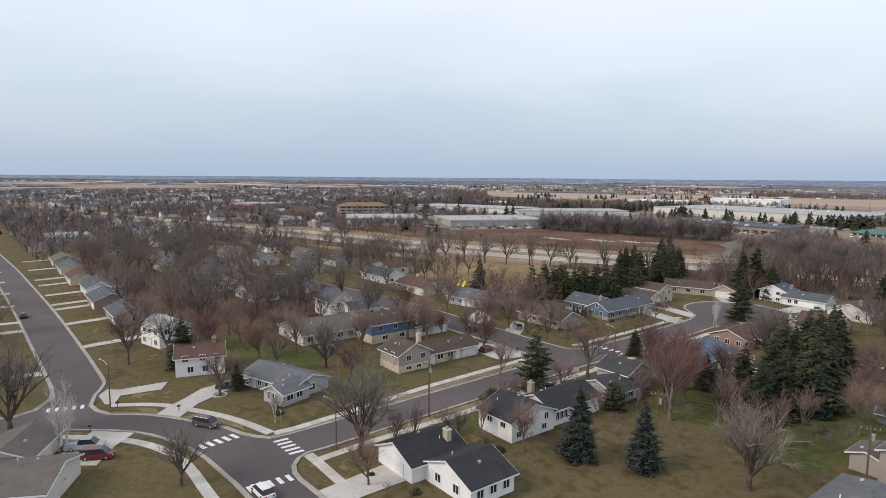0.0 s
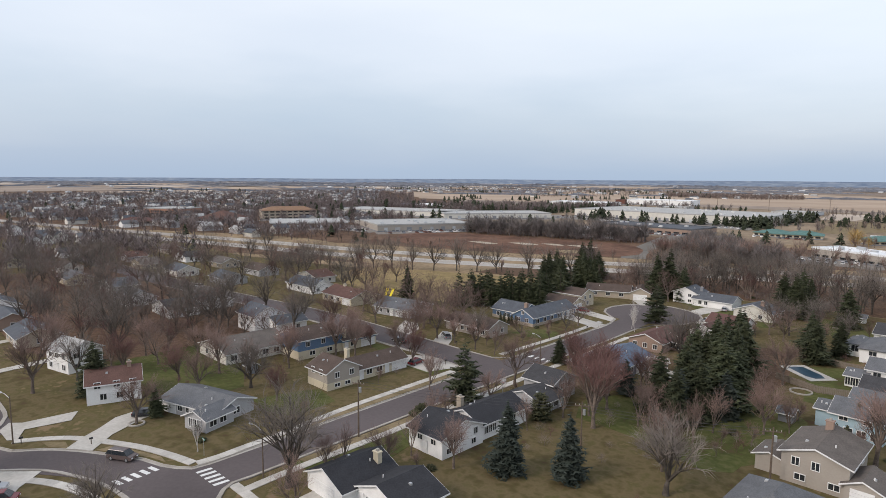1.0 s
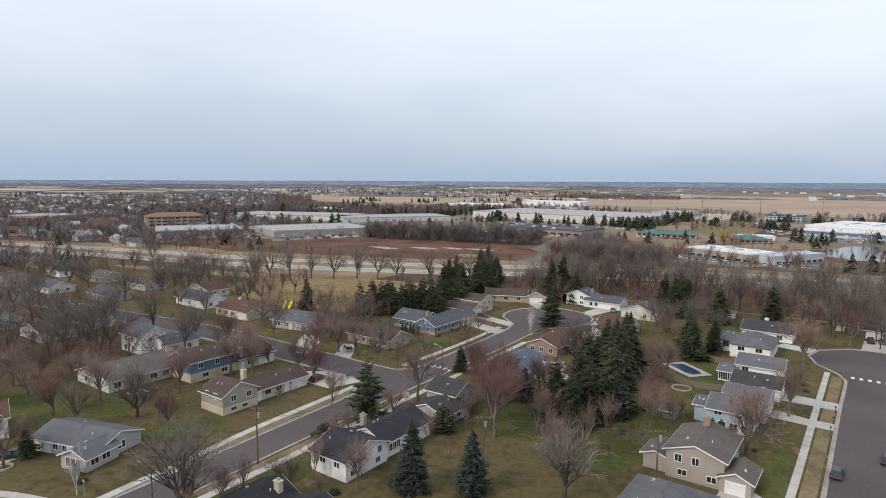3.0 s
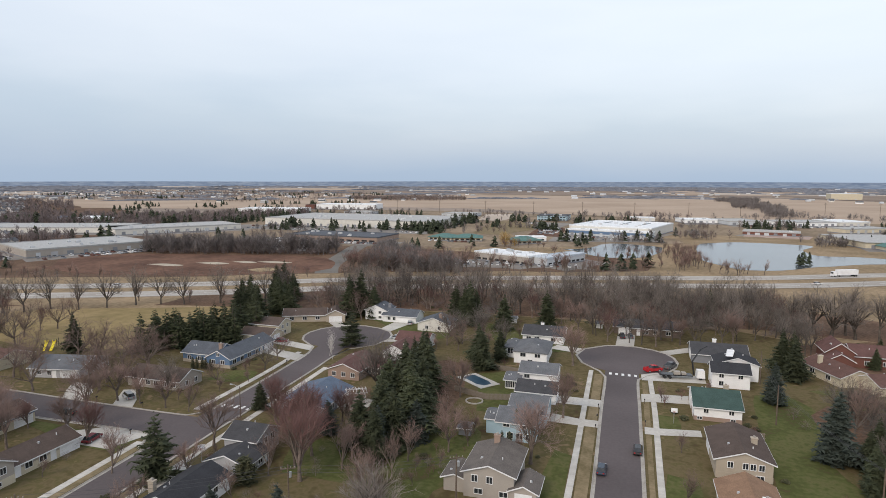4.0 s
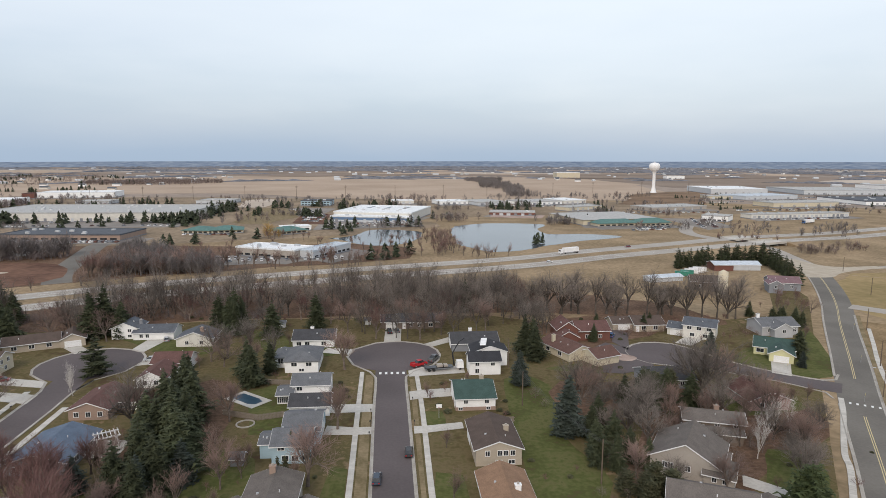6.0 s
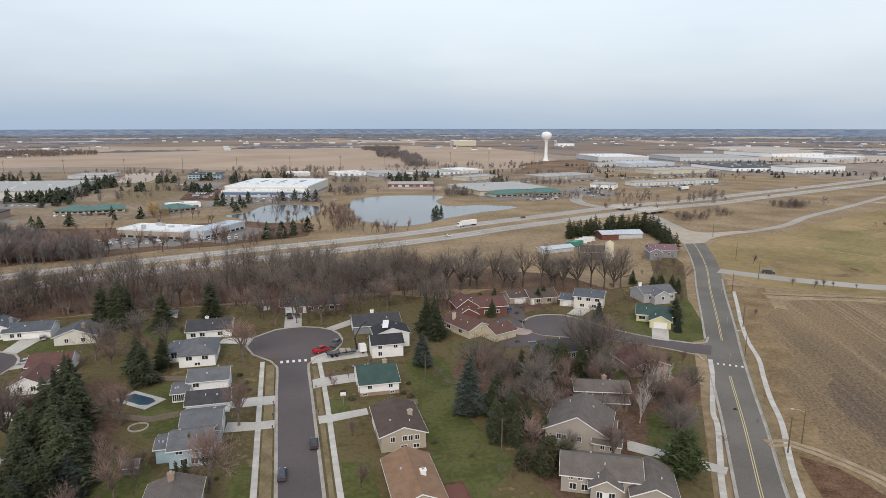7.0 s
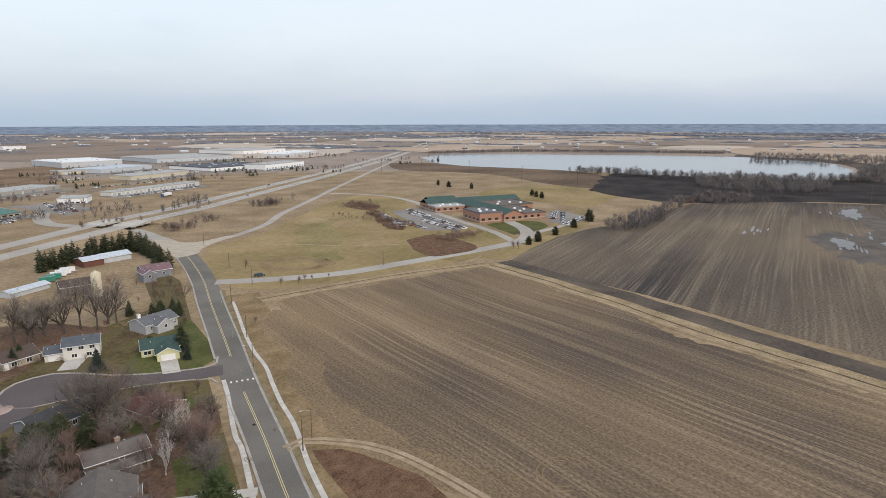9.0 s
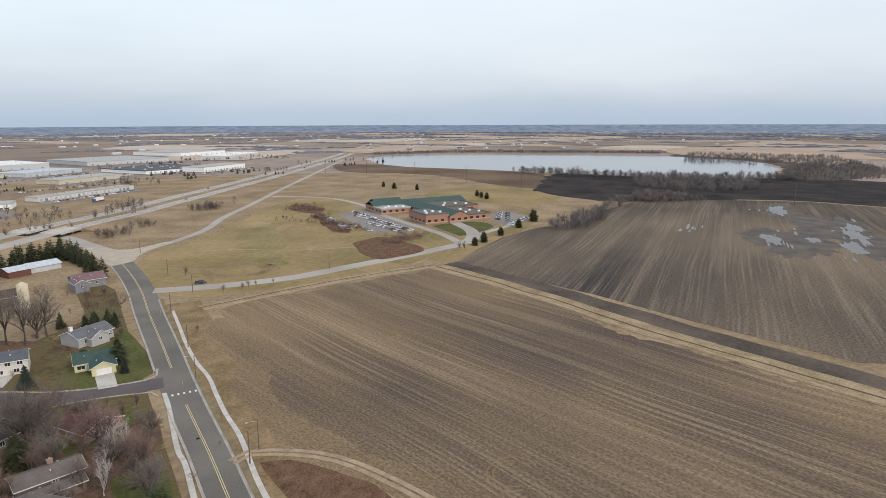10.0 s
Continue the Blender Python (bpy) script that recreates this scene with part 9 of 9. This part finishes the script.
def lorry(x, y, z, rz, label, cab="white"):
    o = thing("lorry", pose(x, y, z, 0, 0, rz), label, "lorry")
    part("trailer", Build().box(-8, 5.2, -1.3, 1.3, 1.2, 4.1).done("trailer", M["white"]), o)
    part("cab", Build().box(6, 8.4, -1.25, 1.25, 0.6, 3.3, 0.12).done("cab", CARM[cab]), o)
    part("windscreen", Build().box(8.3, 8.36, -1.0, 1.0, 2.0, 2.9).done("windscreen", M["glass"]), o)
    for wx in (-7, -5.8, 4.2, 7.3):
        for s in (-1, 1):
            part("wheel", WHEEL, o, m=Matrix.Translation((wx, s * 1.1, 0.5)) @ Matrix.Diagonal((1.5, 1.5, 1.5, 1)) @ pose(0, 0, 0, 90, 0, 0))
    return o


def on_highway(x, off):
    i = min(range(len(HW)), key=lambda k: abs(HW[k].x - x))
    p, d = offset(HW, off)[i], HW[i + 1] - HW[i]
    return p.x, p.y, hump(HW[i]) + 0.02, math.degrees(math.atan2(d.y, d.x))


q = on_highway(128, -11)
lorry(q[0], q[1], q[2], q[3] + 180, "white articulated lorry on the highway")
q = on_highway(455, -32)
lorry(q[0] - 20, q[1] + 36, 0.2, q[3] + 180, "blue and white lorry on the service road", "blue")
for x, off, col in ((170, -14, "maroon"), (100, 11, "white"), (290, -11, "white"), (470, 11, "silver"), (560, -14, "grey"), (700, -11, "white"), (880, 11, "black"), (-250, -11, "white"), (-330, 14, "silver"), (1000, 14, "white"), (-120, 11, "grey")):
    q = on_highway(x, off)
    o = car("sedan", q[0], q[1], q[3] + (180 if off < 0 else 0), col, f"{col} car on the highway")
    o.location.z = q[2]

# crane lorry unloading roofing at the white house
o = thing("crane_lorry", pose(19, 181.5, 0.1, 0, 0, 8), "dark flatbed crane lorry with a white cab and raised black boom", "lorry")
part("bed", Build().box(-9.5, -0.5, -1.2, 1.2, 1.0, 1.25).box(-9.5, -9.3, -1.2, 1.2, 1.25, 1.7).done("bed", CARM["black"]), o)
part("cab", Build().box(0.6, 2.8, -1.2, 1.2, 0.6, 2.7, 0.15).done("cab", M["white"]), o)
part("windscreen", Build().box(2.7, 2.76, -0.9, 0.9, 1.7, 2.4).done("windscreen", M["glass"]), o)
part("load", Build().box(-5.5, -3.8, -0.8, 0.8, 1.25, 2.0).box(-3.4, -2.2, -0.8, 0.8, 1.25, 1.8).done("load", WALLS["greytan"]), o, "stacked pale roofing packs")
part("boom", Build().tube((0, 0, 1.2), (-0.5, 0.4, 5.0), 0.28, 0.24, 6, True).tube((-0.5, 0.4, 5.0), (1.6, 1.0, 8.2), 0.24, 0.18, 6, True).tube((1.6, 1.0, 8.2), (3.6, 1.6, 9.2), 0.18, 0.12, 6, True).done("boom", CARM["black"]), o, "black jointed crane boom")
for wx in (-8, -6.6, 1.6):
    for s in (-1, 1):
        part("wheel", WHEEL, o, m=Matrix.Translation((wx, s * 1.0, 0.45)) @ Matrix.Diagonal((1.35, 1.35, 1.35, 1)) @ pose(0, 0, 0, 90, 0, 0))
for k in range(6):
    x, y = 25.5 + 1.1 * (k % 3), 186.5 + 1.2 * (k // 3)
    tagged(new("roofing_sheet", Build().box(28.2 + k * 0.25 - 0.9, 28.2 + k * 0.25 + 0.9, 183.4 + k * 1.2, 184.5 + k * 1.2, 6.9 - 0.02 * k, 7.02 + 0.02 * k).done("roofing_sheet", M["white"])), "white underlay sheet laid over the open roof", "roofing sheet", "roofing sheets")
for k, (x, y, c) in enumerate(((160, 322, "green"), (164.5, 325, "green"), (168.5, 328, "white"), (172.5, 331, "white"), (176.5, 334, "white"))):
    t = thing("trailer", pose(x, y, 0, 0, 0, -20), f"{c} box trailer stored by the sheds", "trailer", "stored trailers")
    part("box", Build().box(-3.6, 3.6, -1.2, 1.2, 0.9, 3.2, 0.08).done("trailer_box", CARM[c]), t)
    for wx in (-1.0, 0.3):
        for s in (-1, 1):
            part("wheel", WHEEL, t, m=pose(wx, s * 1.1, 0.38, 90, 0, 0))
    part("drawbar", Build().tube((3.5, 0, 0.9), (5.0, 0, 0.6), 0.08, 0.06, 4, True).done("drawbar", M["metal"]), t)

# ---- street furniture ----


def utility_pole(x, y, h=10.5, rz=0, arm=True):
    o = thing("utility_pole", pose(x, y, 0, 0, 0, rz), "weathered wooden utility pole with a crossarm" if arm else "weathered plain wooden utility pole", "utility pole", "utility poles")
    part("shaft", Build().tube((0, 0, -0.3), (0, 0, h), 0.17, 0.11, 8, True).done("shaft", M["pole"]), o)
    if arm:
        part("crossarm", Build().box(-1.2, 1.2, -0.07, 0.07, h - 0.75, h - 0.6).done("crossarm", M["pole"]), o)
        for u in (-1.1, -0.45, 0.45, 1.1):
            part("insulator", Build().tube((u, 0, h - 0.6), (u, 0, h - 0.38), 0.05, 0.07, 6, True).done("insulator", M["kerb"]), o)
        part("transformer", Build().tube((0.35, 0, h - 2.2), (0.35, 0, h - 1.3), 0.24, 0.24, 8, True).done("transformer", M["metal"]), o)
    return Vector((x, y, h - 0.5))


def street_lamp(x, y, rz, h=8.0, reach=2.4):
    o = thing("street_lamp", pose(x, y, 0, 0, 0, rz), "slim wooden lamp post with a bracket arm", "street lamp", "street lamps")
    part("post", Build().tube((0, 0, -0.2), (0, 0, h), 0.13, 0.08, 8, True).done("post", M["pole"]), o)
    part("arm", Build().tube((0, 0, h - 0.4), (reach * 0.6, 0, h + 0.1), 0.05, 0.045, 6).tube((reach * 0.6, 0, h + 0.1), (reach, 0, h + 0.12), 0.045, 0.04, 6).done("arm", M["metal"]), o)
    part("lantern", Build().box(reach - 0.1, reach + 0.6, -0.14, 0.14, h + 0.02, h + 0.2, 0.04).done("lantern", M["metal"]), o)


def cables(a, b, sag=0.7, n=3):
    for k in range(n):
        off = Vector((0, 0, -0.25 * k)) + Vector((b - a).cross(Vector((0, 0, 1)))).normalized() * (k - 1) * 0.7
        pts = [a.lerp(b, i / 8) + off - Vector((0, 0, sag * 4 * (i / 8) * (1 - i / 8))) for i in range(9)]
        bb = Build()
        for p, q in zip(pts, pts[1:]):
            bb.tube(p, q, 0.022, 0.022, 3)
        tagged(new("cable", bb.done("cable", M["cable"])), "thin black overhead cable between poles", "cable", "overhead cables")


P1 = utility_pole(-83.6, 62.2, 10.5, 25)
P2 = utility_pole(-52, 84, 9.5, 30)
P3 = utility_pole(-27, 97, 9.0, 30)
for x, y in ((153.5, 174.2), (229.5, 270.4), (181, 213.6), (209, 230.6), (102.6, 99.6), (262, 331), (276, 198.6), (318, 183.4)):
    utility_pole(x, y, 8.5, 30, False)
P4 = utility_pole(41.5, 112, 9.5, 0, False)
P5 = utility_pole(34, 152, 9.5, 0, False)
P6 = utility_pole(36, 182, 9.5, 0, False)
for a, b in ((P2, P3), (P4, P5), (P5, P6), (P1, P2)):
    cables(a, b)
street_lamp(-122, 17.9, 195, 8.5, 2.8)
street_lamp(-81.5, 42.6, 190)
street_lamp(-85.2, 118, 170)
street_lamp(134, 150, 150, 8)
street_lamp(108.5, 102, 150, 8)
for k, (x, y) in enumerate(((121, 172), (126.5, 147.5), (133, 185), (150, 178), (176, 214))):
    o = thing("sign_post", pose(x, y, 0, 0, 0, 40), "yellow warning sign on a thin post", "road sign", "road signs")
    part("post", Build().tube((0, 0, 0), (0, 0, 2.6), 0.04, 0.04, 6, True).done("post", M["metal"]), o)
    part("plate", Build().add([(0, -0.05, 1.7), (0.45, -0.05, 2.15), (0, -0.05, 2.6), (-0.45, -0.05, 2.15), (0, -0.07, 1.7), (0.45, -0.07, 2.15), (0, -0.07, 2.6), (-0.45, -0.07, 2.15)], [(3, 2, 1, 0), (4, 5, 6, 7), (0, 1, 5, 4), (1, 2, 6, 5), (2, 3, 7, 6), (3, 0, 4, 7)]).done("plate", M["paint_y"]), o)
for x, y in ((-117, 104), (-103, 103.4), (-140, 104.2), (-127, 117.4), (-113, 117.5), (-112.6, 27.4), (-112, 13.2), (-121, 18.9), (-5.6, 143), (-5.6, 150), (5.2, 142.4), (5.3, 157), (-97.8, 159), (-5.6, 136.8)):
    o = thing("mailbox", pose(x, y, 0), "dark metal mailbox on a post by the kerb", "mailbox", "mailboxes")
    part("post", Build().box(-0.06, 0.06, -0.06, 0.06, 0, 1.05).done("post", M["pole"]), o)
    part("box", Build().prism([(-0.13, 1.05), (0.13, 1.05), (0.13, 1.22), (0.06, 1.32), (-0.06, 1.32), (-0.13, 1.22)], -0.28, 0.28, "y").done("box", CARM["black"]), o)
o = thing("street_sign", pose(-95.2, 39.4, 0), "green street name sign on a slim post", "street sign")
part("post", Build().tube((0, 0, 0), (0, 0, 3.1), 0.04, 0.04, 6, True).done("post", M["metal"]), o)
sgn = part("plate", Build().box(-0.55, 0.55, -0.02, 0.02, 2.75, 3.0).done("plate", CARM["green"]), o)
part("name_bar", Build().box(-0.38, 0.38, -0.035, -0.021, 2.84, 2.92).done("name_bar", M["white"]), sgn)
for x, y, rz in ((11.5, 146, 0), (-79.5, 97, 40)):
    o = thing("basketball_hoop", pose(x, y, 0, 0, 0, rz), "basketball hoop on a pole by the driveway", "basketball hoop")
    part("pole", Build().tube((0, 0, 0), (0, 0, 3.2), 0.07, 0.06, 6, True).done("pole", M["metal"]), o)
    part("backboard", Build().box(-0.7, 0.7, -0.4, -0.34, 2.8, 3.8).done("backboard", M["white"]), o)
    part("rim", Build().lathe([(0.22, 3.03), (0.25, 3.03), (0.25, 3.07), (0.22, 3.07)], 10).done("rim", CARM["red"]), o, m=pose(0, -0.7, 0))

# ---- gardens ----
pool = thing("swimming_pool", pose(-39, 162, 0, 0, 0, -40), "covered blue garden swimming pool with concrete surround", "swimming pool")
M["pool"] = mat("pool_cover", (0.022, 0.05, 0.075), (0.04, 0.08, 0.115), 0.4, 0.35, 0)
part("surround", Build().box(-5.6, 6.0, -3.4, 3.2, 0.0, 0.14).done("surround", M["concrete"]), pool)
part("basin", Build().add([(-4.2, -2.0, 0.15), (2.6, -2.2, 0.15), (4.6, -1.2, 0.15), (4.6, 1.2, 0.15), (2.2, 2.0, 0.15), (-4.2, 1.9, 0.15), (-4.6, 0, 0.15)], [(0, 1, 2, 3, 4, 5, 6)]).done("basin", M["pool"]), pool, "dark blue pool cover")
for x0, y0, x1, y1 in ((-33.5, 148, -26, 150), (-33.5, 148, -43, 152), (-26.5, 171, -37, 173.5), (44, 136, 60, 158), (60, 158, 84, 176), (-56, 170, -64, 168.5), (26.5, 142, 30, 142)):
    f = thing("fence", pose(x0, y0, 0, 0, 0, math.degrees(math.atan2(y1 - y0, x1 - x0))), "red-stained board fence" if y1 == 168.5 else "weathered grey board fence round a garden", "fence", "garden fences")
    tagged(f, "red-stained wooden board garden fence") if y1 == 168.5 else None
    ln = math.hypot(x1 - x0, y1 - y0)
    board = Build().box(0, 0.28, -0.03, 0.03, 0.05, 1.6).done("board", M["wood_grey"] if y1 != 168.5 else WALLS["maroon"])
    for k in range(int(ln / 0.33)):
        part("board", board, f, m=pose(k * 0.33, 0, 0))
    rail = Build().box(0, ln, 0.03, 0.09, 0.4, 0.5).done("rail", M["wood_grey"])
    part("rail", rail, f)
    part("rail", rail, f, m=pose(0, 0, 0.8))
perg = thing("pergola", pose(-64, 136, 0, 0, 0, 30), "white painted garden pergola beside the blue-roofed house", "pergola")
for x in (-2, 2):
    for y in (-1.6, 1.6):
        part("post", Build().box(x - 0.12, x + 0.12, y - 0.12, y + 0.12, 0, 2.9).done("post", M["white"]), perg)
for y in (-1.6, 1.6):
    part("beam", Build().box(-2.7, 2.7, y - 0.1, y + 0.1, 2.9, 3.15).done("beam", M["white"]), perg)
for k in range(7):
    part("rafter", Build().box(-2.4 + k * 0.8 - 0.06, -2.4 + k * 0.8 + 0.06, -2.2, 2.2, 3.15, 3.35).done("rafter", M["white"]), perg)
sheet("patio", [(-66.5, 131), (-60, 131), (-60, 139), (-66.5, 140)], 0.09, M["concrete"], "pale paved patio below the pergola", "patio")
play = thing("playground_slide", pose(-181, 151, 0, 0, 0, 30), "bright yellow playground slides on a wooden frame", "slide")
M["slide"] = mat("yellow_plastic", (0.75, 0.58, 0.02), (0.85, 0.68, 0.04), 1, 0.4, 0)
for s in (-1.1, 1.1):
    part("chute", Build().add([(s - 0.4, 0, 2.4), (s + 0.4, 0, 2.4), (s + 0.4, -3.6, 0.3), (s - 0.4, -3.6, 0.3), (s - 0.4, 0, 2.25), (s + 0.4, 0, 2.25), (s + 0.4, -3.6, 0.15), (s - 0.4, -3.6, 0.15)], [(0, 3, 2, 1), (4, 5, 6, 7), (0, 1, 5, 4), (1, 2, 6, 5), (2, 3, 7, 6), (3, 0, 4, 7)]).box(s - 0.5, s - 0.4, -0.6, 0.0, 2.2, 2.9).box(s + 0.4, s + 0.5, -0.6, 0.0, 2.2, 2.9).done("chute", M["slide"]), play)
part("platform", Build().box(-1.8, 1.8, 0, 1.8, 2.1, 2.3).done("platform", M["pole"]), play)
for x in (-1.7, 1.7):
    for y in (0.1, 1.7):
        part("post", Build().box(x - 0.08, x + 0.08, y - 0.08, y + 0.08, 0, 3.2).done("post", M["pole"]), play)
part("deck", Build().box(25.9, 31, 96, 104.5, 0.7, 0.85).done("deck", WALLS["maroon"]), thing("garden_deck", Matrix(), "red-stained wooden garden deck behind the bungalow", "deck"))
dk = [o for o in bpy.data.objects if o.name == "garden_deck"][0]
for x in (26.2, 30.7):
    for y in (96.3, 100.2, 104.2):
        part("post", Build().box(x - 0.08, x + 0.08, y - 0.08, y + 0.08, 0, 1.7).done("post", WALLS["maroon"]), dk)
part("rail", Build().box(30.6, 30.75, 96, 104.5, 1.55, 1.7).done("rail", WALLS["maroon"]), dk)
part("rail", Build().box(26, 30.7, 104.3, 104.45, 1.55, 1.7).done("rail", WALLS["maroon"]), dk)
for x, y, r_ in ((-36, 146, 2.3), (-116.6, 36, 1.5), (-124, 109.6, 0)):
    if r_:
        tagged(new("stone_ring", Build().lathe([(r_ - 0.35, 0.0), (r_ - 0.35, 0.28), (r_, 0.28), (r_, 0.0)], 22).done("stone_ring", M["kerb"])), "low ring of pale stones round a flower bed", "garden edging").matrix_basis = pose(x, y, 0)
tramp = thing("garden_umbrella", pose(-86.5, -1.5, 0), "bright blue garden umbrella behind the bungalow", "umbrella")
M["blue_cloth"] = mat("blue_cloth", (0.02, 0.14, 0.42), (0.04, 0.2, 0.5), 0.8, 0.8, 0)
part("canopy", Build().lathe([(1.9, 2.1), (1.85, 2.25), (1.0, 2.7), (0.02, 2.95)], 8).done("canopy", M["blue_cloth"]), tramp)
part("pole", Build().tube((0, 0, 0), (0, 0, 2.9), 0.04, 0.04, 6, True).done("pole", M["metal"]), tramp)
for x, y, w, d, lab in ((-42, 234, 2.2, 1.8, "small white garden shed on the lawn"), (-9.5, 236, 2.4, 2, "small pale garden shed by the trees"), (-33, 126, 2.6, 2.2, "dark garden shed under the spruces"), (-130, 66, 2.4, 2, "small grey garden shed")):
    house(lab, [(x - w / 2, x + w / 2, y - d / 2, y + d / 2, 2.0, 0.7, "x")], "white" if "white" in lab or "pale" in lab else "slate", "grey", "", "", "", name="garden_shed", vents=0)
for x, y in ((-20.5, 131), (-45.5, 216), (-30.5, 224)):
    t = thing("garden_table", pose(x, y, 0, 0, 0, 30), "small pale garden table on the lawn", "table", "garden tables")
    part("top", Build().box(-0.8, 0.8, -0.5, 0.5, 0.68, 0.74).done("top", M["wood_grey"]), t)
    for sx in (-0.7, 0.7):
        for sy in (-0.4, 0.4):
            part("leg", Build().box(sx - 0.04, sx + 0.04, sy - 0.04, sy + 0.04, 0, 0.68).done("leg", M["wood_grey"]), t)

# blue tarpaulin heaped beside the corner bungalow
rt = random.Random(6)
tb = Build()
n = 9
tb.add([(u / (n - 1) * 4 - 2, v / (n - 1) * 3 - 1.5, 0.05 + max(0, 1.1 - 0.45 * math.hypot(u - 4, v - 4)) * rt.uniform(0.7, 1.1)) for v in range(n) for u in range(n)], [(v * n + u, v * n + u + 1, (v + 1) * n + u + 1, (v + 1) * n + u) for v in range(n - 1) for u in range(n - 1)])
tarp = new("tarpaulin", tb.done("tarpaulin", mat("blue_tarp", (0.03, 0.13, 0.4), (0.06, 0.2, 0.5), 1.0, 0.5, 0)))
tarp.matrix_basis = pose(-88.2, 4.2, 0.05, 0, 0, 20)
tagged(tarp, "crumpled bright blue tarpaulin heaped on the lawn", "tarpaulin")
join_woods()
for root in PROTO.values():
    for o in (*root.children_recursive, root):
        bpy.data.objects.remove(o)
